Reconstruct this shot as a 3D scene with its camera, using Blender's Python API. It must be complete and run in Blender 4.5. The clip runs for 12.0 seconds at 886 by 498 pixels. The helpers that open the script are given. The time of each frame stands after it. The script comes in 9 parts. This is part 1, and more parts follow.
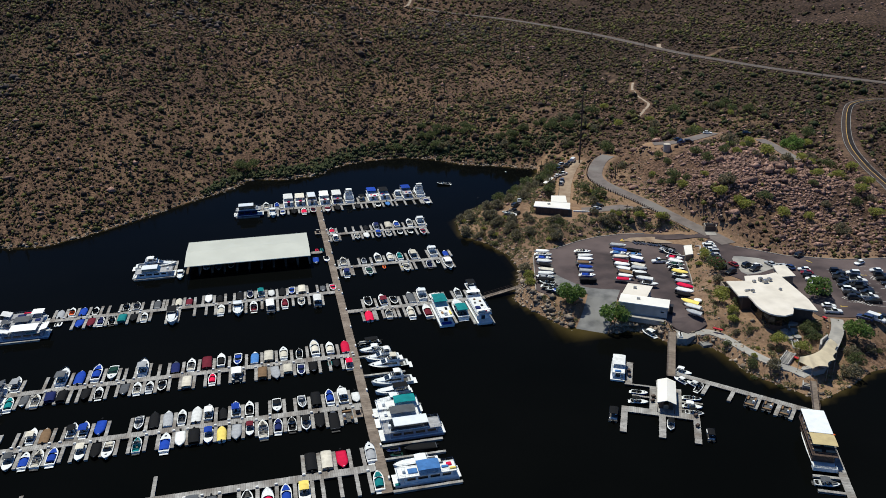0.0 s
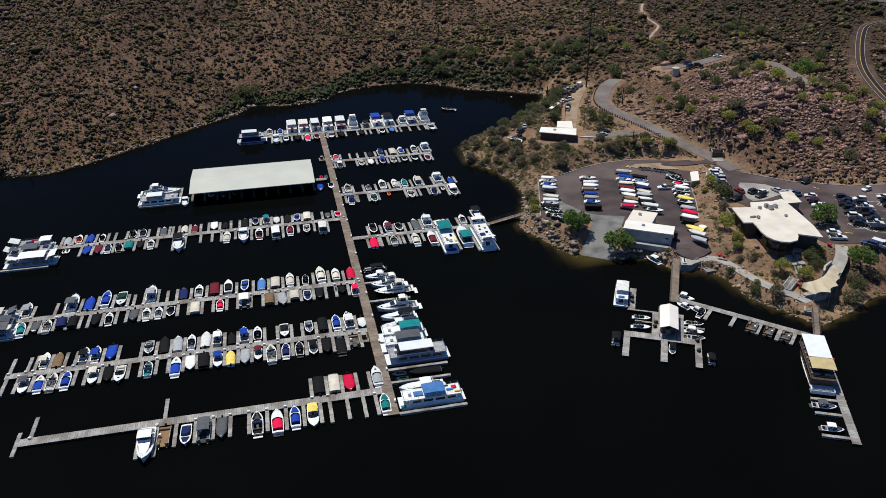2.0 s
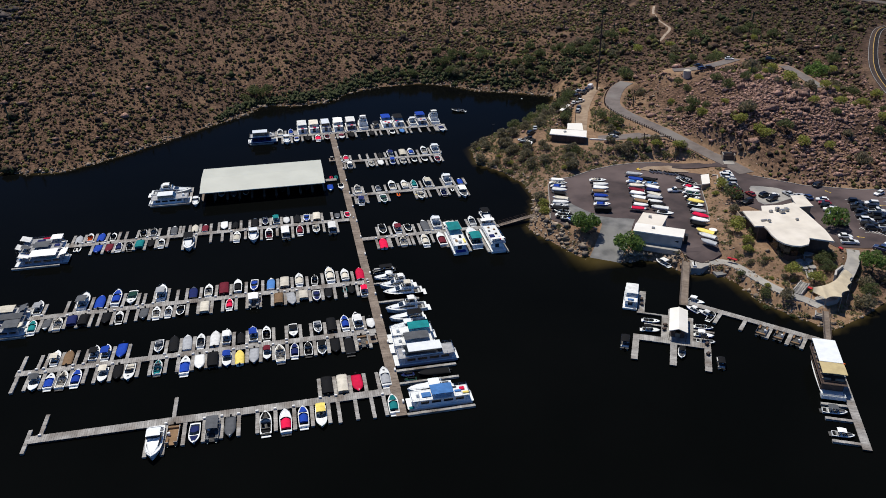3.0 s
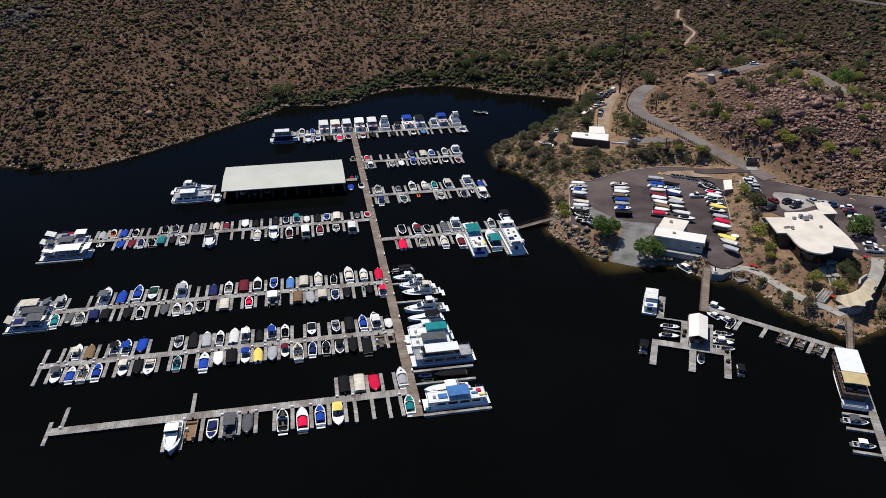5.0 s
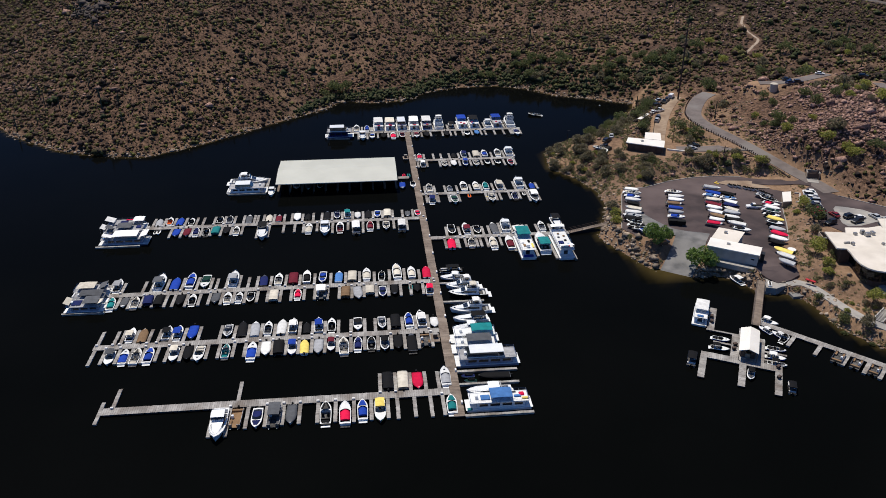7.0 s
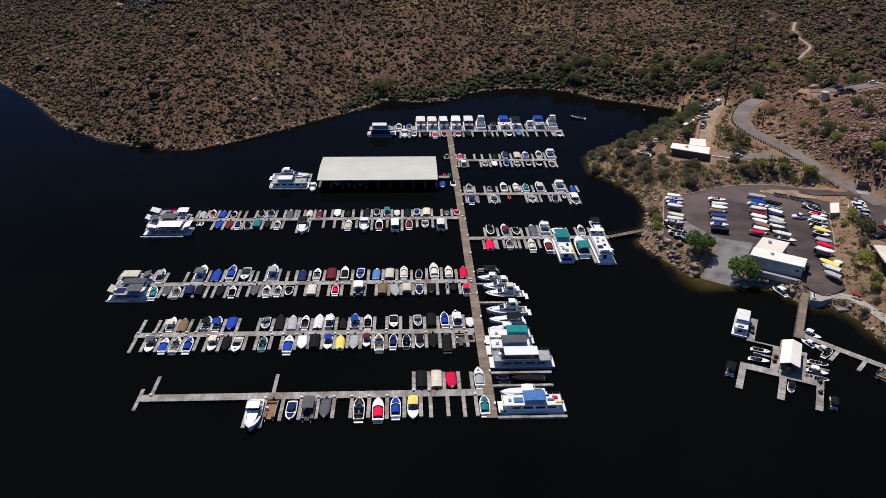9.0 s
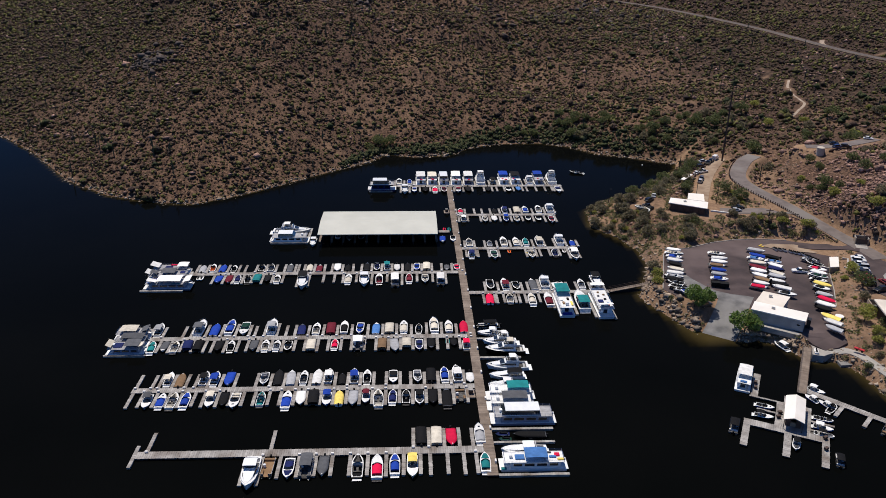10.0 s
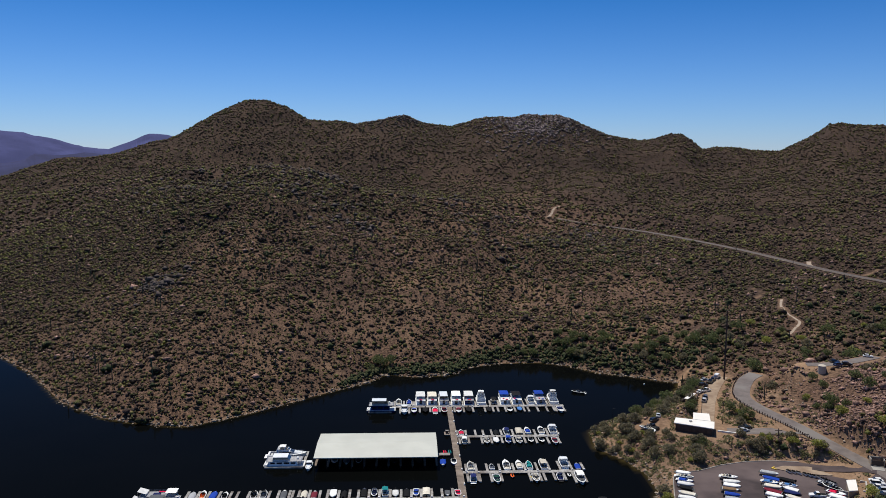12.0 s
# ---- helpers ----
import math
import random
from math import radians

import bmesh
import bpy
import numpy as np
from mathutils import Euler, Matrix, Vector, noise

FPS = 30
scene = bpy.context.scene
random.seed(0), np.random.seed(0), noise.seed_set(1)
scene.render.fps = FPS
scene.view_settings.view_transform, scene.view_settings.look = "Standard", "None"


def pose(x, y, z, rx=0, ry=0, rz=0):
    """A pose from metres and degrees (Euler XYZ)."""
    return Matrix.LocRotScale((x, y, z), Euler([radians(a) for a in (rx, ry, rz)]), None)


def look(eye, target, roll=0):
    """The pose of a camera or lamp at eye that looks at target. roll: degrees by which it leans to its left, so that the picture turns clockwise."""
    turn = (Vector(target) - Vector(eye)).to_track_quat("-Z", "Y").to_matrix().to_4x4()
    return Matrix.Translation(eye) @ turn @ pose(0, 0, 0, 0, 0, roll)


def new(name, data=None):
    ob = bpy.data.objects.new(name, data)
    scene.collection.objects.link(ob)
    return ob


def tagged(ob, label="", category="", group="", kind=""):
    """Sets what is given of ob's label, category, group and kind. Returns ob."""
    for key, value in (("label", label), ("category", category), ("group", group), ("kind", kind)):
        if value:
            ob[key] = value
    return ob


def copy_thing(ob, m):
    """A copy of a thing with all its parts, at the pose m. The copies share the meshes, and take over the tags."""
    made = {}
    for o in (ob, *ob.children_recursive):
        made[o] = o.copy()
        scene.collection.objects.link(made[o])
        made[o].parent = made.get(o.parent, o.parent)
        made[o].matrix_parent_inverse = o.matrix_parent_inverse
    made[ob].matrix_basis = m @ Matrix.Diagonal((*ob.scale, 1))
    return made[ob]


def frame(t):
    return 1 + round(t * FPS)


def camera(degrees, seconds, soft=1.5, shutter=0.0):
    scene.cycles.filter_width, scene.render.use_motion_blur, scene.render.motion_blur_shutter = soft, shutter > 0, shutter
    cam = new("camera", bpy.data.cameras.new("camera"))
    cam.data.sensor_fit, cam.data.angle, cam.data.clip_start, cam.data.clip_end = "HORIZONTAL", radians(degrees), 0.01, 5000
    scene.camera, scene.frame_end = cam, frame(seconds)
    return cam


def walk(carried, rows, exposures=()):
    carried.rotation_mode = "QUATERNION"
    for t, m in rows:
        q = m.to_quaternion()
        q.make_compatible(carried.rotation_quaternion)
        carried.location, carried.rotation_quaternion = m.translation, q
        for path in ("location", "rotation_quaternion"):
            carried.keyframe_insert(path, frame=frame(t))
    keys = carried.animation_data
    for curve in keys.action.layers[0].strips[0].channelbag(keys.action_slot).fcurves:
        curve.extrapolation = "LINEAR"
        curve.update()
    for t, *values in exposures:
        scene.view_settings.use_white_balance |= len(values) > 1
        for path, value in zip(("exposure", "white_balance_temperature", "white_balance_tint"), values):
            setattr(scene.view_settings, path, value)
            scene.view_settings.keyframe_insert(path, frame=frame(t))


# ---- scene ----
cam = camera(59.0, 12.0, soft=0.5)
EYE = (-16.96, -133.15, 110.0)
# seconds, pitch, lean, heading
TURNS = [
    (0, -22.033, -0.538, -12.600), (0.5, -24.493, -0.635, -12.535), (1, -26.671, -0.748, -12.466), (1.5, -27.430, -0.825, -12.436),
    (2, -27.384, -0.786, -12.147), (2.5, -27.335, -0.745, -11.781), (3, -27.280, -0.697, -11.391), (5, -27.164, -0.431, -9.819),
    (5.5, -27.161, -0.347, -9.025), (6, -27.147, -0.182, -7.949), (6.5, -27.154, 0.000, -6.888), (7, -27.138, 0.155, -5.825),
    (9, -27.158, 0.628, -2.701), (9.5, -26.489, 0.632, -2.693), (10, -23.191, 0.596, -2.656), (10.5, -19.296, 0.723, -2.636),
    (11, -15.343, 0.770, -2.595), (11.5, -11.231, 0.433, -2.545), (12, -7.225, 0.311, -2.527),
]


def heading_pose(pitch, lean, yaw):
    p, h = radians(pitch), radians(yaw)
    e = Vector(EYE)
    way = Vector((-math.sin(h) * math.cos(p), math.cos(h) * math.cos(p), math.sin(p)))
    return look(e, e + way * 100, lean)


# the colour balance drifts slightly towards magenta
TINTS = [(0.0, 0.02, 6400, 5), (1.0, -0.02, 6400, 5), (2.0, -0.01, 6440, 8.5), (5.5, 0.0, 6520, 11.5), (10.0, 0.0, 6630, 15), (12.0, 0.03, 6480, 10.5)]
walk(cam, [(t, heading_pose(p, l, y)) for t, p, l, y in TURNS], TINTS)

# ---- light: high midday sun ahead and to the left, clear sky ----
SUN_ELEV, SUN_AZ = 67.0, 24.0  # degrees; azimuth counted to the left of +y
world = bpy.data.worlds.new("sky")
scene.world = world
world.use_nodes = True
wn = world.node_tree
sky = wn.nodes.new("ShaderNodeTexSky")
sky.sky_type = "NISHITA"
sky.sun_disc = False
sky.sun_elevation, sky.sun_rotation = radians(SUN_ELEV), radians(-SUN_AZ)
sky.altitude, sky.air_density, sky.dust_density, sky.ozone_density = 500, 1.0, 0.0, 2.0
clear = wn.nodes.new("ShaderNodeMix")
clear.data_type, clear.blend_type = "RGBA", "MULTIPLY"
clear.inputs[0].default_value = 1.0
# the haze near the horizon is paler than the deep blue above it
where, up, tint = (wn.nodes.new(n) for n in ("ShaderNodeTexCoord", "ShaderNodeSeparateXYZ", "ShaderNodeValToRGB"))
tint.color_ramp.elements.new(0.18)
for stop, (at_z, colour) in zip(tint.color_ramp.elements, ((0.0, (0.4, 0.57, 0.98)), (0.18, (0.115, 0.375, 0.735)), (0.6, (0.36, 0.48, 0.68)))):
    stop.position, stop.color = at_z, (*colour, 1)
wn.links.new(where.outputs["Generated"], up.inputs[0])
wn.links.new(up.outputs[2], tint.inputs[0])
wn.links.new(tint.outputs[0], clear.inputs[7])
wn.links.new(sky.outputs[0], clear.inputs[6])
wn.links.new(clear.outputs[2], wn.nodes["Background"].inputs[0])
wn.nodes["Background"].inputs[1].default_value = 0.112
sun = new("sun", bpy.data.lights.new("sun", "SUN"))
sun.data.energy, sun.data.angle, sun.data.color = 4.4, radians(0.53), (1.0, 0.955, 0.85)
a_, e_ = radians(SUN_AZ), radians(SUN_ELEV)
SUN_DIR = Vector((-math.sin(a_) * math.cos(e_), math.cos(a_) * math.cos(e_), math.sin(e_)))
sun.matrix_world = look(SUN_DIR * 900, (0, 0, 0))


# ---- materials ----
def mat(name, c1, c2=None, scale=1.0, rough=0.6, metal=0.0, bump=0.0, bscale=None, c3=None, scale3=0.1, island=0.0, obj=0.0, coat=0.0, detail=6.0, spec=0.5):
    """Two-scale noise colour, fine relief, optional variation per island or per object."""
    m = bpy.data.materials.new(name)
    m.use_nodes = True
    nt = m.node_tree
    N, L = nt.nodes.new, nt.links.new
    bs = nt.nodes["Principled BSDF"]
    bs.inputs["Roughness"].default_value = rough
    bs.inputs["Metallic"].default_value = metal
    bs.inputs["Coat Weight"].default_value = coat
    bs.inputs["Specular IOR Level"].default_value = spec
    tc = N("ShaderNodeTexCoord")
    c2 = c2 or tuple(v * 0.82 for v in c1)
    n1 = N("ShaderNodeTexNoise")
    n1.inputs["Scale"].default_value, n1.inputs["Detail"].default_value = scale, detail
    L(tc.outputs["Object"], n1.inputs["Vector"])
    ramp = N("ShaderNodeValToRGB")
    ramp.color_ramp.elements[0].position, ramp.color_ramp.elements[1].position = 0.36, 0.64
    ramp.color_ramp.elements[0].color, ramp.color_ramp.elements[1].color = (*c1, 1), (*c2, 1)
    L(n1.outputs[0], ramp.inputs[0])
    out = ramp.outputs[0]
    if c3:
        n3 = N("ShaderNodeTexNoise")
        n3.inputs["Scale"].default_value, n3.inputs["Detail"].default_value = scale3, 4
        L(tc.outputs["Object"], n3.inputs["Vector"])
        r3 = N("ShaderNodeValToRGB")
        r3.color_ramp.elements[0].position, r3.color_ramp.elements[1].position = 0.48, 0.66
        L(n3.outputs[0], r3.inputs[0])
        mx = N("ShaderNodeMix")
        mx.data_type = "RGBA"
        L(r3.outputs[0], mx.inputs[0])
        L(out, mx.inputs[6])
        mx.inputs[7].default_value = (*c3, 1)
        out = mx.outputs[2]
    for amount, node, socket in ((island, "ShaderNodeNewGeometry", "Random Per Island"), (obj, "ShaderNodeObjectInfo", "Random")):
        if amount:
            rnd = N(node)
            mr = N("ShaderNodeMapRange")
            mr.inputs[3].default_value, mr.inputs[4].default_value = 1 - amount, 1 + amount
            L(rnd.outputs[socket], mr.inputs[0])
            hs = N("ShaderNodeHueSaturation")
            L(mr.outputs[0], hs.inputs["Value"])
            L(out, hs.inputs["Color"])
            out = hs.outputs[0]
    L(out, bs.inputs["Base Color"])
    if bump:
        nb = N("ShaderNodeTexNoise")
        nb.inputs["Scale"].default_value, nb.inputs["Detail"].default_value = bscale or scale * 4, 5
        L(tc.outputs["Object"], nb.inputs["Vector"])
        b = N("ShaderNodeBump")
        b.inputs["Strength"].default_value, b.inputs["Distance"].default_value = min(1, bump * 2), bump
        L(nb.outputs[0], b.inputs["Height"])
        L(b.outputs[0], bs.inputs["Normal"])
    return m


def soil_mat():
    """Stony desert soil: dark brush and gravel between tan patches, darker on shaded slopes, paler where the ground is
    trodden bare.
    """
    m = bpy.data.materials.new("desert_soil")
    m.use_nodes = True
    nt = m.node_tree
    N, L = nt.nodes.new, nt.links.new
    bs = nt.nodes["Principled BSDF"]
    bs.inputs["Roughness"].default_value, bs.inputs["Specular IOR Level"].default_value = 0.95, 0.08
    tc = N("ShaderNodeTexCoord")

    def noise_ramp(scale, detail, lo, hi, a, b):
        n, r = N("ShaderNodeTexNoise"), N("ShaderNodeValToRGB")
        n.inputs["Scale"].default_value, n.inputs["Detail"].default_value, n.inputs["Roughness"].default_value = scale, detail, 0.75
        L(tc.outputs["Object"], n.inputs["Vector"])
        r.color_ramp.elements[0].position, r.color_ramp.elements[1].position = lo, hi
        r.color_ramp.elements[0].color, r.color_ramp.elements[1].color = (*a, 1), (*b, 1)
        L(n.outputs[0], r.inputs[0])
        return n, r

    def mix(fac, a, b, blend="MIX"):
        x = N("ShaderNodeMix")
        x.data_type, x.blend_type = "RGBA", blend
        if isinstance(fac, float):
            x.inputs[0].default_value = fac
        else:
            L(fac, x.inputs[0])
        L(a, x.inputs[6])
        L(b, x.inputs[7])
        return x.outputs[2]

    fine, grain = noise_ramp(0.8, 8, 0.45, 0.6, (0.058, 0.04, 0.031), (0.235, 0.156, 0.112))
    _, bare = noise_ramp(0.5, 7, 0.35, 0.65, (0.205, 0.142, 0.096), (0.335, 0.24, 0.167))
    _, patch = noise_ramp(0.014, 6, 0.36, 0.64, (0.66, 0.6, 0.6), (1.14, 1.03, 0.9))
    at = N("ShaderNodeAttribute")
    at.attribute_name = "bare"
    lit = N("ShaderNodeAttribute")
    lit.attribute_name = "litter_shade"
    _, brush = noise_ramp(0.42, 9, 0.45, 0.6, (0.03, 0.0235, 0.02), (0.112, 0.078, 0.061))
    out = mix(1.0, mix(at.outputs["Fac"], mix(lit.outputs["Fac"], grain.outputs[0], brush.outputs[0]), bare.outputs[0]), patch.outputs[0], "MULTIPLY")
    L(out, bs.inputs["Base Color"])
    b = N("ShaderNodeBump")
    b.inputs["Strength"].default_value, b.inputs["Distance"].default_value = 0.8, 0.35
    L(fine.outputs[0], b.inputs["Height"])
    L(b.outputs[0], bs.inputs["Normal"])
    return m


def scrub_mat(name, colours, through_light=0.3):
    """Leaf colours picked clump by clump."""
    m = bpy.data.materials.new(name)
    m.use_nodes = True
    nt = m.node_tree
    bs = nt.nodes["Principled BSDF"]
    bs.inputs["Roughness"].default_value = 0.75
    bs.inputs["Specular IOR Level"].default_value = 0.2
    g = nt.nodes.new("ShaderNodeNewGeometry")
    r = nt.nodes.new("ShaderNodeValToRGB")
    r.color_ramp.interpolation = "CONSTANT"
    els = r.color_ramp.elements
    while len(els) < len(colours):
        els.new(0.5)
    for i, c in enumerate(colours):
        els[i].position, els[i].color = i / len(colours), (*c, 1)
    nt.links.new(g.outputs["Random Per Island"], r.inputs[0])
    tc = nt.nodes.new("ShaderNodeTexCoord")
    n = nt.nodes.new("ShaderNodeTexNoise")
    n.inputs["Scale"].default_value, n.inputs["Detail"].default_value = 1.6, 5
    nt.links.new(tc.outputs["Object"], n.inputs["Vector"])
    mr = nt.nodes.new("ShaderNodeMapRange")
    mr.inputs[1].default_value, mr.inputs[2].default_value, mr.inputs[3].default_value, mr.inputs[4].default_value = 0.3, 0.7, 0.55, 1.45
    nt.links.new(n.outputs[0], mr.inputs[0])
    hs = nt.nodes.new("ShaderNodeHueSaturation")
    nt.links.new(mr.outputs[0], hs.inputs["Value"])
    nt.links.new(r.outputs[0], hs.inputs["Color"])
    nt.links.new(hs.outputs[0], bs.inputs["Base Color"])
    b = nt.nodes.new("ShaderNodeBump")
    b.inputs["Strength"].default_value, b.inputs["Distance"].default_value = 1.0, 0.4
    nt.links.new(n.outputs[0], b.inputs["Height"])
    nt.links.new(b.outputs[0], bs.inputs["Normal"])
    tr, mixer = nt.nodes.new("ShaderNodeBsdfTranslucent"), nt.nodes.new("ShaderNodeMixShader")
    mixer.inputs[0].default_value = through_light
    nt.links.new(hs.outputs[0], tr.inputs["Color"])
    nt.links.new(bs.outputs[0], mixer.inputs[1])
    nt.links.new(tr.outputs[0], mixer.inputs[2])
    nt.links.new(mixer.outputs[0], nt.nodes["Material Output"].inputs["Surface"])
    return m


SOIL = soil_mat()
ASPHALT = mat("asphalt", (0.084, 0.062, 0.061), (0.048, 0.037, 0.038), 0.16, 0.9, bump=0.01, bscale=8, c3=(0.12, 0.091, 0.088), scale3=0.05, spec=0.2, detail=9)
FRESH_ASPHALT = mat("fresh_asphalt", (0.026, 0.023, 0.024), (0.018, 0.016, 0.017), 0.3, 0.95, spec=0.08, bump=0.01, bscale=8)
WORN_LANE = mat("worn_brown_lane", (0.066, 0.05, 0.045), (0.05, 0.038, 0.034), 0.3, 0.95, spec=0.08, bump=0.01, bscale=8)
OLD_ROAD = mat("weathered_road", (0.165, 0.135, 0.122), (0.12, 0.099, 0.09), 0.4, 0.9, bump=0.01, bscale=8, c3=(0.18, 0.16, 0.145), scale3=0.08)
CONCRETE = mat("concrete", (0.36, 0.335, 0.3), (0.27, 0.255, 0.235), 0.5, 0.85, bump=0.01, bscale=6, c3=(0.22, 0.21, 0.2), scale3=0.12)
RAMP = mat("wet_ramp_concrete", (0.2, 0.195, 0.19), (0.105, 0.104, 0.104), 0.22, 0.85, bump=0.01, bscale=6, c3=(0.215, 0.21, 0.2), scale3=0.12, detail=9, spec=0.2)
DOCK = mat("grey_dock_boards", (0.36, 0.345, 0.325), (0.24, 0.225, 0.21), 0.6, 0.85, bump=0.02, bscale=3, c3=(0.16, 0.135, 0.115), scale3=0.2, island=0.16)
DOCK_BROWN = mat("brown_dock_boards", (0.2, 0.155, 0.12), (0.145, 0.11, 0.085), 0.6, 0.85, bump=0.02, bscale=3, c3=(0.25, 0.2, 0.16), scale3=0.2, island=0.15)
FLOATS = mat("black_float", (0.02, 0.02, 0.02), rough=0.6)
WHITE_PAINT = mat("white_paint", (0.8, 0.79, 0.76), (0.72, 0.71, 0.68), 0.3, 0.55)
METAL_ROOF = mat("pale_metal_roof", (0.52, 0.525, 0.46), (0.47, 0.475, 0.415), 0.15, 0.5, bump=0.004, bscale=1)
CREAM_ROOF = mat("cream_membrane_roof", (0.68, 0.62, 0.53), (0.58, 0.525, 0.45), 0.25, 0.75, c3=(0.72, 0.66, 0.58), scale3=0.1)
ROCK = mat("boulder_rock", (0.36, 0.215, 0.165), (0.1, 0.058, 0.045), 1.3, 0.95, bump=0.1, bscale=2.0, island=0.45)
DARK_ROCK = mat("dark_varnished_rock", (0.08, 0.058, 0.051), (0.036, 0.027, 0.024), 1.0, 0.9, bump=0.1, bscale=2.0, island=0.5)
GREY_ROCK = mat("weathered_crag_rock", (0.24, 0.18, 0.17), (0.08, 0.06, 0.06), 0.6, 0.95, bump=0.1, bscale=1.0, island=0.5)
SHORE_ROCK = mat("pale_shore_rock", (0.36, 0.285, 0.215), (0.15, 0.112, 0.082), 1.2, 0.95, bump=0.1, bscale=2.0, island=0.45)
STEEL = mat("galvanised_steel", (0.35, 0.35, 0.35), rough=0.45, metal=0.8)
DARK_STEEL = mat("dark_steel", (0.04, 0.04, 0.04), rough=0.5, metal=0.6)
CREOSOTE = scrub_mat("desert_scrub_leaf", [(0.101, 0.092, 0.046), (0.135, 0.124, 0.051), (0.101, 0.073, 0.054), (0.162, 0.113, 0.078), (0.086, 0.062, 0.051), (0.176, 0.169, 0.062), (0.203, 0.138, 0.097), (0.078, 0.059, 0.051), (0.243, 0.24, 0.078), (0.121, 0.081, 0.068), (0.27, 0.25, 0.101), (0.176, 0.121, 0.089)], 0.55)
LEAF = scrub_mat("tree_leaf", [(0.15, 0.24, 0.06), (0.19, 0.28, 0.075), (0.12, 0.19, 0.05), (0.22, 0.29, 0.09)], 0.5)



# ---- mesh helpers ----
def weld(verts, faces):
    """Joins corners that lie in one place."""
    seen, index, out = {}, [], []
    for v in verts:
        key = tuple(round(float(c), 4) for c in v)
        if key not in seen:
            seen[key] = len(out)
            out.append(key)
        index.append(seen[key])
    return out, [f for f in ([index[i] for i in f] for f in faces) if len(set(f)) == len(f)]


def mesh_ob(name, verts, faces, material, parent=None, label="", smooth=False):
    if name in ("deck", "cover", "hull"):
        verts, faces = weld(verts, faces)
    me = bpy.data.meshes.new(name)
    me.from_pydata([tuple(map(float, v)) for v in verts], [], faces)
    for m in material if isinstance(material, (list, tuple)) else [material]:
        me.materials.append(m)
    if smooth:
        me.shade_smooth()
    me.update()
    ob = new(name, me)
    if parent:
        ob.parent = parent
    if label:
        ob["label"] = label
    return ob


def big_mesh(name, verts, tris, material, smooth=False, attrs=None):
    """A mesh straight from arrays: verts (n, 3), faces (m, 3 or 4)."""
    verts, tris = np.asarray(verts, np.float32), np.asarray(tris, np.int32)
    k = tris.shape[1]
    me = bpy.data.meshes.new(name)
    me.vertices.add(len(verts))
    me.vertices.foreach_set("co", verts.ravel())
    me.loops.add(tris.size)
    me.loops.foreach_set("vertex_index", tris.ravel())
    me.polygons.add(len(tris))
    me.polygons.foreach_set("loop_start", np.arange(0, tris.size, k, dtype=np.int32))
    me.polygons.foreach_set("loop_total", np.full(len(tris), k, np.int32))
    me.update(calc_edges=True)
    for key, values in (attrs or {}).items():
        me.attributes.new(key, "FLOAT", "POINT").data.foreach_set("value", np.asarray(values, np.float32))
    me.materials.append(material)
    if smooth:
        me.shade_smooth()
    return new(name, me)


class Geo:
    """Collects boxes, tubes and lofts into one mesh."""

    def __init__(self):
        self.v, self.f = [], []

    def add(self, verts, faces, m=None):
        o = len(self.v)
        self.v += [(m @ Vector(v)) if m else Vector(v) for v in verts]
        self.f += [[i + o for i in f] for f in faces]
        return self

    def box(self, x0, y0, z0, x1, y1, z1, bev=0.0, m=None):
        if bev <= 0:
            vs = [(x0, y0, z0), (x1, y0, z0), (x1, y1, z0), (x0, y1, z0), (x0, y0, z1), (x1, y0, z1), (x1, y1, z1), (x0, y1, z1)]
            return self.add(vs, [(3, 2, 1, 0), (4, 5, 6, 7), (0, 1, 5, 4), (1, 2, 6, 5), (2, 3, 7, 6), (3, 0, 4, 7)], m)
        b = min(bev, (x1 - x0) / 2.1, (y1 - y0) / 2.1, (z1 - z0) / 2.1)
        rings = []
        for z, i in ((z0, b), (z0 + b, 0), (z1 - b, 0), (z1, b)):
            c = b
            rings.append([(x0 + i + c, y0 + i, z), (x1 - i - c, y0 + i, z), (x1 - i, y0 + i + c, z), (x1 - i, y1 - i - c, z),
                          (x1 - i - c, y1 - i, z), (x0 + i + c, y1 - i, z), (x0 + i, y1 - i - c, z), (x0 + i, y0 + i + c, z)])
        return self.loft(rings, True, True, m=m)

    def loft(self, rings, close=True, caps=False, m=None):
        k = len(rings[0])
        vs = [p for r in rings for p in r]
        fs = []
        for a in range(len(rings) - 1):
            for i in range(k if close else k - 1):
                j = (i + 1) % k
                fs.append((a * k + i, a * k + j, (a + 1) * k + j, (a + 1) * k + i))
        if caps:
            fs.append(tuple(reversed(range(k))))
            fs.append(tuple((len(rings) - 1) * k + i for i in range(k)))
        return self.add(vs, fs, m)

    def tube(self, p, q, r0, r1=None, n=8, caps=True):
        p, q = Vector(p), Vector(q)
        r1 = r0 if r1 is None else r1
        rot = (q - p).to_track_quat("Z", "Y").to_matrix()
        rings = []
        for c, r in ((p, r0), (q, r1)):
            rings.append([c + rot @ Vector((r * math.cos(2 * math.pi * i / n), r * math.sin(2 * math.pi * i / n), 0)) for i in range(n)])
        return self.loft(rings, True, caps)

    def prism(self, outline, z0, z1):
        n = len(outline)
        return self.add([(x, y, z0) for x, y in outline] + [(x, y, z1) for x, y in outline],
                        [tuple(reversed(range(n))), tuple(range(n, 2 * n))] + [(i, (i + 1) % n, n + (i + 1) % n, n + i) for i in range(n)])


def part(name, geo, material, parent=None, label="", smooth=False):
    return mesh_ob(name, geo.v, geo.f, material, parent, label, smooth)


def thing(name, m, label, category, group="", kind=""):
    e = new(name)
    e.empty_display_size = 0.5
    e.matrix_basis = m
    return tagged(e, label, category, group, kind)


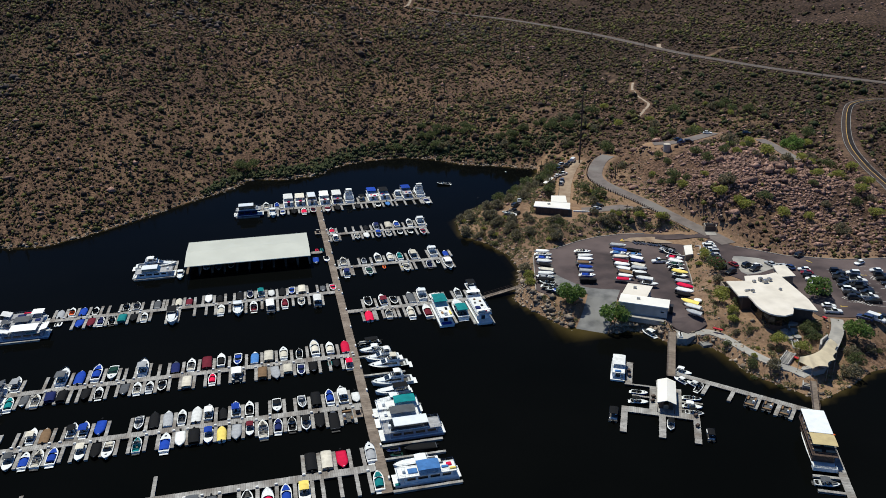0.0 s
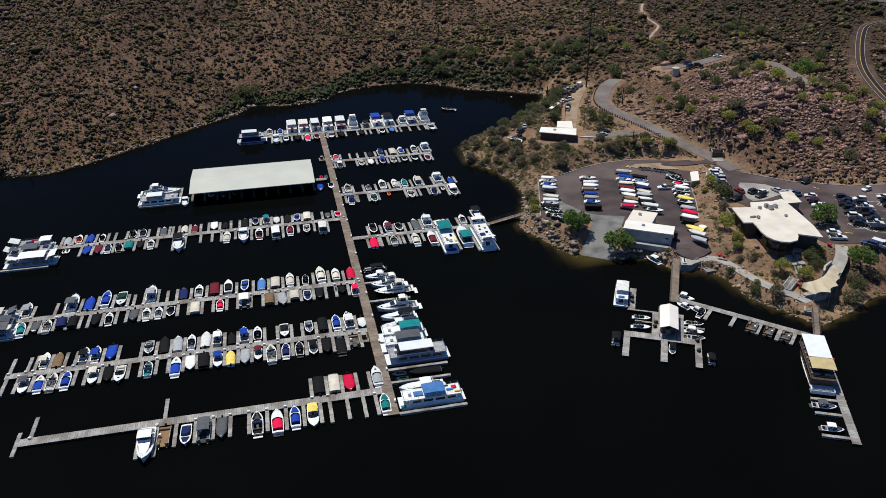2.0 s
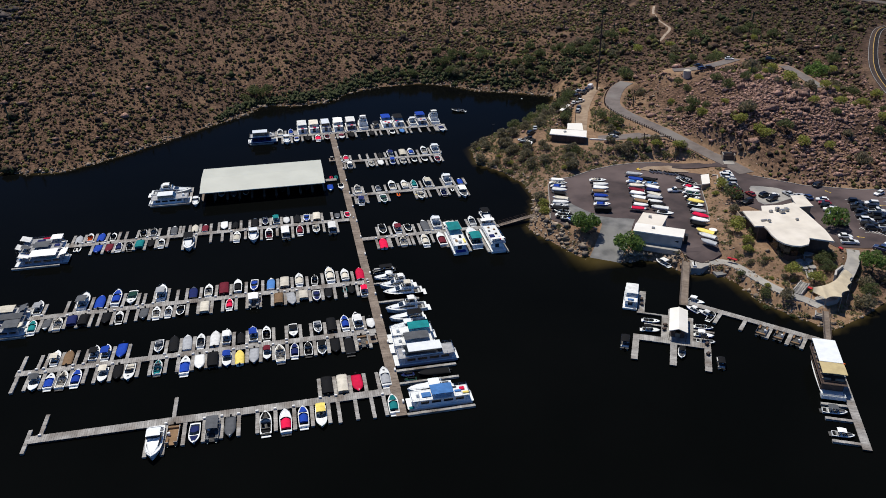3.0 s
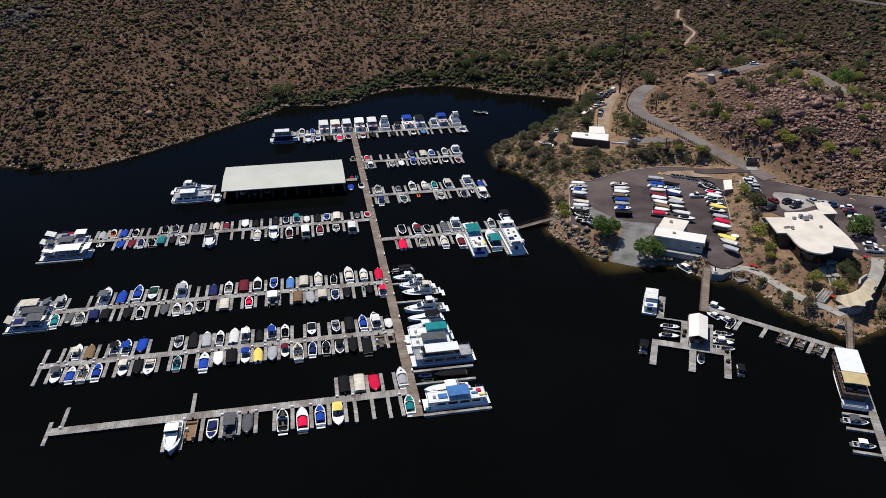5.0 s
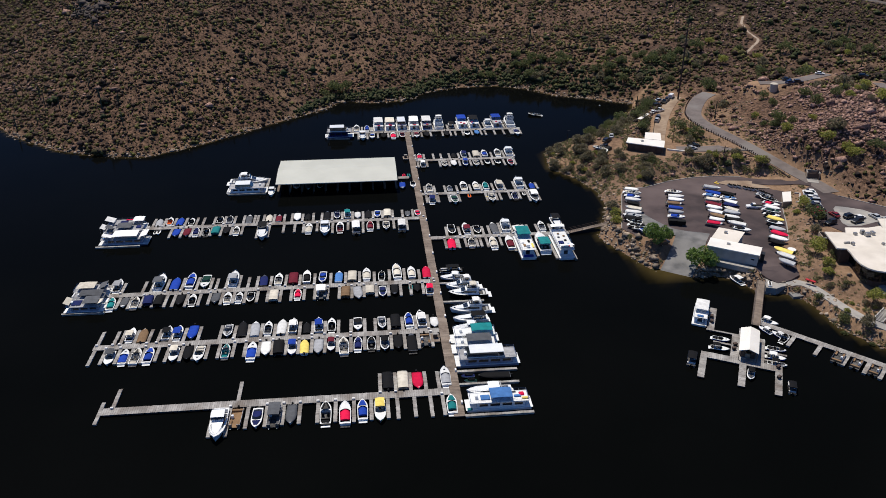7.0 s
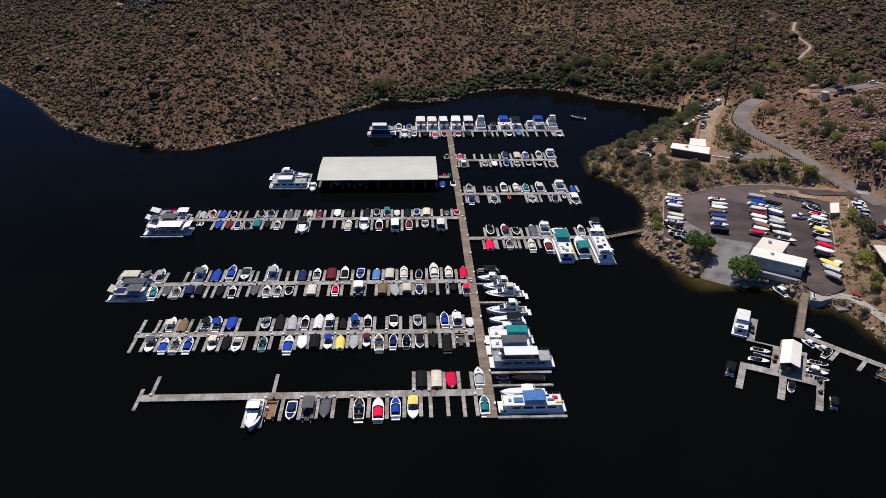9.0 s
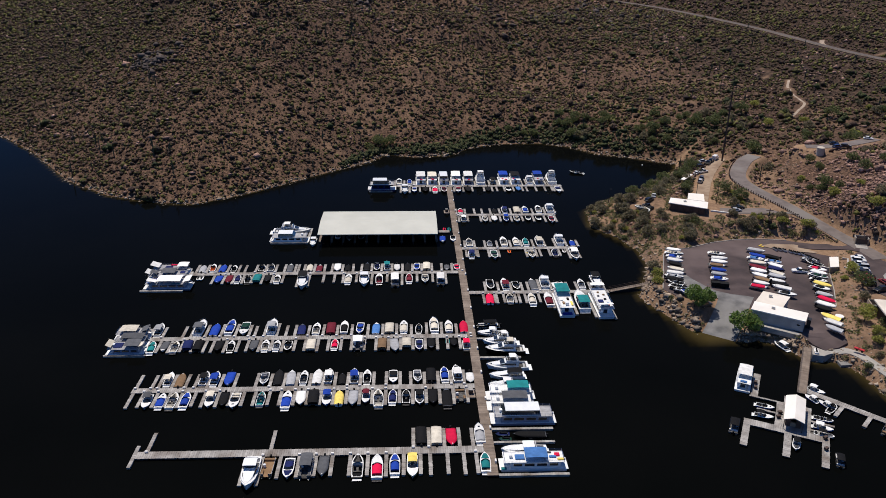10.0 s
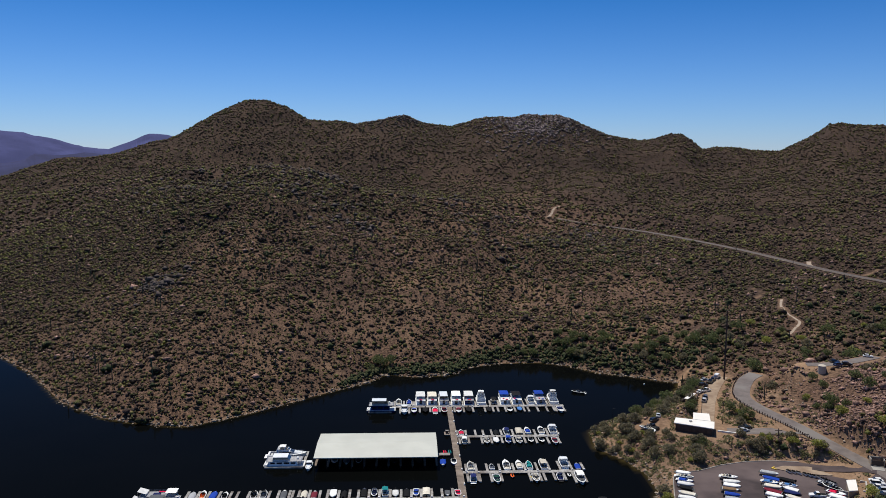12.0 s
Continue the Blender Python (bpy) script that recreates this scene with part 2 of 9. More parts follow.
# ---- terrain ----
def lattice(seed):
    return np.random.RandomState(seed).rand(256, 256)


LATTICES = [lattice(s) for s in range(8)]


def vnoise(x, y, seed=0):
    g = LATTICES[seed % 8]
    xi, yi = np.floor(x).astype(int), np.floor(y).astype(int)
    u, v = x - xi, y - yi
    u, v = u * u * (3 - 2 * u), v * v * (3 - 2 * v)
    p = lambda i, j: g[(xi + i) & 255, (yi + j) & 255]
    return (p(0, 0) * (1 - u) + p(1, 0) * u) * (1 - v) + (p(0, 1) * (1 - u) + p(1, 1) * u) * v


def fbm(x, y, size, octaves=5, seed=0):
    t, amp, tot = 0, 1.0, 0
    for o in range(octaves):
        t = t + amp * (vnoise(x / size + 17 * o, y / size + 31 * o, seed + o) - 0.5)
        tot += amp
        amp, size = amp * 0.5, size * 0.5
    return 2 * t / tot


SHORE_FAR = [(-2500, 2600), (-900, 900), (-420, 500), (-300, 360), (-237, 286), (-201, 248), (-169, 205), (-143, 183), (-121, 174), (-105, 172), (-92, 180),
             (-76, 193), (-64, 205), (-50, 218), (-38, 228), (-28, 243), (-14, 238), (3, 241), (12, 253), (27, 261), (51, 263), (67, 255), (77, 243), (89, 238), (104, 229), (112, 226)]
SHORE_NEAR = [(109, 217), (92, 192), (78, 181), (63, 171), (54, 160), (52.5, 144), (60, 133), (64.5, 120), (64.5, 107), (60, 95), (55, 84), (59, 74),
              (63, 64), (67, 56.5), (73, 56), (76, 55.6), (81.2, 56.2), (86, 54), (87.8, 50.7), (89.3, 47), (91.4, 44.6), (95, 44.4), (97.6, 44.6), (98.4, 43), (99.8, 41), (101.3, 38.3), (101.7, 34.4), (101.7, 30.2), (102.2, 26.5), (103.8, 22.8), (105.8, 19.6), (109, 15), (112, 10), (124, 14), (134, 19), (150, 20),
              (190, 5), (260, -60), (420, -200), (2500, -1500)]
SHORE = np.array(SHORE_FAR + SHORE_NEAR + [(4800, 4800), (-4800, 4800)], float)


def seg_dist(x, y, pts, closed=False):
    best, zz = np.full(x.shape, 1e9), np.zeros(x.shape)
    for i in range(len(pts) - (0 if closed else 1)):
        a, b = pts[i], pts[(i + 1) % len(pts)]
        dx, dy = b[0] - a[0], b[1] - a[1]
        t = np.clip(((x - a[0]) * dx + (y - a[1]) * dy) / (dx * dx + dy * dy + 1e-9), 0, 1)
        d = np.hypot(x - a[0] - t * dx, y - a[1] - t * dy)
        near = d < best
        best = np.where(near, d, best)
        if len(a) > 2:
            zz = np.where(near, a[2] + t * (b[2] - a[2]), zz)
    return best, zz


def inside(x, y, pts):
    r = np.zeros(x.shape, bool)
    for i in range(len(pts)):
        (x0, y0), (x1, y1) = pts[i][:2], pts[(i + 1) % len(pts)][:2]
        if y0 != y1:
            r ^= ((y0 > y) != (y1 > y)) & (x < (x1 - x0) * (y - y0) / (y1 - y0) + x0)
    return r


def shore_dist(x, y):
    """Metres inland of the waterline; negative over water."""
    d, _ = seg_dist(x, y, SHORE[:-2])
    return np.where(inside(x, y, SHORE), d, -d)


# heights by heading (left of +y) and distance from the lookout point
HEADINGS = np.array([-180.0, -70, -45, -30, -20, -10, 0, 10, 18, 27, 45, 180])
RANGES = np.array([0.0, 300, 450, 600, 750, 900, 1150])
HEIGHTS = np.array([
    [4, 6, 14, 17, 30, 50, 85], [4, 6, 14, 17, 30, 50, 85], [4, 6, 13, 17, 30, 50, 85], [4, 8, 15, 19, 30, 46, 80], [4, 9, 14, 20, 28, 36, 68], [4, 9, 10, 22, 31, 40, 76],
    [4, 9, 22, 42, 64, 56, 78], [4, 9, 34, 60, 82, 68, 90], [4, 9, 38, 62, 85, 66, 84], [4, 9, 30, 54, 77, 60, 60], [4, 9, 30, 50, 60, 55, 50], [4, 9, 30, 50, 60, 55, 50]], float)
# the skyline: heading and angle of the crest, some 1400 m off
CREST = [(-180, 1.0), (-60, 1.2), (-45, 1.6), (-31.7, 1.72), (-30.2, 1.88), (-29.2, 2.03), (-28.5, 1.86), (-27.6, 1.14), (-26.6, 0.55), (-25.6, 0.06), (-24.2, 0.09), (-22.8, 0.23),
         (-21.5, 0.31), (-20.7, 0.19), (-20.2, 0.53), (-19.2, 1.11), (-18.5, 1.11), (-17.5, 0.76), (-16.4, 0.56), (-15.2, 0.79), (-14.0, 1.03), (-12.8, 1.46), (-11.6, 2.02), (-10.6, 2.42),
         (-9.6, 2.34), (-8.4, 2.42), (-7.4, 2.18), (-6.0, 2.25), (-4.8, 2.21), (-3.9, 1.92), (-3.1, 1.68), (-1.5, 1.87), (-0.7, 2.11), (0.3, 2.46), (1.4, 2.33), (2.6, 2.0),
         (3.8, 1.79), (4.6, 1.94), (6.0, 1.97), (7.2, 2.08), (8.0, 2.54), (8.7, 3.0), (9.7, 3.26), (10.7, 3.36), (11.6, 3.26), (12.8, 2.66), (14.0, 1.98), (15.1, 1.35),
         (16.2, 0.76), (20.2, -0.37), (23.6, -0.78), (25.0, -1.29), (26.9, -2.03), (35, -2.6), (180, -2.6)]


def smooth01(t):
    t = np.clip(t, 0, 1)
    return t * t * (3 - 2 * t)


LOT_LOW = [(69.5, 108), (72.8, 112.6), (79.1, 113.0), (89.7, 118.0), (99, 120.5), (107.9, 121), (117.1, 119.5), (124.5, 114.5), (128, 110), (126, 103), (119.7, 93.4), (114.1, 79.1), (108, 65.5), (104.2, 56.5), (103.6, 53.4), (91.4, 52.4), (82.5, 63.5), (84, 70.4), (76.3, 74.8), (70, 77.6), (64, 76.5), (61.2, 81)]
LOT_HIGH = [(131, 101), (136, 105), (140, 95), (152, 83), (168, 75.5), (190, 72), (240, 66), (240, 30), (158, 34), (141, 38), (133.5, 40.5), (130, 60), (123, 76), (124, 88)]
PAD_STORE = [(112, 62), (124, 76), (142, 64), (140, 42), (132, 40), (124, 41), (117, 41.5), (113, 45), (111, 52)]
ROAD_UP = [(139.4, 98, 6.0), (138.2, 106, 6.1), (136.5, 112.8, 6.3), (134.5, 118.1, 6.8), (131.4, 124.7, 7.9), (128.2, 131.3, 9.1), (125.0, 138.1, 10.2), (120.8, 145.1, 11.4), (116.8, 153.1, 12.5), (115.4, 161.5, 13.3), (118.6, 170.5, 14.0), (126, 182.5, 14.6), (132.5, 188.5, 15.0)]
ROAD_ENTRY = [(117, 116, 4.06), (122.9, 112.9, 4.4), (128.2, 110.4, 5.2), (132.2, 108.6, 5.95), (136.5, 106.2, 6.12)]
RAMP_LINE = [(80.2, 72.6, 4), (77.6, 68.2, 3.0), (74.3, 63.2, 1.5), (70.9, 58.6, 0.1), (67.3, 53.2, -1.5)]
ROAD_HUT = [(126.8, 134.2, 9.55), (118, 134.8, 9.6), (108, 135.4, 9.3), (99.5, 138, 8.6)]
ROAD_TOP = [(154, 188, 19.2), (164, 186, 19.8), (176, 190, 20), (190, 197, 20)]
ROAD_BACK = [(205, 182, 19.5), (203, 165, 19.5), (200, 148, 19)]
TRACK_SHORE = [(97, 151, 7.5), (101.5, 162, 7.5), (107.5, 176, 7.5), (114.5, 190, 7.5), (122, 203, 7.4), (127, 211, 7.2)]
HIGHWAY = [(600, -40, 15), (450, 160, 17), (369, 295, 18), (335, 349, 19), (316, 388, 20), (298, 439, 21), (268, 529, 25.4), (219, 617, 30.5), (167, 665, 34.5), (140, 697, 37.5)]
ROAD_RIGHT = [(215, 100, 12), (222, 120, 14.5), (233, 146, 15), (252, 180, 15), (281, 219, 15), (308, 251, 15.4), (321, 260, 15.7), (334, 262, 16), (349, 257, 15.6), (380, 236, 14)]
PAD_HUT = [(79, 137), (92, 130), (101, 137), (104, 145), (98, 153), (88, 150)]


WASHES = [[(219, 345, 0), (210.5, 328, 0), (204.5, 309, 0), (202, 294, 0), (200.5, 285, 0), (190, 271, 0), (183, 262, 0)], [(128, 700, 0), (138, 716, 0), (148, 738, 0), (160, 760, 0)], [(303, 474, 0), (299, 466, 0), (297, 459, 0)],
          [(112, 226, 0), (119, 232, 0), (126, 238, 0)], [(206, 352, 0), (216, 366, 0), (214, 380, 0)], [(318, 420, 0), (330, 428, 0), (345, 426, 0)]]


def smooth_line(pts, k=4):
    """Catmull-Rom through the points."""
    q, out = np.array([pts[0], *pts, pts[-1]], float), []
    for i in range(len(pts) - 1):
        a, b, c, d = q[i:i + 4]
        for t in np.arange(k) / k:
            out.append(0.5 * (2 * b + (c - a) * t + (2 * a - 5 * b + 4 * c - d) * t * t + (3 * b - a - 3 * c + d) * t ** 3))
    return [tuple(v) for v in out] + [tuple(q[-1])]


ROAD_UP, ROAD_ENTRY, RAMP_LINE, ROAD_HUT, ROAD_TOP, ROAD_BACK, TRACK_SHORE, HIGHWAY, ROAD_RIGHT = (smooth_line(r) for r in (ROAD_UP, ROAD_ENTRY, RAMP_LINE, ROAD_HUT, ROAD_TOP, ROAD_BACK, TRACK_SHORE, HIGHWAY, ROAD_RIGHT))
FLATS = [(PAD_HUT, 8.0, 5), (LOT_LOW, 4.0, 9), (LOT_HIGH, 6.0, 7), (PAD_STORE, 6.0, 8)]
PATH = [(98.2, 46.3, 2.05), (101.4, 46.0, 2.25), (103.6, 42.6, 2.5), (104.7, 37, 2.7), (105.6, 32.3, 2.8), (107.8, 25.4, 3.0), (111.0, 20.7, 3.0), (112.7, 16.8, 3.0)]
LOT_DIP = [(97.6, 55, 3.4), (97.6, 50.5, 1.9)]
STRIPS = [(LOT_DIP, 4.8, 1.5), (PATH, 1.7, 1.5), (ROAD_HUT, 3.6, 7), (ROAD_ENTRY, 2.8, 3), (ROAD_UP, 3.6, 4.5), (ROAD_TOP, 3.0, 9), (ROAD_BACK, 3.0, 9), (TRACK_SHORE, 3.5, 5), (HIGHWAY, 8, 34), (ROAD_RIGHT, 4.0, 8), (RAMP_LINE, 5.0, 2.0)]
HILLS = [(172, 148, 15, 30, 40), (150, 122, 6, 16, 14), (205, 118, 5, 25, 18), (96, 170, 2.5, 10, 20), (-110, 520, 14, 45, 60), (-158, 316, 17, 17, 19), (-160, 400, 5, 40, 40), (60, 470, 9, 60, 50), (150, 420, 6, 40, 40), (-20, 420, 6, 40, 40)]


def terrain(x, y, fine=True):
    x, y = np.asarray(x, float), np.asarray(y, float)
    sd = shore_dist(x, y)
    rx, ry = x - EYE[0], y - EYE[1]
    r, az = np.hypot(rx, ry), np.degrees(np.arctan2(-rx, ry))
    # bilinear in the table, then the crest and the fall behind it
    rows = np.stack([np.interp(np.minimum(r, 1150), RANGES, row) for row in HEIGHTS], 0)
    k = np.clip(np.searchsorted(HEADINGS, az) - 1, 0, len(HEADINGS) - 2)
    t = smooth01((az - HEADINGS[k]) / (HEADINGS[k + 1] - HEADINGS[k]))
    z = np.take_along_axis(rows, k[None], 0)[0] * (1 - t) + np.take_along_axis(rows, k[None] + 1, 0)[0] * t
    crest_z = EYE[2] - 2 + 1400 * np.tan(np.radians(np.interp(az, [c[0] for c in CREST], [c[1] for c in CREST])))
    z = z * (1 - 0.22 * smooth01((r - 820) / 250) * smooth01((az + 14) / 6))
    z = z + (crest_z - z) * smooth01((r - 1090) / 310)
    z = np.where(r > 1400, crest_z + (-40 - crest_z) * smooth01((r - 1420) / 700), z)
    for hx, hy, h, sx, sy in HILLS:
        z = z + h * np.exp(-((x - hx) / sx) ** 2 - ((y - hy) / sy) ** 2)
    rough = smooth01((r - 330) / 300) * (1 - 0.5 * smooth01((r - 900) / 400))
    rough = rough * (1 - 0.75 * smooth01((-az - 9) / 6) * (1 - smooth01((r - 700) / 150)))
    fold = smooth01((r - 345) / 90) * (1 - smooth01((r - 800) / 250)) * smooth01((az + 14) / 8)
    z = z + fold * 10 * (0.8 - 2.4 * np.abs(fbm(x + 30, y, 84, 4, 4)))
    z = z + rough * 13 * fbm(x, y, 170, 4, 1) + rough * 5 * (1 - 2 * np.abs(fbm(x, y, 60, 3, 3)))
    spur = smooth01((r - 1060) / 130) * (1 - smooth01((r - 1300) / 90))
    z = z + spur * 11 * (0.35 - 1.9 * np.abs(fbm(x + 90, y + 40, 130, 4, 6)))
    if fine:
        z = z + 0.9 * fbm(x, y, 9, 3, 5)
    steep = 0.42 + 0.2 * smooth01((x - 40) / 30) - 0.12 * (x > 115)
    ramp = np.where(sd > 0, 0.25 + sd * steep, sd * 0.3)
    k = 4.0
    z = np.where(sd > 0, -k * np.log(np.exp(-np.clip(z, -20, 300) / k) + np.exp(-np.clip(ramp, -20, 300) / k)), np.maximum(ramp, -4))
    z = np.where(sd > 0, np.maximum(z, 0.05 + 0.1 * np.clip(sd, 0, 3)), z)
    for outline, level, soft in FLATS:
        d, _ = seg_dist(x, y, outline, True)
        w = np.where(inside(x, y, outline), 1, 1 - smooth01(d / soft)) * smooth01((sd + 0.5) / 4)
        z = z + (level - 0.12 - z) * w
    for line, half, soft in STRIPS:
        d, lz = seg_dist(x, y, line)
        w = 1 - smooth01((d - half) / soft)
        z = z + (lz - 0.15 - z) * w
    return z


def build_ground():
    az = np.concatenate([np.linspace(-180, -58, 40, endpoint=False), np.linspace(-58, 36, 420, endpoint=False), np.linspace(36, 180, 46)])
    r = np.concatenate([np.linspace(30, 150, 14, endpoint=False), 150 * (1700 / 150) ** np.linspace(0, 1, 340), np.geomspace(1780, 4900, 16)])
    A, R = np.meshgrid(np.radians(az), r)
    X, Y = EYE[0] - R * np.sin(A), EYE[1] + R * np.cos(A)
    Z = terrain(X.ravel(), Y.ravel())
    V = np.stack([X.ravel(), Y.ravel(), Z], -1)
    n, m = len(az), len(r)
    i = np.arange((m - 1) * (n - 1))
    a = (i // (n - 1)) * n + i % (n - 1)
    F = np.stack([a + 1, a, a + n, a + n + 1], -1)
    xs, ys = X.ravel(), Y.ravel()
    bare = np.zeros(xs.shape)
    for line, half, _ in STRIPS:
        if line is not HIGHWAY and line is not ROAD_RIGHT:
            bare = np.maximum(bare, 1 - smooth01((seg_dist(xs, ys, line)[0] - half) / 7))
    for outline, _, _ in FLATS:
        bare = np.maximum(bare, 1 - smooth01(seg_dist(xs, ys, outline, True)[0] / 16))
    for line in WASHES:
        bare = np.maximum(bare, 0.8 - 0.8 * smooth01((seg_dist(xs, ys, [p[:2] for p in smooth_line(line)])[0] - 0.2) / 1.4))
    sd = shore_dist(xs, ys)
    bare = np.maximum(bare, 0.9 * np.exp(-((xs - 75) / 7) ** 2 - ((ys - 148) / 9) ** 2))
    bare = np.maximum(bare, 0.5 * ((sd > -1) & (sd < 2.2)))
    bare = np.maximum(bare, 0.6 * smooth01((xs - 46) / 8) * (1 - smooth01((xs - 128) / 12)) * (1 - smooth01((ys - 180) / 20)))
    bare = np.clip(bare + 0.8 * fbm(xs, ys, 14, 3, 3), 0, 1) * (bare > 0)
    # brush cover by heading and distance; its colour also holds far slopes' shade
    litter_shade = np.clip(0.12 + 0.75 * smooth01((-xs + 10) / 120) * smooth01((R.ravel() - 470) / 150) + 0.6 * smooth01((xs - 150) / 100) * smooth01((R.ravel() - 420) / 100) + 0.5 * smooth01((np.degrees(A).ravel() - 13) / 6) * smooth01((R.ravel() - 470) / 150) + 0.8 * smooth01((R.ravel() - 880) / 200) + 0.5 * fbm(xs, ys, 120, 3, 2), 0, 1)
    az_, r_ = np.degrees(A).ravel(), R.ravel()
    # more brush cover on both flanks; on the left also for the slope's shade
    litter_shade = np.clip(litter_shade + 0.35 * smooth01((az_ - 12) / 6) * smooth01((r_ - 360) / 80) + 0.35 * smooth01((-az_ - 13) / 6) * smooth01((r_ - 340) / 80), 0, 1)
    g = big_mesh("ground", V, F, SOIL, True, {"bare": bare, "litter_shade": litter_shade})
    tagged(g, "dry brown desert hillside of soil and stones around the lake", "ground", kind="structure")


def water_mat():
    m = mat("lake_water", (0.0026, 0.0029, 0.0028), (0.002, 0.0023, 0.0022), 0.02, 0.09, bump=0.035, bscale=0.7)
    nt = m.node_tree
    bs = nt.nodes["Principled BSDF"]
    bs.inputs["IOR"].default_value = 1.045
    at = nt.nodes.new("ShaderNodeAttribute")
    at.attribute_name = "shallow"
    mx = nt.nodes.new("ShaderNodeMix")
    mx.data_type = "RGBA"
    old = bs.inputs["Base Color"].links[0].from_socket
    nt.links.new(at.outputs["Fac"], mx.inputs[0])
    nt.links.new(old, mx.inputs[6])
    mx.inputs[7].default_value = (0.05, 0.037, 0.013, 1)
    nt.links.new(mx.outputs[2], bs.inputs["Base Color"])
    return m


def build_water():
    gx = np.concatenate([[-4900, -2000, -900, -500], np.arange(-330, 240, 2.5), [300, 600, 2000, 4900]])
    gy = np.concatenate([[-4900, -2000, -600, -250], np.arange(-120, 300, 2.5), [350, 500, 900, 2000, 4900]])
    X, Y = np.meshgrid(gx, gy)
    sd = shore_dist(X.ravel(), Y.ravel())
    px, py = X.ravel(), Y.ravel()
    reach = 1.5 + 0.6 * (fbm(px, py, 18, 2, 2) + 1) * (px > 40) + 6 * np.exp(-((px - 63) / 8) ** 2 - ((py - 57) / 7) ** 2) + 2.5 * np.exp(-((px - 97) / 6) ** 2 - ((py - 38) / 9) ** 2)
    shallow = np.clip(1 + sd / reach, 0, 1) ** 2
    n = len(gx)
    i = np.arange((len(gy) - 1) * (n - 1))
    a = (i // (n - 1)) * n + i % (n - 1)
    w = big_mesh("water", np.stack([X.ravel(), Y.ravel(), np.zeros(X.size)], -1), np.stack([a, a + 1, a + n + 1, a + n], -1), water_mat(), True, {"shallow": shallow})
    tagged(w, "dark calm lake water, brownish in the shallows", "water", kind="structure")


build_ground()
build_water()


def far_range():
    """Far mountains across the lake, in two rows, their rock coloured blue-violet for haze."""
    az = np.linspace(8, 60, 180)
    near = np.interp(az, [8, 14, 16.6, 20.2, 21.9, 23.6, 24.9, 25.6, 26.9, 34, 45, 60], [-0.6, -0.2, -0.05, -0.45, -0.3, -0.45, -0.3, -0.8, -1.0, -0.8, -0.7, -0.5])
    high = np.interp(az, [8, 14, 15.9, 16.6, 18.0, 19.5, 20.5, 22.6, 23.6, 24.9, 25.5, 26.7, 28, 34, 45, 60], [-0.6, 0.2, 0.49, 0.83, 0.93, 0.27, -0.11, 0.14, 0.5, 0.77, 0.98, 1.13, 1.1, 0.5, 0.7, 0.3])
    for crest, far, jag, c1, c2, words in ((near, 3300, 0.2, (0.03, 0.034, 0.12), (0.013, 0.015, 0.06), "dark hazy blue-violet foothills across the lake"), (high, 4500, 0.2, (0.062, 0.07, 0.2), (0.03, 0.036, 0.12), "distant hazy blue-violet desert mountain range across the lake")):
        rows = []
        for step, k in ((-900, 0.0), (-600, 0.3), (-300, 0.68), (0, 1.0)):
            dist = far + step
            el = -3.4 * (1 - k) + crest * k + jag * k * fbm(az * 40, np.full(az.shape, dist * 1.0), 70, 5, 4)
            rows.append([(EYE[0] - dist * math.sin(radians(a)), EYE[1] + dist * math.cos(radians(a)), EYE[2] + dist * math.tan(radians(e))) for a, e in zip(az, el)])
        # the base colour holds the blue of distance haze
        m = mat("hazed_mountain_rock", c1, c2, 0.004, 1.0, c3=c2, scale3=0.009)
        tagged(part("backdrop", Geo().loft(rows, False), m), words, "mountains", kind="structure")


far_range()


# ---- floating docks ----
def planks(g, x0, y0, x1, y1, z, along, step=0.5, thick=0.12, gap=0.03):
    """Deck boards laid across the given rectangle, one after another along its length."""
    lo, hi = (x0, x1) if along == "x" else (y0, y1)
    n = max(1, round((hi - lo) / step))
    for i in range(n):
        a, b = lo + (hi - lo) * i / n, lo + (hi - lo) * (i + 1) / n - gap
        j = random.uniform(-0.015, 0.015)
        e = random.uniform(-0.03, 0.03)
        if along == "x":
            g.box(a, y0 + e, z - thick + j, b, y1 + e, z + j)
        else:
            g.box(x0 + e, a, z - thick + j, x1 + e, b, z + j)


def walkway(name, parent, x0, y0, x1, y1, z, along, material, step=0.5):
    g = Geo()
    planks(g, x0, y0, x1, y1, z, along, step)
    ob = part(name, g, material, parent)
    f = Geo()
    m = 0.12
    if along == "x":
        k = max(1, round((x1 - x0) / 3))
        for i in range(k):
            a = x0 + (x1 - x0) * i / k
            f.box(a + 0.25, y0 + m, -0.2, a + (x1 - x0) / k - 0.25, y1 - m, z - 0.12)
    else:
        k = max(1, round((y1 - y0) / 3))
        for i in range(k):
            a = y0 + (y1 - y0) * i / k
            f.box(x0 + m, a + 0.25, -0.2, x1 - m, a + (y1 - y0) / k - 0.25, z - 0.12)
    part("float", f, FLOATS, parent)
    return ob


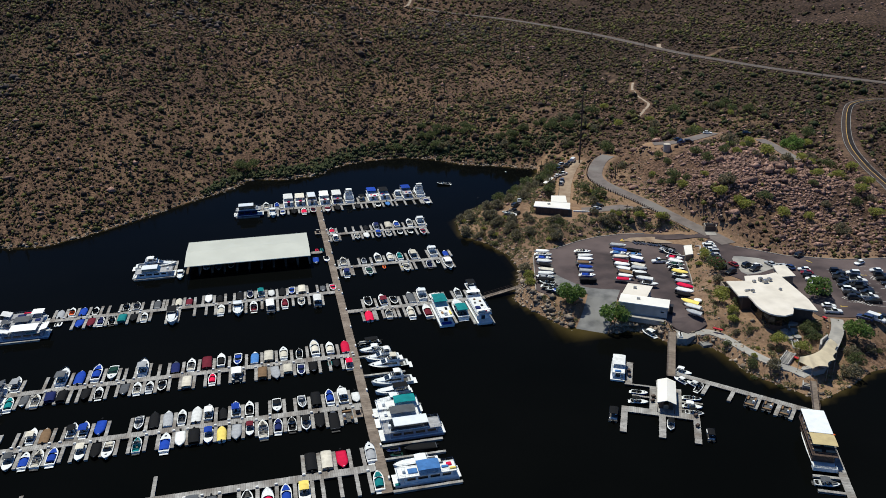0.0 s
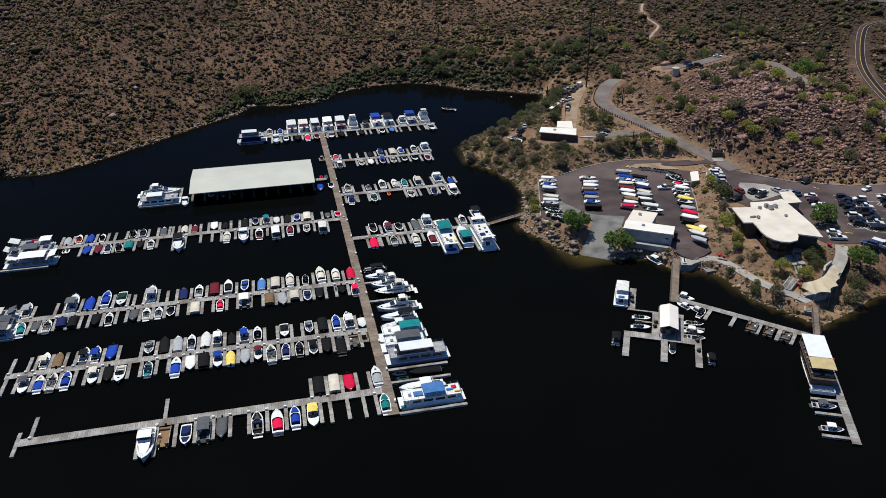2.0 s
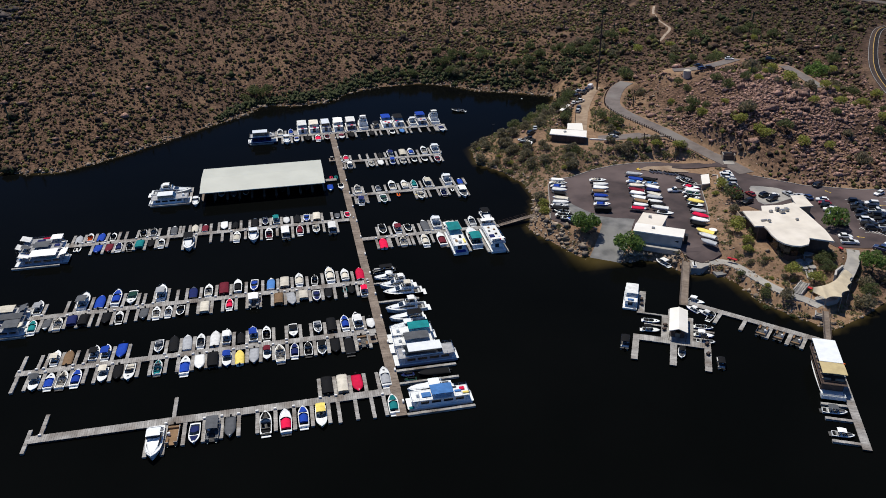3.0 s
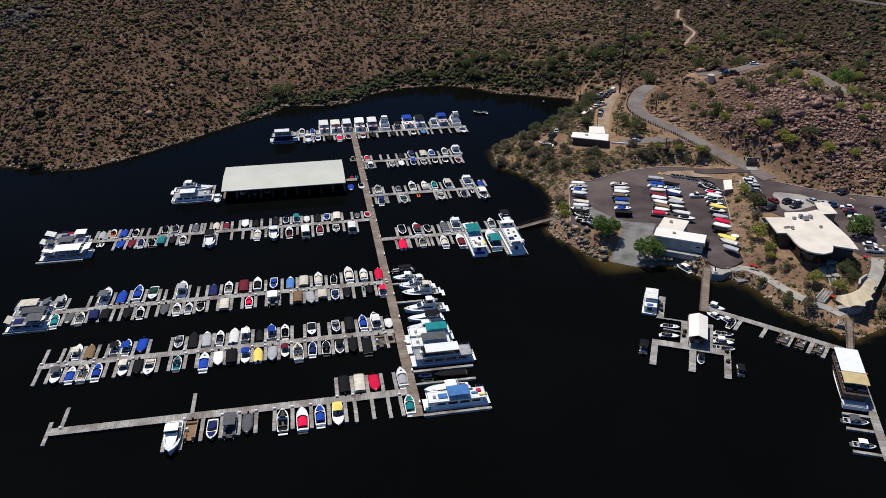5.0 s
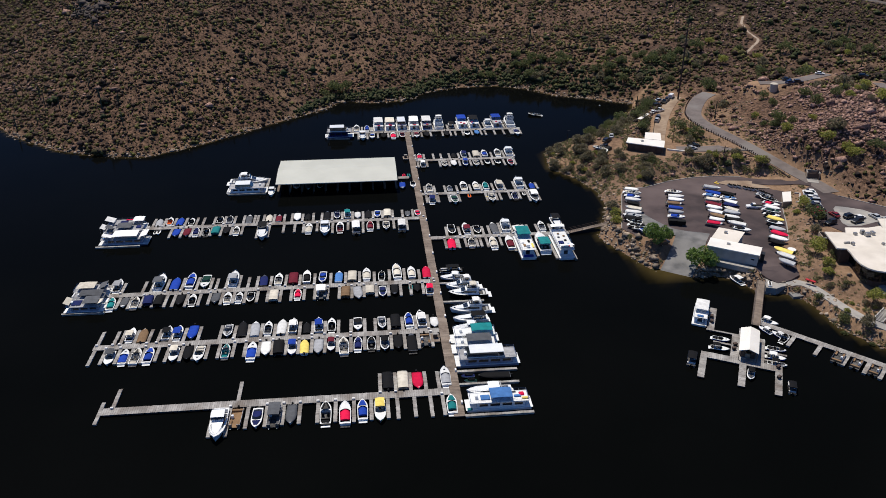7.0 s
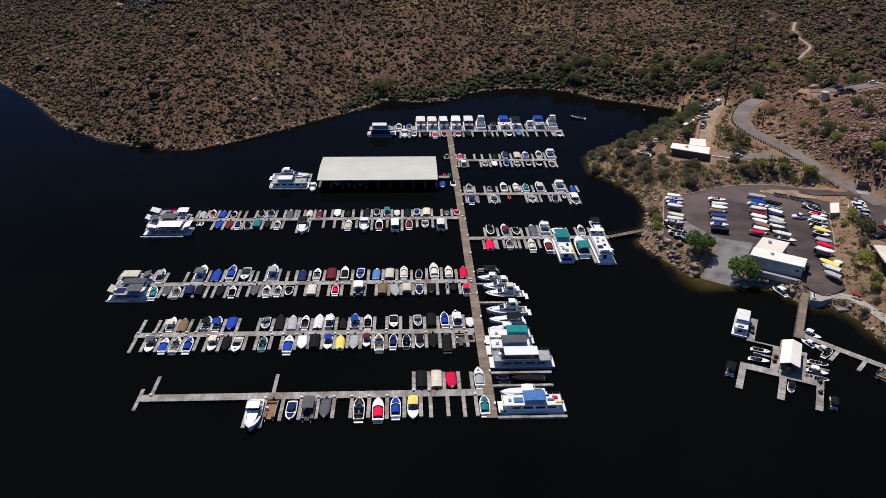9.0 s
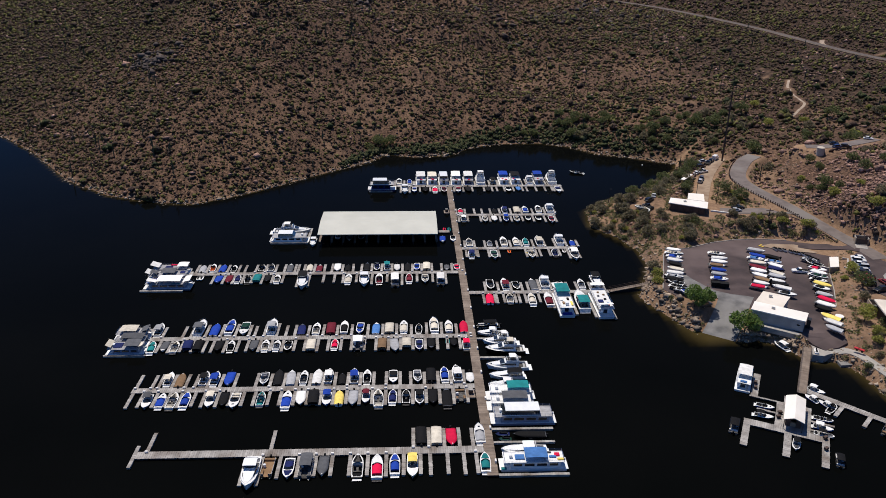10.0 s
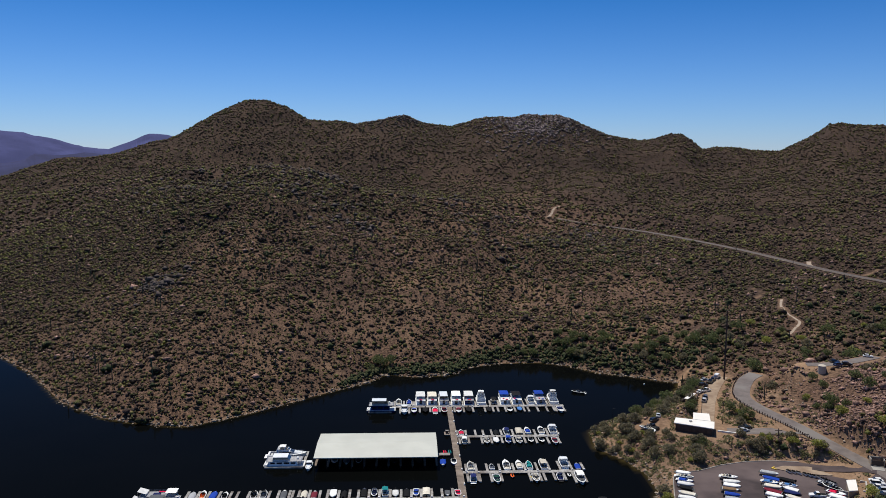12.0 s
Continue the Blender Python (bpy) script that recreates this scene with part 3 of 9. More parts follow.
# Boats along each arm: place along the arm, kind (c covered, v cockpit cover, o open, b canopy top, q boxy cover, k cruiser,
# y yacht, p pontoon, j small), colour, bow In to the arm or Out, length.
# arm: (y of its middle, x from, x to, boats on the far side, boats on the near side)
ARMS = {
    1: (192.0, -24, 50, "-21.3ocO9 -16.8vbO8 14.7ywO12 20.1pkO9 36.5kwO10 46.3ywO12",
        "-18.8kwO9 -14.7vbO8 -9.9ckO7 -5.8vrI8 -1.9omO8 4.2vmO8 8.6ckO7 17.2ckO6.5 26.0okO7 30.4clO6 47.5vnO9"),
    2: (156.2, 2, 41, "3.5vrO6 17.1ckO6 21.1bnO8 26.1qcO7.5 29.6vbO8 35.0owO8.5 39.4kwO9",
        "4.1bwI7 12.6owO7 16.3cwO6.5 20.8bbO7 25.0ocO7.5 29.5okO6.2 33.6okO6 38.5vmO9"),
    3: (102.7, -88, -1, "-85.6csO6.2 -82.4ooO6.5 -79.0cbO6.5 -75.4okO5.5 -66.2okO6 -63.2ogO6.2 -56.8cgO7 -50.3ccO6 -47.1cmO6 -41.1cwI7 -37.6ckO6 -31.3ckO7 -28.0onI6.5 -24.6btO8 -21.2cwI6 -17.6ckO6.5 -14.6vbI7 -11.3qcO7 -4.5cgI5 -1.1vrI6",
        "-85.6jwO3 -84.5jwO3 -78.8cbO6.5 -75.4cmO6.5 -72.6vnI6.5 -69.3okI6.5 -66.4qtO6.2 -63.1ckO6 -59.9owI7 -51.4kkO11 -36.9vcI8.5 -31.7kwO9.5 -26.9omI8 -21.8pwI11 -17.2vmI7.5 -12.0owO7.5 -7.0pwI10.5"),
    4: (60.0, -90, -1, "-88.0bsO8 -76.6kgO9 -72.2cbO8 -68.2vbO10 -64.1veI9 -56.3ksO9 -47.8cnO7 -43.7ocO7.2 -39.5qmO7.5 -35.8vkO8.5 -31.3vbI8 -26.7clO7.5 -22.9qcO7 -18.8vcO8 -14.5okO6 -10.1vcO9.5 -5.9vcO8 -1.6crO8",
        "-87.3vtI8 -84.0cgO6.5 -81.1owI7 -77.8qnO5.5 -74.9qkO6.5 -69.3ckO6.5 -66.0okI6.5 -59.9cgO6.5 -56.7owI6.5 -53.6osI6.2 -50.5okO6.2 -44.2qcO7 -37.8vrI6 -31.4pwO7 -29.7jnO3.2 -24.7qaO7 -21.3csO8 -18.0qcO5.5 -14.5vnO7 -11.2ckO7 -6.6jtO3.6 -4.9ckO5 -1.5brI7.5"),
    5: (34.4, -86, -1, "-78.2bcO7.2 -75.1caO7.2 -69.3bkO7.2 -66.6bbO7.2 -63.0cbI7.5 -54.2osI7.5 -50.6ckO8 -47.4csO8 -44.2owO7.2 -40.7cwO8 -37.9bwO8 -34.4ckO6 -31.4bbO8 -28.1okO7.2 -21.4vkI7.5 -15.2osI7.5 -11.7qkO8 -8.2vbO8 -5.0bwO9 -1.7cwI5.5",
        "-80.9bgO7.2 -77.5vbI7.5 -74.7owI8 -71.7vbI7.5 -65.8bcO7.2 -62.5ckO7 -59.8owO8 -53.5otI7.2 -47.2vbI8.5 -43.9cwO7 -40.8qkO7.2 -37.5bbO7.2 -34.5cyI7.2 -31.1csO8 -28.0bmO6 -24.9owI8.5 -21.4vnI7 -18.1okI7 -14.8bkO7.2 -11.5ckO7.5 -8.1ckI9 -4.7paO7"),
    6: (9.0, -77, -1, "-14.7qkO8 -11.2qcO8 -7.8crI7.5 -1.3vsO9",
        "-51.0kwO11.5 -47.6paO8.5 -43.2vnO8.5 -39.5pgO9 -35.9cgO8.2 -28.5okI9 -24.3vrI9.5 -20.5vbI8.5 -16.7byO8.5 -0.9vtI8"),
    7: (122.5, 2, 42, "4.6ocO8 11.9osO5.5 17.1owO9 21.6vcO8.5 25.1vtO8 30.0bcO9.5 37.3kwO10 41.9cbO6",
        "4.7bnI8 12.6veO9 18.2joO3 25.8ocO8.5 34.1onI7 37.7jwO3 40.7bwO11"),
    8: (87.2, 2, 46, "8.8okI9 13.5bmO8.5 17.0okI7 22.5cgO9 26.3kwO10 29.8cwI6 31.7cwI6 38.2osO8 43.3kkI10.5",
        "7.7crI7.5 14.0owI7.5 20.7vcI9 25.8vmI10.5"),
}
# fingers with no boat beside them
SPARE_FINGERS = {(6, 1): [-75.0, -48], (6, -1): [-12.8, -9, -5.4], (5, 1): [-85.3, -81.5], (5, -1): [-85.3], (3, -1): [-45, -41.5], (4, 1): [-80.6, -60.7, -52], (2, 1): [9, 12],
                 (3, 1): [-71.5, -54], (1, 1): [-14.4, -9.3, -4.3, 1, 6.4, 11.9, 22.4, 27.5, 32.8, 38, 43.3], (1, -1): [21, 34, 38, 42, 45], (7, -1): [7, 29], (8, 1): [30, 32], (8, -1): [10, 17], (5, -2): []}


def parse_boats(text):
    """Rows of place along the arm, kind, colour, bow pointing in, length."""
    out = []
    for tok in text.split():
        k = next(i for i, ch in enumerate(tok) if ch.isalpha())
        out.append((float(tok[:k]), tok[k], tok[k + 1], tok[k + 2] == "I", float(tok[k + 3:]) * (0.81 if tok[k] in "cvobqp" else 0.88 if tok[k] == "k" else 1.0)))
    return out


DOCK_Z = 0.55


def finger_places(boats):
    xs = sorted(b[0] for b in boats if b[1] != "j")
    out = []
    for i, x in enumerate(xs):
        if i == 0 or x - xs[i - 1] > 5.4:
            out.append(x - 1.75)
        if i + 1 < len(xs) and xs[i + 1] - x <= 5.4:
            out.append((x + xs[i + 1]) / 2)
        else:
            out.append(x + 1.75)
    return out


def build_marina_docks():
    spine = thing("main_walkway", pose(0, 0, 0), "long floating main walkway with weathered grey boards", "dock", kind="structure")
    walkway("walkway", spine, -0.8, 0, 1.6, 190.8, DOCK_Z + 0.02, "y", DOCK_BROWN)
    for y in range(4, 190, 12):
        b = part("dock_box", Geo().box(1.15, y, DOCK_Z + 0.04, 1.55, y + 0.9, DOCK_Z + 0.6, 0.05), WHITE_PAINT, spine, "white dock box")
    for n, (y, x0, x1, up, down) in ARMS.items():
        arm = thing("dock_arm", pose(0, y, 0), "floating dock arm with weathered grey boards and finger piers", "dock", "dock arms off the main walkway", "structure")
        w = 1.05 if n != 6 else 1.2
        a, b = (x0, -0.83) if x1 < 0 else (1.63 if x0 > 0 else x0, x1)
        if n == 1:
            walkway("walkway", arm, x0, -w, x1, w, DOCK_Z, "x", DOCK)
        else:
            walkway("walkway", arm, a, -w, b, w, DOCK_Z, "x", DOCK)
        for side, text in ((1, up), (-1, down)):
            boats = parse_boats(text)
            spots = finger_places(boats) + SPARE_FINGERS.get((n, side), [])
            base = 7.0 if n == 6 else 6.2
            for fx in spots:
                near = [bt[4] for bt in boats if abs(bt[0] - fx) < 2.5]
                length = max([base] + [v * 0.92 for v in near]) + random.uniform(-0.3, 0.3)
                g = Geo()
                lo, hi = (w + 0.03, w + length) if side > 0 else (-w - length, -w - 0.03)
                planks(g, fx - 0.42, lo, fx + 0.42, hi, DOCK_Z - 0.03, "y", 0.6)
                g.box(fx - 0.36, lo + 0.1, -0.15, fx + 0.36, hi - 0.1, DOCK_Z - 0.15)
                part("finger", g, DOCK, arm)
                if random.random() < 0.45:
                    c = side * (w - 0.3)
                    part("dock_box", Geo().box(fx - 0.4, c - 0.22, DOCK_Z + 0.02, fx + 0.25, c + 0.22, DOCK_Z + 0.45, 0.06), WHITE_PAINT, arm, "white dock box")


build_marina_docks()


# ---- desert cover: scrub, stones, cacti ----
ICO_V = []
_p = (1 + 5 ** 0.5) / 2
for s1 in (-1, 1):
    for s2 in (-1, 1):
        ICO_V += [(0, s1, s2 * _p), (s1, s2 * _p, 0), (s2 * _p, 0, s1)]
ICO_V = np.array(ICO_V) / np.linalg.norm([1, _p])


def ico_faces():
    out = []
    for i in range(12):
        for j in range(i + 1, 12):
            for k in range(j + 1, 12):
                e = [np.linalg.norm(ICO_V[a] - ICO_V[b]) for a, b in ((i, j), (j, k), (i, k))]
                if max(e) < 1.1:
                    nrm = np.cross(ICO_V[j] - ICO_V[i], ICO_V[k] - ICO_V[i])
                    out.append((i, j, k) if nrm @ ICO_V[i] > 0 else (i, k, j))
    return np.array(out)


ICO_F = ico_faces()


CUBE_V = np.array([(sx, sy, sz) for sx in (-1, 1) for sy in (-1, 1) for sz in (-1, 1)], float) * 0.68
CUBE_V = CUBE_V @ np.array(Matrix.Rotation(0.5, 3, "X") @ Matrix.Rotation(0.35, 3, "Y"))
CUBE_F = np.array([(0, 1, 3), (0, 3, 2), (4, 6, 7), (4, 7, 5), (0, 4, 5), (0, 5, 1), (2, 3, 7), (2, 7, 6), (0, 2, 6), (0, 6, 4), (1, 5, 7), (1, 7, 3)])
OCT_V = np.array([(1, 0, 0), (0, 1, 0), (-1, 0, 0), (0, -1, 0), (0, 0, 1), (0, 0, -1)], float)
OCT_F = np.array([(0, 1, 4), (1, 2, 4), (2, 3, 4), (3, 0, 4), (1, 0, 5), (2, 1, 5), (3, 2, 5), (0, 3, 5)])


PYR_V = np.array([(1, 0, -0.05), (-0.5, 0.87, 0.05), (-0.5, -0.87, 0), (0, 0, 0.85), (0, 0, -0.8)], float)
PYR_F = np.array([(0, 1, 3), (1, 2, 3), (2, 0, 3), (1, 0, 4), (2, 1, 4), (0, 2, 4)])


def clumps(name, places, size, material, rng, flat=0.75, jitter=0.35, sink=0.25, lobes=1, smooth=False, shape=(ICO_V, ICO_F)):
    """Many uneven lumps in one mesh: places (n, 3), size (n,)."""
    n = len(places)
    SV, SF = shape
    k = len(SV)
    V, F = [], []
    for lobe in range(lobes):
        off = rng.normal(0, 0.45, (n, 3)) * size[:, None] * [1, 1, 0.35] * (lobe > 0)
        sc = size * (1 if lobe == 0 else 0.72)
        rad = 1 + rng.uniform(-jitter, jitter, (n, k))
        a = rng.uniform(0, 2 * np.pi, n)
        p = SV[None] * rad[..., None] * sc[:, None, None]
        c, s = np.cos(a)[:, None], np.sin(a)[:, None]
        st = rng.uniform(0.75, 1.3, (n, 1))
        q = np.stack([(p[..., 0] * c - p[..., 1] * s) * st, p[..., 0] * s + p[..., 1] * c, p[..., 2] * flat], -1)
        q[..., 2] += (sc * flat * (1 - sink))[:, None]
        q += (places + off)[:, None, :]
        F.append(SF[None] + (np.arange(n) * k + lobe * n * k)[:, None, None])
        V.append(q.reshape(-1, 3))
    return big_mesh(name, np.concatenate(V), np.concatenate([f.reshape(-1, 3) for f in F]), material, smooth)


def open_ground(x, y, margin=1.0):
    ok = (shore_dist(x, y) > 0.3) & (np.hypot(x - 75, y - 148) > 6.5)
    for outline, _, _ in FLATS:
        d, _ = seg_dist(x, y, outline, True)
        ok &= ~inside(x, y, outline) & (d > margin)
    for line, half, _ in STRIPS:
        d, _ = seg_dist(x, y, line)
        ok &= d > half + margin
    for line in WASHES:
        ok &= seg_dist(x, y, line)[0] > 3
    return ok


def sprinkle(rng, n, az0, az1, r0, r1, power=2.0):
    az = np.radians(rng.uniform(az0, az1, n))
    u = rng.uniform(0, 1, n)
    r = (r0 ** power + u * (r1 ** power - r0 ** power)) ** (1 / power)
    return EYE[0] - r * np.sin(az), EYE[1] + r * np.cos(az), r


def leaf_sprays(name, pts, size, material, rng):
    """Many small bent leaf sprays, each a folded lozenge turned its own way."""
    n = len(pts)
    a = rng.normal(0, 1, (n, 3))
    a /= np.linalg.norm(a, axis=1)[:, None]
    b = np.cross(a, rng.normal(0, 1, (n, 3)))
    b /= np.linalg.norm(b, axis=1)[:, None]
    c = np.cross(a, b)
    w = rng.uniform(0.5, 0.8, (n, 1))
    s = size[:, None]
    V = np.stack([pts + a * s, pts + b * s * w + c * s * 0.25, pts - a * s, pts - b * s * w + c * s * 0.25], 1)
    F = np.array([(0, 1, 2), (0, 2, 3)])[None] + (np.arange(n) * 4)[:, None, None]
    return big_mesh(name, V.reshape(-1, 3), F.reshape(-1, 3), material, False)


SHRUB_LEAF = scrub_mat("bank_shrub_leaf", [(0.2, 0.2, 0.09), (0.26, 0.23, 0.12), (0.15, 0.165, 0.07), (0.24, 0.19, 0.12), (0.3, 0.27, 0.15), (0.17, 0.2, 0.08)], 0.5)
THICKET = scrub_mat("thicket_leaf", [(0.046, 0.06, 0.022), (0.062, 0.074, 0.028), (0.034, 0.045, 0.019), (0.08, 0.082, 0.034)])


def on_banks(x, y):
    """The made-up banks round the lots, the restaurant and the point."""
    return (x > 50) & (x < 137) & (y > 10) & (y < 166)


def bank_shrubs(rng, x, y, size, label):
    """Small loose shrubs, each a dome of leaf sprays."""
    v = rng.normal(0, 1, (len(x), 46, 3))
    v /= np.linalg.norm(v, axis=2)[..., None]
    v[..., 2] = np.abs(v[..., 2]) * 0.8
    v *= rng.uniform(0.35, 1.0, (len(x), 46, 1)) ** 0.6 * size[:, None, None]
    pts = (v + np.stack([x, y, terrain(x, y)], -1)[:, None, :]).reshape(-1, 3)
    s = np.repeat(size, 46) * rng.uniform(0.16, 0.32, len(pts))
    tagged(leaf_sprays("desert_scrub", pts, s, SHRUB_LEAF, rng), label, "shrubs", kind="stuff")


def build_cover():
    rng = np.random.RandomState(4)
    # near slopes: thicker on the hill across the water, thin among the boulders
    x, y, r = sprinkle(rng, 420000, -56, 33, 230, 760, 1.45)
    d = (0.55 + 0.3 * smooth01((x - 60) / 60)) * fbm(x, y, 40, 3, 6) - 0.45 * smooth01((x - 90) / 60) + 0.35 * smooth01((-x - 20) / 120) - 0.55 * np.exp(-((x - 175) / 42) ** 2 - ((y - 132) / 38) ** 2) - 0.6 * np.exp(-((x - 82) / 32) ** 4 - ((y - 148) / 34) ** 4)
    keep = open_ground(x, y) & (rng.uniform(-0.9, 0.7, len(x)) < d + 0.15) & ~on_banks(x, y)
    x, y = x[keep], y[keep]
    n = 27000
    xs, ys = x[n:n + 104000], y[n:n + 104000]
    x, y = x[:n], y[:n]
    s = rng.gamma(2.4, 0.25, len(xs)).clip(0.25, 1.4) * (0.82 + 0.3 * smooth01((np.hypot(xs - EYE[0], ys - EYE[1]) - 420) / 300))
    tagged(clumps("low_scrub", np.stack([xs, ys, terrain(xs, ys)], -1), s, CREOSOTE, rng, 0.85, 0.4, 0.45, smooth=True, shape=(PYR_V, PYR_F)), "low grey-green brush and dry tufts between larger shrubs", "shrubs", kind="stuff")
    s = rng.gamma(3.2, 0.205, len(x)).clip(0.35, 1.7) * (0.82 + 0.35 * smooth01((np.hypot(x - EYE[0], y - EYE[1]) - 420) / 300))
    tagged(clumps("desert_scrub", np.stack([x, y, terrain(x, y) - 0.1], -1), s, CREOSOTE, rng, 0.8, 0.5, lobes=2, smooth=True, shape=(OCT_V, OCT_F)), "olive and grey-green desert scrub scattered over the slopes", "shrubs", kind="stuff")
    # large bushes of the valley floor and the slopes above it
    for count, az0, az1, leaf in ((300, -56, -12, THICKET), (640, -56, -12, CREOSOTE), (70, -12, 33, THICKET), (420, -12, 33, CREOSOTE)):
        x, y, r = sprinkle(rng, count * 3, az0, az1, 245, 720, 1.6)
        keep = open_ground(x, y, 4) & (fbm(x, y, 70, 3, 9) > -0.15) & (np.hypot(x - 176, y - 132) > 58)
        x, y = x[keep][:count], y[keep][:count]
        s = rng.gamma(5, 0.27, len(x)).clip(0.8, 2.3)
        tagged(clumps("desert_bush", np.stack([x, y, terrain(x, y) + 0.1], -1), s, leaf, rng, 0.85, 0.55, lobes=7, smooth=True, shape=(OCT_V, OCT_F)), "large rounded green desert bushes among the scrub", "bushes", kind="stuff")
    # larger clumps that stand out of the scrub, near and far
    for count, r0, r1, lobes, lo, hi in ((5200, 330, 760, 3, 0.75, 1.4), (15000, 640, 1400, 1, 1.2, 2.2)):
        x, y, r = sprinkle(rng, count * 2, -40, 32, r0, r1, 1.8)
        keep = open_ground(x, y, 3) & (fbm(x, y, 60, 3, 5) > -0.2)
        x, y = x[keep][:count], y[keep][:count]
        tagged(clumps("desert_bush", np.stack([x, y, terrain(x, y) - 0.1], -1), rng.uniform(lo, hi, len(x)), CREOSOTE, rng, 0.8, 0.5, 0.3, lobes=lobes, smooth=True, shape=(OCT_V, OCT_F)), "rounded olive palo verde and creosote bushes on the slopes", "bushes", kind="stuff")
    # far slopes
    x, y, r = sprinkle(rng, 480000, -36, 32, 740, 1430)
    keep = open_ground(x, y) & (rng.uniform(-0.9, 0.7, len(x)) < 0.6 * fbm(x, y, 90, 3, 6) + 0.3)
    x, y, r = x[keep][:74000], y[keep][:74000], r[keep][:74000]
    s = rng.gamma(4, 0.265, len(x)).clip(0.45, 2.2)
    tagged(clumps("desert_scrub", np.stack([x, y, terrain(x, y)], -1), s, CREOSOTE, rng, 0.8, 0.4, 0.45, smooth=True, shape=(PYR_V, PYR_F)), "dark olive scrub covering the far desert hills", "shrubs", kind="stuff")

    def stones(name, x, y, scale, top, label, shape=2.4, floor=-1.0, material=ROCK):
        s = rng.gamma(shape, scale, len(x)).clip(0.15, top)
        half = len(x) // 2
        z = np.maximum(terrain(x, y), floor)
        for a, b, form in ((0, half, (CUBE_V, CUBE_F)), (half, len(x), (OCT_V, OCT_F))):
            ob = clumps(name, np.stack([x[a:b], y[a:b], z[a:b] - 0.1], -1), s[a:b], material, rng, 0.72, 0.5 if form[0] is CUBE_V else 0.55, 0.4, shape=form)
            tagged(ob, label, "rocks", kind="stuff")

    # stones on the slopes
    x, y, r = sprinkle(rng, 30000, -56, 33, 240, 900)
    keep = open_ground(x, y) & (fbm(x, y, 55, 3, 2) > -0.1) & ((x < 50) | (x > 138) | (y > 120))
    stones("boulder", x[keep][:11000], y[keep][:11000], 0.24, 1.8, "brown desert boulders lying on the slopes")
    # the boulder hill above the road
    x, y = rng.uniform(118, 245, 90000), rng.uniform(78, 200, 90000)
    w = np.exp(-((x - 178) / 62) ** 4 - ((y - 130) / 56) ** 4)
    keep = open_ground(x, y, 1.5) & ((x > 138) | (y > 116)) & (rng.uniform(0, 1, len(x)) < w * (0.75 + 1.2 * fbm(x, y, 25, 2, 1)))
    stones("boulder", x[keep][:25000], y[keep][:25000], 0.17, 1.6, "piled reddish-brown boulders covering a low hill", 1.7)
    x, y = rng.normal(181, 10, 18), rng.normal(133, 9, 18)
    x, y = np.append(x, rng.uniform(145, 220, 30)), np.append(y, rng.uniform(104, 155, 30))
    keep = open_ground(x, y, 3)
    stones("boulder", x[keep], y[keep], 0.38, 2.3, "great reddish-brown boulders on the hilltop", 3.2)
    # dark rock outcrops on knolls and crests
    for cx, cy, sx, n, size in ((-158, 314, 9, 200, 0.4), (-112, 512, 18, 120, 0.5), (196, 1180, 42, 900, 1.3), (-60, 455, 14, 120, 0.45), (60, 480, 30, 160, 0.45), (20, 640, 40, 220, 0.6), (-190, 560, 30, 200, 0.6), (150, 560, 35, 200, 0.6), (-40, 1235, 40, 260, 0.9), (245, 1190, 30, 300, 1.0), (-25, 1238, 16, 120, 1.3), (-120, 640, 30, 160, 0.7), (-90, 625, 22, 120, 0.8)):
        x, y = rng.normal(cx, sx, n), rng.normal(cy, sx, n)
        stones("rock_outcrop", x, y, size, 2.4, "dark rocky outcrop of broken stones on a slope", 2.4, -1.0, GREY_ROCK if cx == 196 else DARK_ROCK)
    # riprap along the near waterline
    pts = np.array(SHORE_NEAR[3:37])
    t = rng.uniform(0, len(pts) - 1.001, 6500)
    i = t.astype(int)
    p = pts[i] + (pts[i + 1] - pts[i]) * (t - i)[:, None] + rng.normal(0, 2.2, (len(t), 2))
    sd = shore_dist(p[:, 0], p[:, 1])
    dr, _ = seg_dist(p[:, 0], p[:, 1], RAMP_LINE)
    keep = (sd > -0.8) & (sd < 5) & (dr > 4.8) & ~inside(p[:, 0], p[:, 1], LOT_LOW)
    keep &= (p[:, 0] < 92) | (rng.uniform(0, 1, len(t)) < 0.45)
    p = p[keep]
    stones("shore_rock", p[:, 0], p[:, 1], 0.11, 0.8, "pale grey-brown riprap stones along the waterline", 1.5, -0.3, SHORE_ROCK)
    # great pale stones piled on the bank beside the launch ramp
    pts = np.array([(64, 104), (60.5, 95), (56.2, 86), (58.5, 78), (61.5, 70), (64.5, 64)])
    t = rng.uniform(0, len(pts) - 1.001, 170)
    i = t.astype(int)
    p = pts[i] + (pts[i + 1] - pts[i]) * (t - i)[:, None] + rng.normal(0, 1.5, (len(t), 2)) + [1.2, 0]
    keep = ~inside(p[:, 0], p[:, 1], LOT_LOW) & (shore_dist(p[:, 0], p[:, 1]) > -1)
    stones("shore_rock", p[keep, 0], p[keep, 1], 0.2, 1.0, "large pale stones piled on the bank", 2.4, -0.3, SHORE_ROCK)
    t = rng.uniform(0, 1, 260)
    x, y = 78.2 + 11.4 * t + rng.normal(0, 0.5, 260), 57.9 - 7.6 * t + rng.normal(0, 0.6, 260)
    keep = open_ground(x, y, 0.3)
    stones("shore_rock", x[keep], y[keep], 0.2, 0.75, "pale broken stones banked below the walk", 2.4, 1.5, SHORE_ROCK)
    x, y = rng.uniform(101, 117, 420), rng.uniform(14, 46, 420)
    dp, _ = seg_dist(x, y, PATH)
    keep = open_ground(x, y, 0.3) & (dp < 6) & (x < 107 + (46 - y) * 0.1)
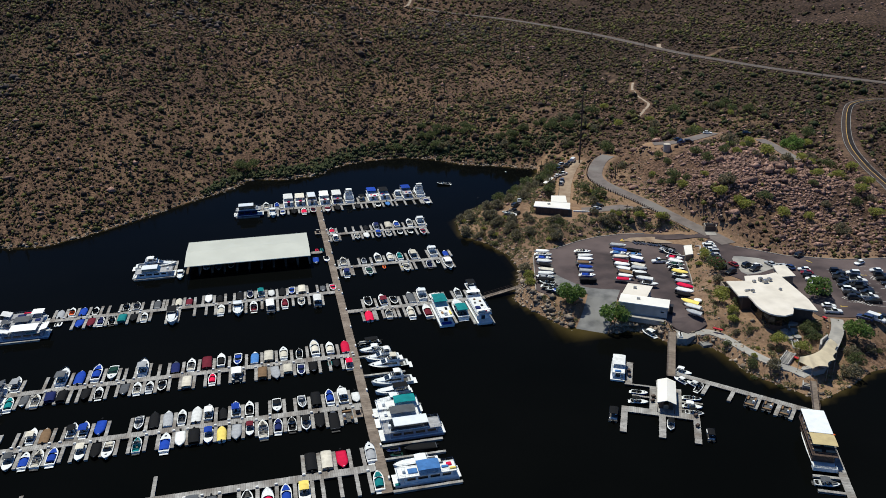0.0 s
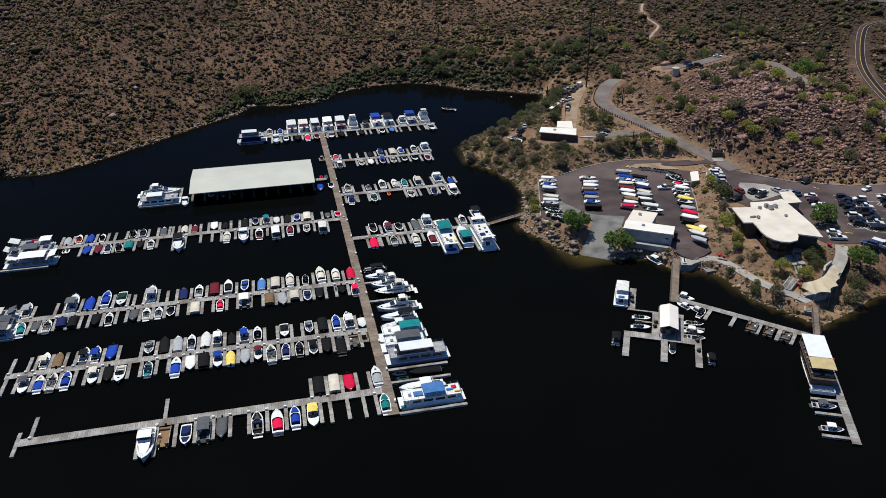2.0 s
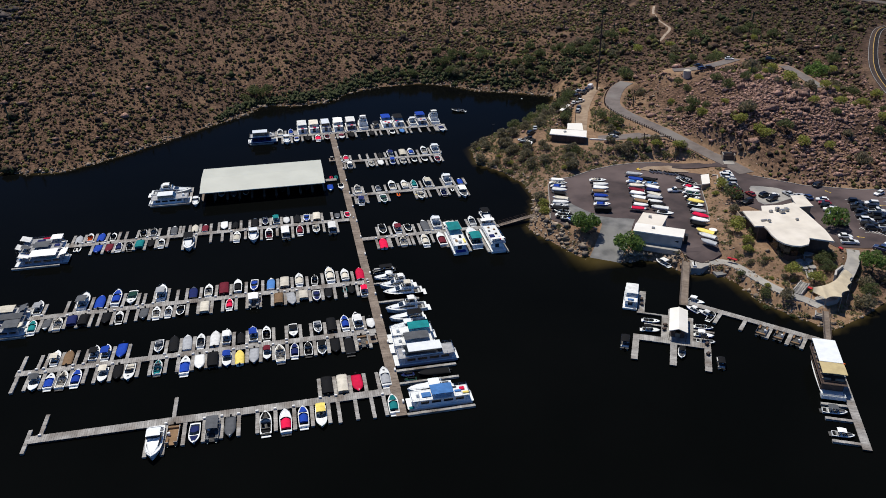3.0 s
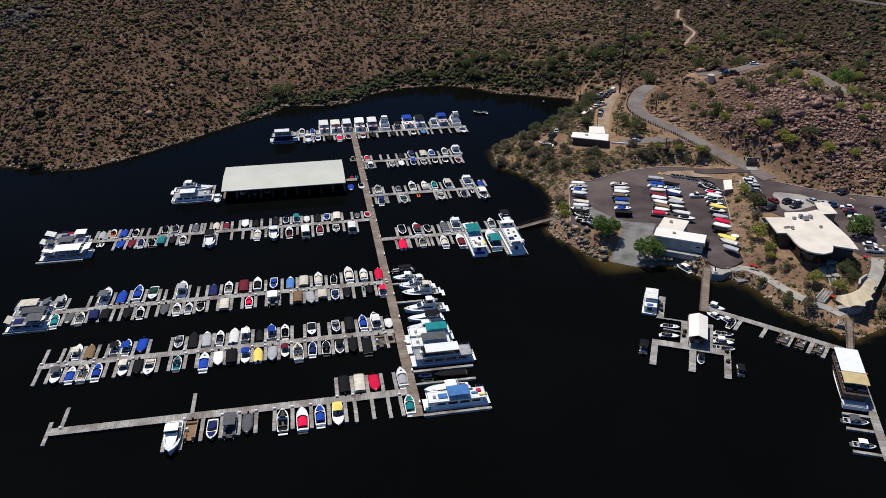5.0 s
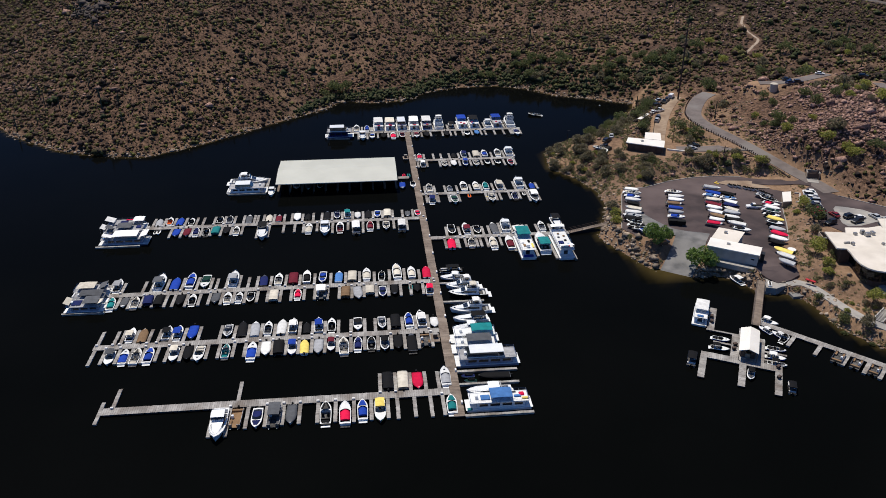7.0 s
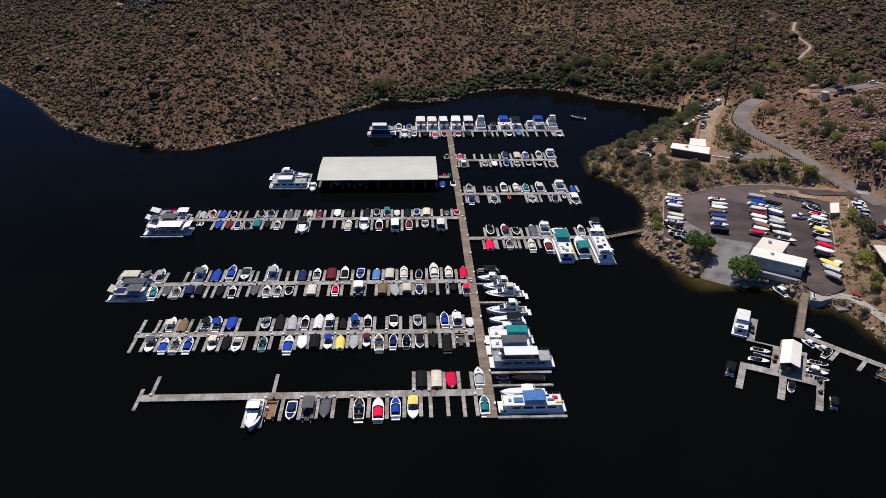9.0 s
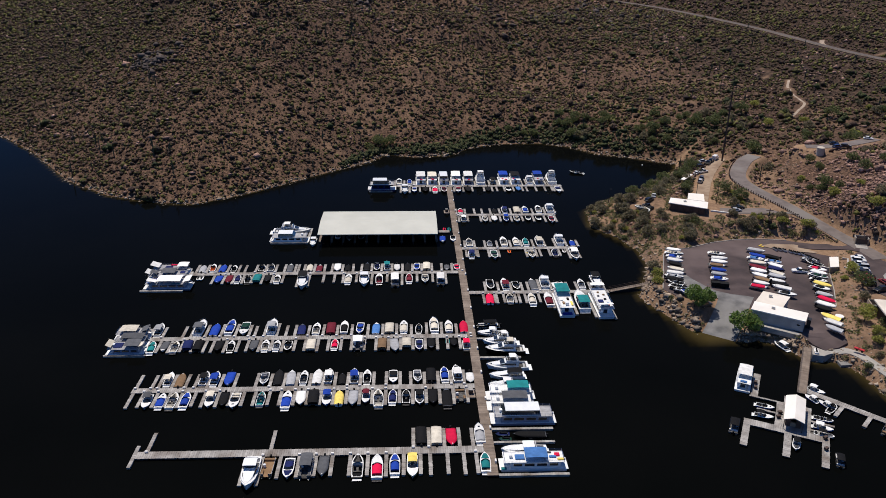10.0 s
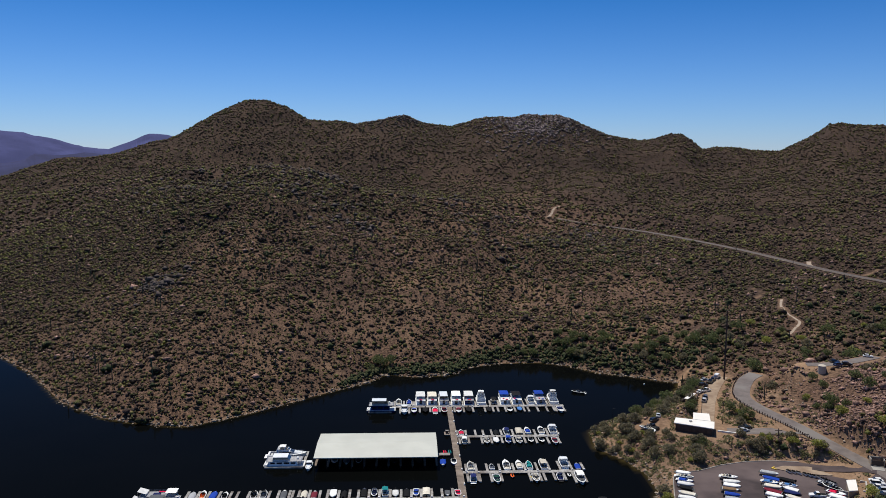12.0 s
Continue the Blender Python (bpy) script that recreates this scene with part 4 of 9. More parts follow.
    bank_shrubs(rng, x[keep], y[keep], rng.gamma(3, 0.2, int(keep.sum())).clip(0.25, 1.1), "olive scrub on the bank below the path")
    x, y = rng.uniform(50, 137, 4200), rng.uniform(10, 166, 4200)
    keep = open_ground(x, y, 0.5) & (fbm(x, y, 12, 2, 8) > rng.uniform(-0.9, 0.35, len(x)))
    x, y = x[keep][:1000], y[keep][:1000]
    bank_shrubs(rng, x, y, rng.gamma(2.6, 0.2, len(x)).clip(0.2, 1.1), "grey-green and straw shrubs scattered over the banks")
    # the point and the slope behind the hut are overgrown and stony
    x, y = rng.uniform(50, 128, 6000), rng.uniform(117, 210, 6000)
    keep = open_ground(x, y, 0.8) & (x < 128 - 0.05 * y)
    x, y = x[keep], y[keep]
    n = min(len(x) // 2, 1100)
    bank_shrubs(rng, x[:n], y[:n], rng.gamma(3, 0.24, n).clip(0.35, 1.5), "olive and purple-grey scrub crowding the point")
    stones("stone", x[n:2 * n], y[n:2 * n], 0.12, 0.9, "brown stones strewn over the point", 2.0, -1.0, ROCK)
    # loose stones and tufts on the bare banks round the lots
    x, y = rng.uniform(56, 146, 9000), rng.uniform(14, 182, 9000)
    d = np.full(x.shape, 1e9)
    for outline, _, _ in FLATS:
        d = np.minimum(d, seg_dist(x, y, outline, True)[0])
    for line, half, _ in STRIPS:
        if line is not HIGHWAY:
            d = np.minimum(d, seg_dist(x, y, line)[0] - half)
    keep = open_ground(x, y, 0.6) & (d < 16)
    x, y = x[keep], y[keep]
    n = len(x) * 2 // 3
    stones("stone", x[:n], y[:n], 0.085, 0.7, "scattered pale stones on the bare banks", 2.0, -1.0, SHORE_ROCK)
    bank_shrubs(rng, x[n:], y[n:], rng.gamma(3, 0.09, len(x) - n).clip(0.12, 0.5), "dry tufts on the bare banks")
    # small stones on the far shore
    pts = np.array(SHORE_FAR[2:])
    t = rng.uniform(0, len(pts) - 1.001, 2400)
    i = t.astype(int)
    p = pts[i] + (pts[i + 1] - pts[i]) * (t - i)[:, None] + rng.normal(0, 1.1, (len(t), 2))
    stones("shore_rock", p[:, 0], p[:, 1], 0.13, 0.8, "small pale stones edging the far shore", 2.2, -0.2, SHORE_ROCK)
    # green thicket round the head of the inlet
    pts = np.array([(-48, 222), (-30, 246), (-14, 243), (3, 246), (12, 258), (27, 267), (51, 270), (70, 262), (84, 250), (104, 240), (128, 246), (150, 262)], float)
    t = rng.uniform(0, len(pts) - 1.001, 2200)
    i = t.astype(int)
    p = pts[i] + (pts[i + 1] - pts[i]) * (t - i)[:, None] + rng.normal(0, 2.8, (len(t), 2)) * (0.35 + 0.2 * i[:, None])
    p = p[shore_dist(p[:, 0], p[:, 1]) > -0.3]
    s = rng.gamma(4, 0.17, len(p)).clip(0.3, 1.5)
    tagged(clumps("thicket", np.stack([p[:, 0], p[:, 1], np.maximum(terrain(p[:, 0], p[:, 1]), 0) - 0.2], -1), s, THICKET, rng, 0.95, 0.5, lobes=3, smooth=True, shape=(OCT_V, OCT_F)), "green thicket of reeds and bushes at the inlet head", "shrubs", kind="stuff")
    # saguaro columns
    x, y, r = sprinkle(rng, 700, -45, 30, 330, 700)
    keep = open_ground(x, y, 4)
    x, y = x[keep][:260], y[keep][:260]
    g = Geo()
    for a, b, c in zip(x, y, terrain(x, y)):
        h = rng.uniform(3.2, 7.5)
        g.tube((a, b, c - 0.3), (a, b, c + h), 0.26, 0.2, 6)
        for k in range(rng.randint(0, 3)):
            an, hh = rng.uniform(0, 6.28), h * rng.uniform(0.35, 0.55)
            q = (a + 0.75 * math.cos(an), b + 0.75 * math.sin(an))
            g.tube((a, b, c + hh), (q[0], q[1], c + hh + 0.25), 0.14, None, 5).tube((q[0], q[1], c + hh + 0.2), (q[0], q[1], c + hh + h * 0.3), 0.16, 0.12, 5)
    tagged(part("saguaro_cactus", g, mat("cactus_skin", (0.06, 0.075, 0.035), (0.045, 0.058, 0.028), 1.0, 0.8)), "tall dark green saguaro cacti dotted over the slopes", "cactus", kind="stuff")


build_cover()


# ---- boats ----
PALETTE = {"w": ("white", (0.84, 0.84, 0.82)), "k": ("black", (0.006, 0.006, 0.007)), "b": ("blue", (0.01, 0.052, 0.36)), "n": ("navy", (0.01, 0.018, 0.1)),
           "r": ("red", (0.74, 0.008, 0.065)), "m": ("maroon", (0.17, 0.015, 0.03)), "c": ("cream", (0.66, 0.61, 0.51)), "g": ("grey", (0.1, 0.105, 0.115)),
           "s": ("silver-grey", (0.4, 0.41, 0.43)), "t": ("teal", (0.008, 0.2, 0.21)), "a": ("tan", (0.25, 0.155, 0.085)), "o": ("orange", (0.75, 0.13, 0.02)),
           "y": ("yellow", (0.85, 0.66, 0.16)), "l": ("light blue", (0.07, 0.2, 0.48)), "e": ("dark green", (0.006, 0.045, 0.032))}
CLOTH = {k: mat(f"{n}_canvas", c, tuple(v * 0.78 for v in c), 0.9, 0.8, bump=0.07, bscale=1.6, obj=0.18, spec=0.15) for k, (n, c) in PALETTE.items()}
GELCOAT = mat("white_gelcoat", (0.82, 0.84, 0.84), (0.73, 0.75, 0.75), 0.5, 0.25, coat=0.3, obj=0.05)
DECK_W = mat("offwhite_deck", (0.78, 0.79, 0.78), (0.66, 0.67, 0.66), 1.2, 0.6, obj=0.08)
LINER = mat("grey_cockpit_liner", (0.12, 0.115, 0.11), (0.035, 0.034, 0.033), 1.6, 0.8, obj=0.3, spec=0.2)
GLASS = mat("tinted_glass", (0.015, 0.02, 0.025), rough=0.08, coat=0.5)
RUBBER = mat("black_rubber", (0.009, 0.009, 0.009), rough=0.8, spec=0.2)
HULL_C = {k: mat(f"{PALETTE[k][0]}_gelcoat", PALETTE[k][1], None, 0.6, 0.25, coat=0.3) for k in "knrmbtg"}
SEAT_W = mat("white_vinyl", (0.55, 0.55, 0.53), (0.4, 0.4, 0.39), 2.0, 0.5, obj=0.35)
CHROME = mat("chrome_rail", (0.6, 0.6, 0.6), rough=0.2, metal=1.0)
ALU = mat("brushed_aluminium", (0.5, 0.5, 0.5), (0.42, 0.42, 0.42), 1.0, 0.4, metal=0.9)


def half_beam(s, B, stern=0.92, full=0.5, power=3.1):
    b = B / 2 * (stern + (1 - stern) * min(1, s / 0.35))
    if s > full:
        b *= max(0.0, 1 - ((s - full) / (1 - full)) ** power)
    return max(b, 0.03)


def sheer(s, F):
    return F * (0.82 + 0.3 * s * s)


def hull_geo(L, B, F, n=11):
    rings = []
    for i in range(n):
        s = i / (n - 1)
        y, b, z = -L / 2 + L * s, half_beam(s, B), sheer(s, F)
        keel = -0.35 + 0.55 * max(0, (s - 0.6) / 0.4) ** 2
        c = b * (0.86 - 0.25 * s)
        yc = y - 0.08 * L * s * s * 0.6
        rings.append([(-b, y, z), (-b * 1.01, y, z - 0.12), (-c, yc, 0.1 + 0.2 * s), (0, yc, keel), (c, yc, 0.1 + 0.2 * s), (b * 1.01, y, z - 0.12), (b, y, z)])
    g = Geo().loft(rings, False)
    g.add(rings[0], [tuple(range(7))])
    return g


def deck_geo(L, B, F, s0, s1, lip=0.22, floor=0.32, n=11):
    """Deck with a sunken cockpit between the stations s0 and s1."""
    st = sorted({i / (n - 1) for i in range(n)} | {s0, s1})
    g = Geo()
    row = lambda s, inset: (half_beam(s, B) - inset, -L / 2 + L * s, sheer(s, F))
    for a, b in zip(st, st[1:]):
        (ba, ya, za), (bb, yb, zb) = row(a, 0), row(b, 0)
        if a >= s0 - 1e-6 and b <= s1 + 1e-6:
            ia, ib = ba - lip, bb - lip
            for sg in (-1, 1):
                q = [(sg * ba, ya, za), (sg * bb, yb, zb), (sg * ib, yb, zb + 0.02), (sg * ia, ya, za + 0.02)]
                g.add(q, [(0, 1, 2, 3) if sg < 0 else (3, 2, 1, 0)])
                q = [(sg * ia, ya, za + 0.02), (sg * ib, yb, zb + 0.02), (sg * ib, yb, floor), (sg * ia, ya, floor)]
                g.add(q, [(0, 1, 2, 3) if sg < 0 else (3, 2, 1, 0)])
        else:
            g.add([(-ba, ya, za), (0, ya, za + 0.1), (ba, ya, za), (bb, yb, zb), (0, yb, zb + 0.1), (-bb, yb, zb)], [(0, 1, 4, 5), (1, 2, 3, 4)])
    for s, sg in ((s0, 1), (s1, -1)):
        b, y, z = row(s, 0)
        g.add([(-b + lip, y, z + 0.02), (b - lip, y, z + 0.02), (b - lip, y, floor), (-b + lip, y, floor)], [(0, 1, 2, 3) if sg > 0 else (3, 2, 1, 0)])
    f = Geo()
    ss = [s for s in st if s0 - 1e-6 <= s <= s1 + 1e-6]
    f.loft([[(-(half_beam(s, B) - lip), -L / 2 + L * s, floor + 0.01), (half_beam(s, B) - lip, -L / 2 + L * s, floor + 0.01)] for s in ss], False)
    return g, f


def cover_geo(L, B, F, peak=0.34, n=12, s0=0.0, s1=1.0):
    """A fitted tarpaulin with a ridge, sagging between its supports."""
    rings = []
    for i in range(n):
        s = s0 + (s1 - s0) * i / (n - 1)
        y, b, z = -L / 2 + L * s, half_beam(s, B) + 0.03, sheer(s, F)
        h = peak * max(0.1, math.sin(math.pi * min(1, (s + 0.14) / 1.2)) ** 0.8) * (1 + 0.22 * (1 if abs(s - 0.52) < 0.09 else 0)) * (1 - 0.12 * (i % 2))
        w = min(1.0, b / (B / 2))
        h *= 0.25 + 0.75 * w
        rings.append([(-b, y, z - 0.2), (-b, y, z + 0.03), (-b * 0.55, y, z + h * 0.72), (0, y, z + h), (b * 0.55, y, z + h * 0.72), (b, y, z + 0.03), (b, y, z - 0.2)])
    g = Geo().loft(rings, False)
    g.add(rings[0], [tuple(range(7))])
    g.add(rings[-1], [tuple(reversed(range(7)))])
    return g


def outboard(parent, L):
    g = Geo().box(-0.22, -L / 2 - 0.6, 0.5, 0.22, -L / 2 - 0.05, 1.2, 0.1)
    g.tube((0, -L / 2 - 0.35, 0.5), (0, -L / 2 - 0.4, -0.4), 0.09)
    part("outboard_motor", g, RUBBER, parent, "black outboard motor")


def platform(parent, L, B, m=DECK_W):
    part("swim_platform", Geo().box(-B * 0.4, -L / 2 - 0.65, 0.22, B * 0.4, -L / 2 - 0.02, 0.34, 0.05), m, parent)


def windshield(parent, L, B, F, s, rake=0.45, h=0.5):
    rings = []
    for k in range(7):
        u = -1 + k / 3
        b = half_beam(s, B) - 0.2
        y = -L / 2 + L * s + 0.55 * (1 - u * u)
        z = sheer(s, F) + 0.05
        rings.append([(u * b, y, z), (u * b * 0.92, y - rake, z + h)])
    part("windshield", Geo().loft(rings, False), GLASS, parent, "dark tinted windshield")


def seats(parent, L, B, F, s0, s1, material):
    y0, y1 = -L / 2 + L * s0, -L / 2 + L * s1
    w = half_beam(s0, B) - 0.26
    bench = Geo().box(-w, y0 + 0.05, 0.33, w, y0 + 0.6, 0.72, 0.06)
    bench.box(-w, y0 + 0.04, 0.72, w, y0 + 0.2, 1.0, 0.05)
    part("rear_bench", bench, material, parent)
    for sx in (-1, 1):
        yy = y0 + (y1 - y0) * 0.62
        g = Geo().box(sx * 0.55 - 0.27, yy - 0.27, 0.33, sx * 0.55 + 0.27, yy + 0.27, 0.8, 0.06)
        g.box(sx * 0.55 - 0.27, yy - 0.3, 0.8, sx * 0.55 + 0.27, yy - 0.18, 1.2, 0.05)
        part("seat", g, material, parent)


def canopy(parent, x0, y0, x1, y1, z, material, base=0.9, name="canopy", sag=0.12, posts=True):
    rings = []
    for i in range(5):
        u = i / 4
        y = y0 + (y1 - y0) * u
        dz = -0.12 * abs(u - 0.5) * 2
        rings.append([(x0, y, z - sag + dz), (x0 * 0.6 + x1 * 0.4, y, z + dz), (x0 * 0.4 + x1 * 0.6, y, z + dz), (x1, y, z - sag + dz),
                      (x1, y, z - sag - 0.06 + dz), (x0, y, z - sag - 0.06 + dz)])
    part(name, Geo().loft(rings, True, True), material, parent)
    if posts:
        for x in (x0 + 0.05, x1 - 0.05):
            for y in (y0 + 0.1, y1 - 0.1):
                part("canopy_post", Geo().tube((x, (y + (y0 + y1) / 2) / 2, base), (x, y, z - sag - 0.1), 0.03, n=5), ALU, parent)


def wake_tower(parent, L, B, F, s, material):
    g = Geo()
    y, b, z = -L / 2 + L * s, half_beam(s, B) - 0.12, sheer(s, F)
    for dy in (-0.35, 0.35):
        for sg in (-1, 1):
            g.tube((sg * b, y + dy, z), (sg * b * 0.8, y - 0.3, z + 1.35), 0.05, n=5)
    g.tube((-b * 0.8, y - 0.3, z + 1.35), (b * 0.8, y - 0.3, z + 1.35), 0.07, n=6)
    part("wake_tower", g, material, parent, "metal tow tower")


def rub_stripe(parent, L, B, F, material):
    """A coloured band along both sides of the hull."""
    for sg in (-1, 1):
        rows = []
        for i in range(9):
            s = i / 8 * 0.97
            b, y, z = half_beam(s, B) * 1.012 + 0.012, -L / 2 + L * s, sheer(s, F)
            rows.append([(sg * b, y, z - 0.13), (sg * (b - 0.01), y, z - 0.36)])
        part("hull_stripe", Geo().loft(rows, False), material, parent)


def motor_well(parent, L, B, F, col):
    """Engine hatch with a sun pad over it, at the stern."""
    z = sheer(0.06, F)
    part("sun_pad", Geo().box(-B * 0.33, -L / 2 + 0.08, z - 0.15, B * 0.33, -L / 2 + L * 0.15, z + 0.12, 0.08), CLOTH[col], parent)


def bow_cockpit(parent, L, B, F, col):
    """Open bow with a dark floor between two side cushions."""
    y0, y1 = -L / 2 + L * 0.63, -L / 2 + L * 0.9
    wa, wb, z = half_beam(0.63, B) - 0.24, half_beam(0.9, B) - 0.3, sheer(0.75, F) + 0.1
    floor = Geo().loft([[(-wa, y0, z), (wa, y0, z), (wa, y0, z + 0.03), (-wa, y0, z + 0.03)], [(-wb, y1, z + 0.05), (wb, y1, z + 0.05), (wb, y1, z + 0.08), (-wb, y1, z + 0.08)]], True, True)
    part("bow_well", floor, LINER, parent, "dark bow cockpit")
    for sg in (-1, 1):
        g = Geo().loft([[(sg * wa, y0 + 0.1, z + 0.03), (sg * (wa - 0.42), y0 + 0.1, z + 0.03), (sg * (wa - 0.42), y0 + 0.1, z + 0.2), (sg * wa, y0 + 0.1, z + 0.2)],
                        [(sg * (wb + 0.05), y1 - 0.1, z + 0.08), (sg * max(0.05, wb - 0.3), y1 - 0.1, z + 0.08), (sg * max(0.05, wb - 0.3), y1 - 0.1, z + 0.24), (sg * (wb + 0.05), y1 - 0.1, z + 0.24)]], True, True)
        part("bow_cushion", g, CLOTH[col], parent)


def make_boxed(col, L):
    """A pontoon boat under a squared, stretched cover."""
    B, name = 2.45, PALETTE[col][0]
    t = thing("pontoon_boat", pose(0, 0, 0), f"pontoon boat under a squared {name} canvas cover", "boat", "boats moored along the dock arms")
    for sg in (-1, 1):
        g = Geo().tube((sg * 0.8, -L / 2, 0.12), (sg * 0.8, L / 2 - 0.7, 0.12), 0.33, n=10)
        g.tube((sg * 0.8, L / 2 - 0.7, 0.12), (sg * 0.8, L / 2, 0.25), 0.33, 0.05, n=10)
        part("pontoon", g, ALU, t)
    part("deck", Geo().box(-B / 2 + 0.02, -L / 2, 0.46, B / 2 - 0.02, L / 2 - 0.15, 0.56), LINER, t)
    rings = []
    for i in range(9):
        s = i / 8
        y, h = -L / 2 + 0.12 + (L - 0.35) * s, 1.25 + 0.3 * math.sin(math.pi * s) * (1 - 0.25 * (i % 2))
        w = B / 2 + 0.03 - (0.12 if i in (0, 8) else 0)
        rings.append([(-w, y, 0.6), (-w, y, 1.08), (-w * 0.78, y, h - 0.07), (0, y, h), (w * 0.78, y, h - 0.07), (w, y, 1.08), (w, y, 0.6)])
    part("cover", Geo().loft(rings, False).add(rings[0], [tuple(range(7))]).add(rings[-1], [tuple(reversed(range(7)))]), CLOTH[col], t, f"{name} canvas cover", True)
    outboard(t, L)
    return t


def make_runabout(kind, col, L, v=0):
    B, F = 0.2 * L + 1.0, 0.12 * L + 0.12
    name = PALETTE[col][0]
    if kind == "c":
        # 0: cover to the rim, 1: tip of the bow left bare, 2: snug cover over a tall windshield
        t = thing("motorboat", pose(0, 0, 0), f"moored motorboat under a fitted {name} canvas cover", "boat", "boats moored along the dock arms")
        part("hull", hull_geo(L, B, F), HULL_C["k"] if col in "kn" else GELCOAT, t)
        d, f = deck_geo(L, B, F, 0.1, 0.55)
        part("deck", d, DECK_W if col not in "kn" else HULL_C["g"], t)
        top = cover_geo(L, B * (1.03, 0.99, 1.03)[v], F + 0.03, (0.24, 0.2, 0.34)[v], 12, (0.0, 0.02, 0.02)[v], (1.0, 0.86, 0.985)[v])
        part("cover", top, CLOTH[col], t, f"{name} canvas cover", True)
        outboard(t, L) if v != 1 else platform(t, L, B, LINER)
        return t
    desc = {"o": f"open white motorboat with {name} interior", "b": f"white motorboat with a {name} sun top", "v": f"white motorboat with a {name} cockpit cover"}[kind]
    t = thing("motorboat", pose(0, 0, 0), desc + " at a finger pier", "boat", "boats moored along the dock arms")
    part("hull", hull_geo(L, B, F), HULL_C[col] if (kind == "o" and col in "krnm") else GELCOAT, t)
    if kind != "o" or col in "wcsgo":
        rub_stripe(t, L, B, F, CLOTH[col if col not in "wcs" else "kngb"[int(L * 10) % 4]])
    s0, s1 = 0.07, 0.57
    d, f = deck_geo(L, B, F, s0, s1, 0.16)
    part("deck", d, DECK_W, t)
    part("cockpit_floor", f, LINER, t)
    windshield(t, L, B, F, 0.55)
    if kind == "v":
        top = cover_geo(L, B * (0.8, 0.9, 0.76)[v], F + 0.1, 0.24, 8, (0.16, 0.1, 0.2)[v], (0.55, 0.6, 0.56)[v])
        part("cockpit_cover", top, CLOTH[col], t, f"{name} cockpit cover", True)
        if v == 1:
            part("deck_hatch", Geo().box(-0.26, L * 0.26, sheer(0.8, F) + 0.06, 0.26, L * 0.33, sheer(0.8, F) + 0.12, 0.03), GLASS, t, "dark deck hatch")
        elif v == 2:
            y0, w, z = -L / 2 + L * 0.66, half_beam(0.66, B) - 0.25, sheer(0.74, F) + 0.09
            g = Geo().loft([[(-w, y0, z), (w, y0, z), (w, y0, z + 0.07), (-w, y0, z + 0.07)], [(-w * 0.4, y0 + L * 0.24, z + 0.05), (w * 0.4, y0 + L * 0.24, z + 0.05), (w * 0.4, y0 + L * 0.24, z + 0.11), (-w * 0.4, y0 + L * 0.24, z + 0.11)]], True, True)
            part("bow_cover", g, CLOTH[col], t, f"{name} bow cover")
        if L > 7.2:
            rail = Geo()
            pts = [(sg * (half_beam(s, B) - 0.08), -L / 2 + L * s, sheer(s, F) + 0.38) for sg, ss in ((-1, (0.66, 0.8, 0.93)), (1, (0.93, 0.8, 0.66))) for s in ss]
            for a, b in zip(pts, pts[1:]):
                rail.tube(a, b, 0.02, n=4)
            part("bow_rail", rail, CHROME, t)
        platform(t, L, B, DECK_W if v else LINER)
        return t
    inner = col if col not in "w" else "csgk"[int(L * 10) % 4]
    seats(t, L, B, F, s0 + 0.1, s1, CLOTH[inner] if kind == "o" else SEAT_W)
    motor_well(t, L, B, F, inner if kind == "o" else "k")
    if kind == "o":
        if v != 2:
            bow_cockpit(t, L, B, F, inner)
        else:
            part("deck_hatch", Geo().box(-0.26, L * 0.24, sheer(0.8, F) + 0.06, 0.26, L * 0.31, sheer(0.8, F) + 0.12, 0.03), GLASS, t, "dark deck hatch")
            part("windshield_cover", Geo().box(-B * 0.36, -L * 0.02, F + 0.1, B * 0.36, L * 0.02, F + 0.5, 0.1), CLOTH["k"], t)
        if v == 1:
            wake_tower(t, L, B, F, 0.46, RUBBER if col in "kwgs" else ALU)
    else:
        canopy(t, -B * 0.42, -L * (0.36, 0.3, 0.4)[v], B * 0.42, L * (0.08, 0.1, 0.0)[v], F + 1.35, CLOTH[col], F)
        if v != 2:
            bow_cockpit(t, L, B, F, "g" if col in "wck" else col)
    platform(t, L, B, LINER if v == 1 else DECK_W)
    return t


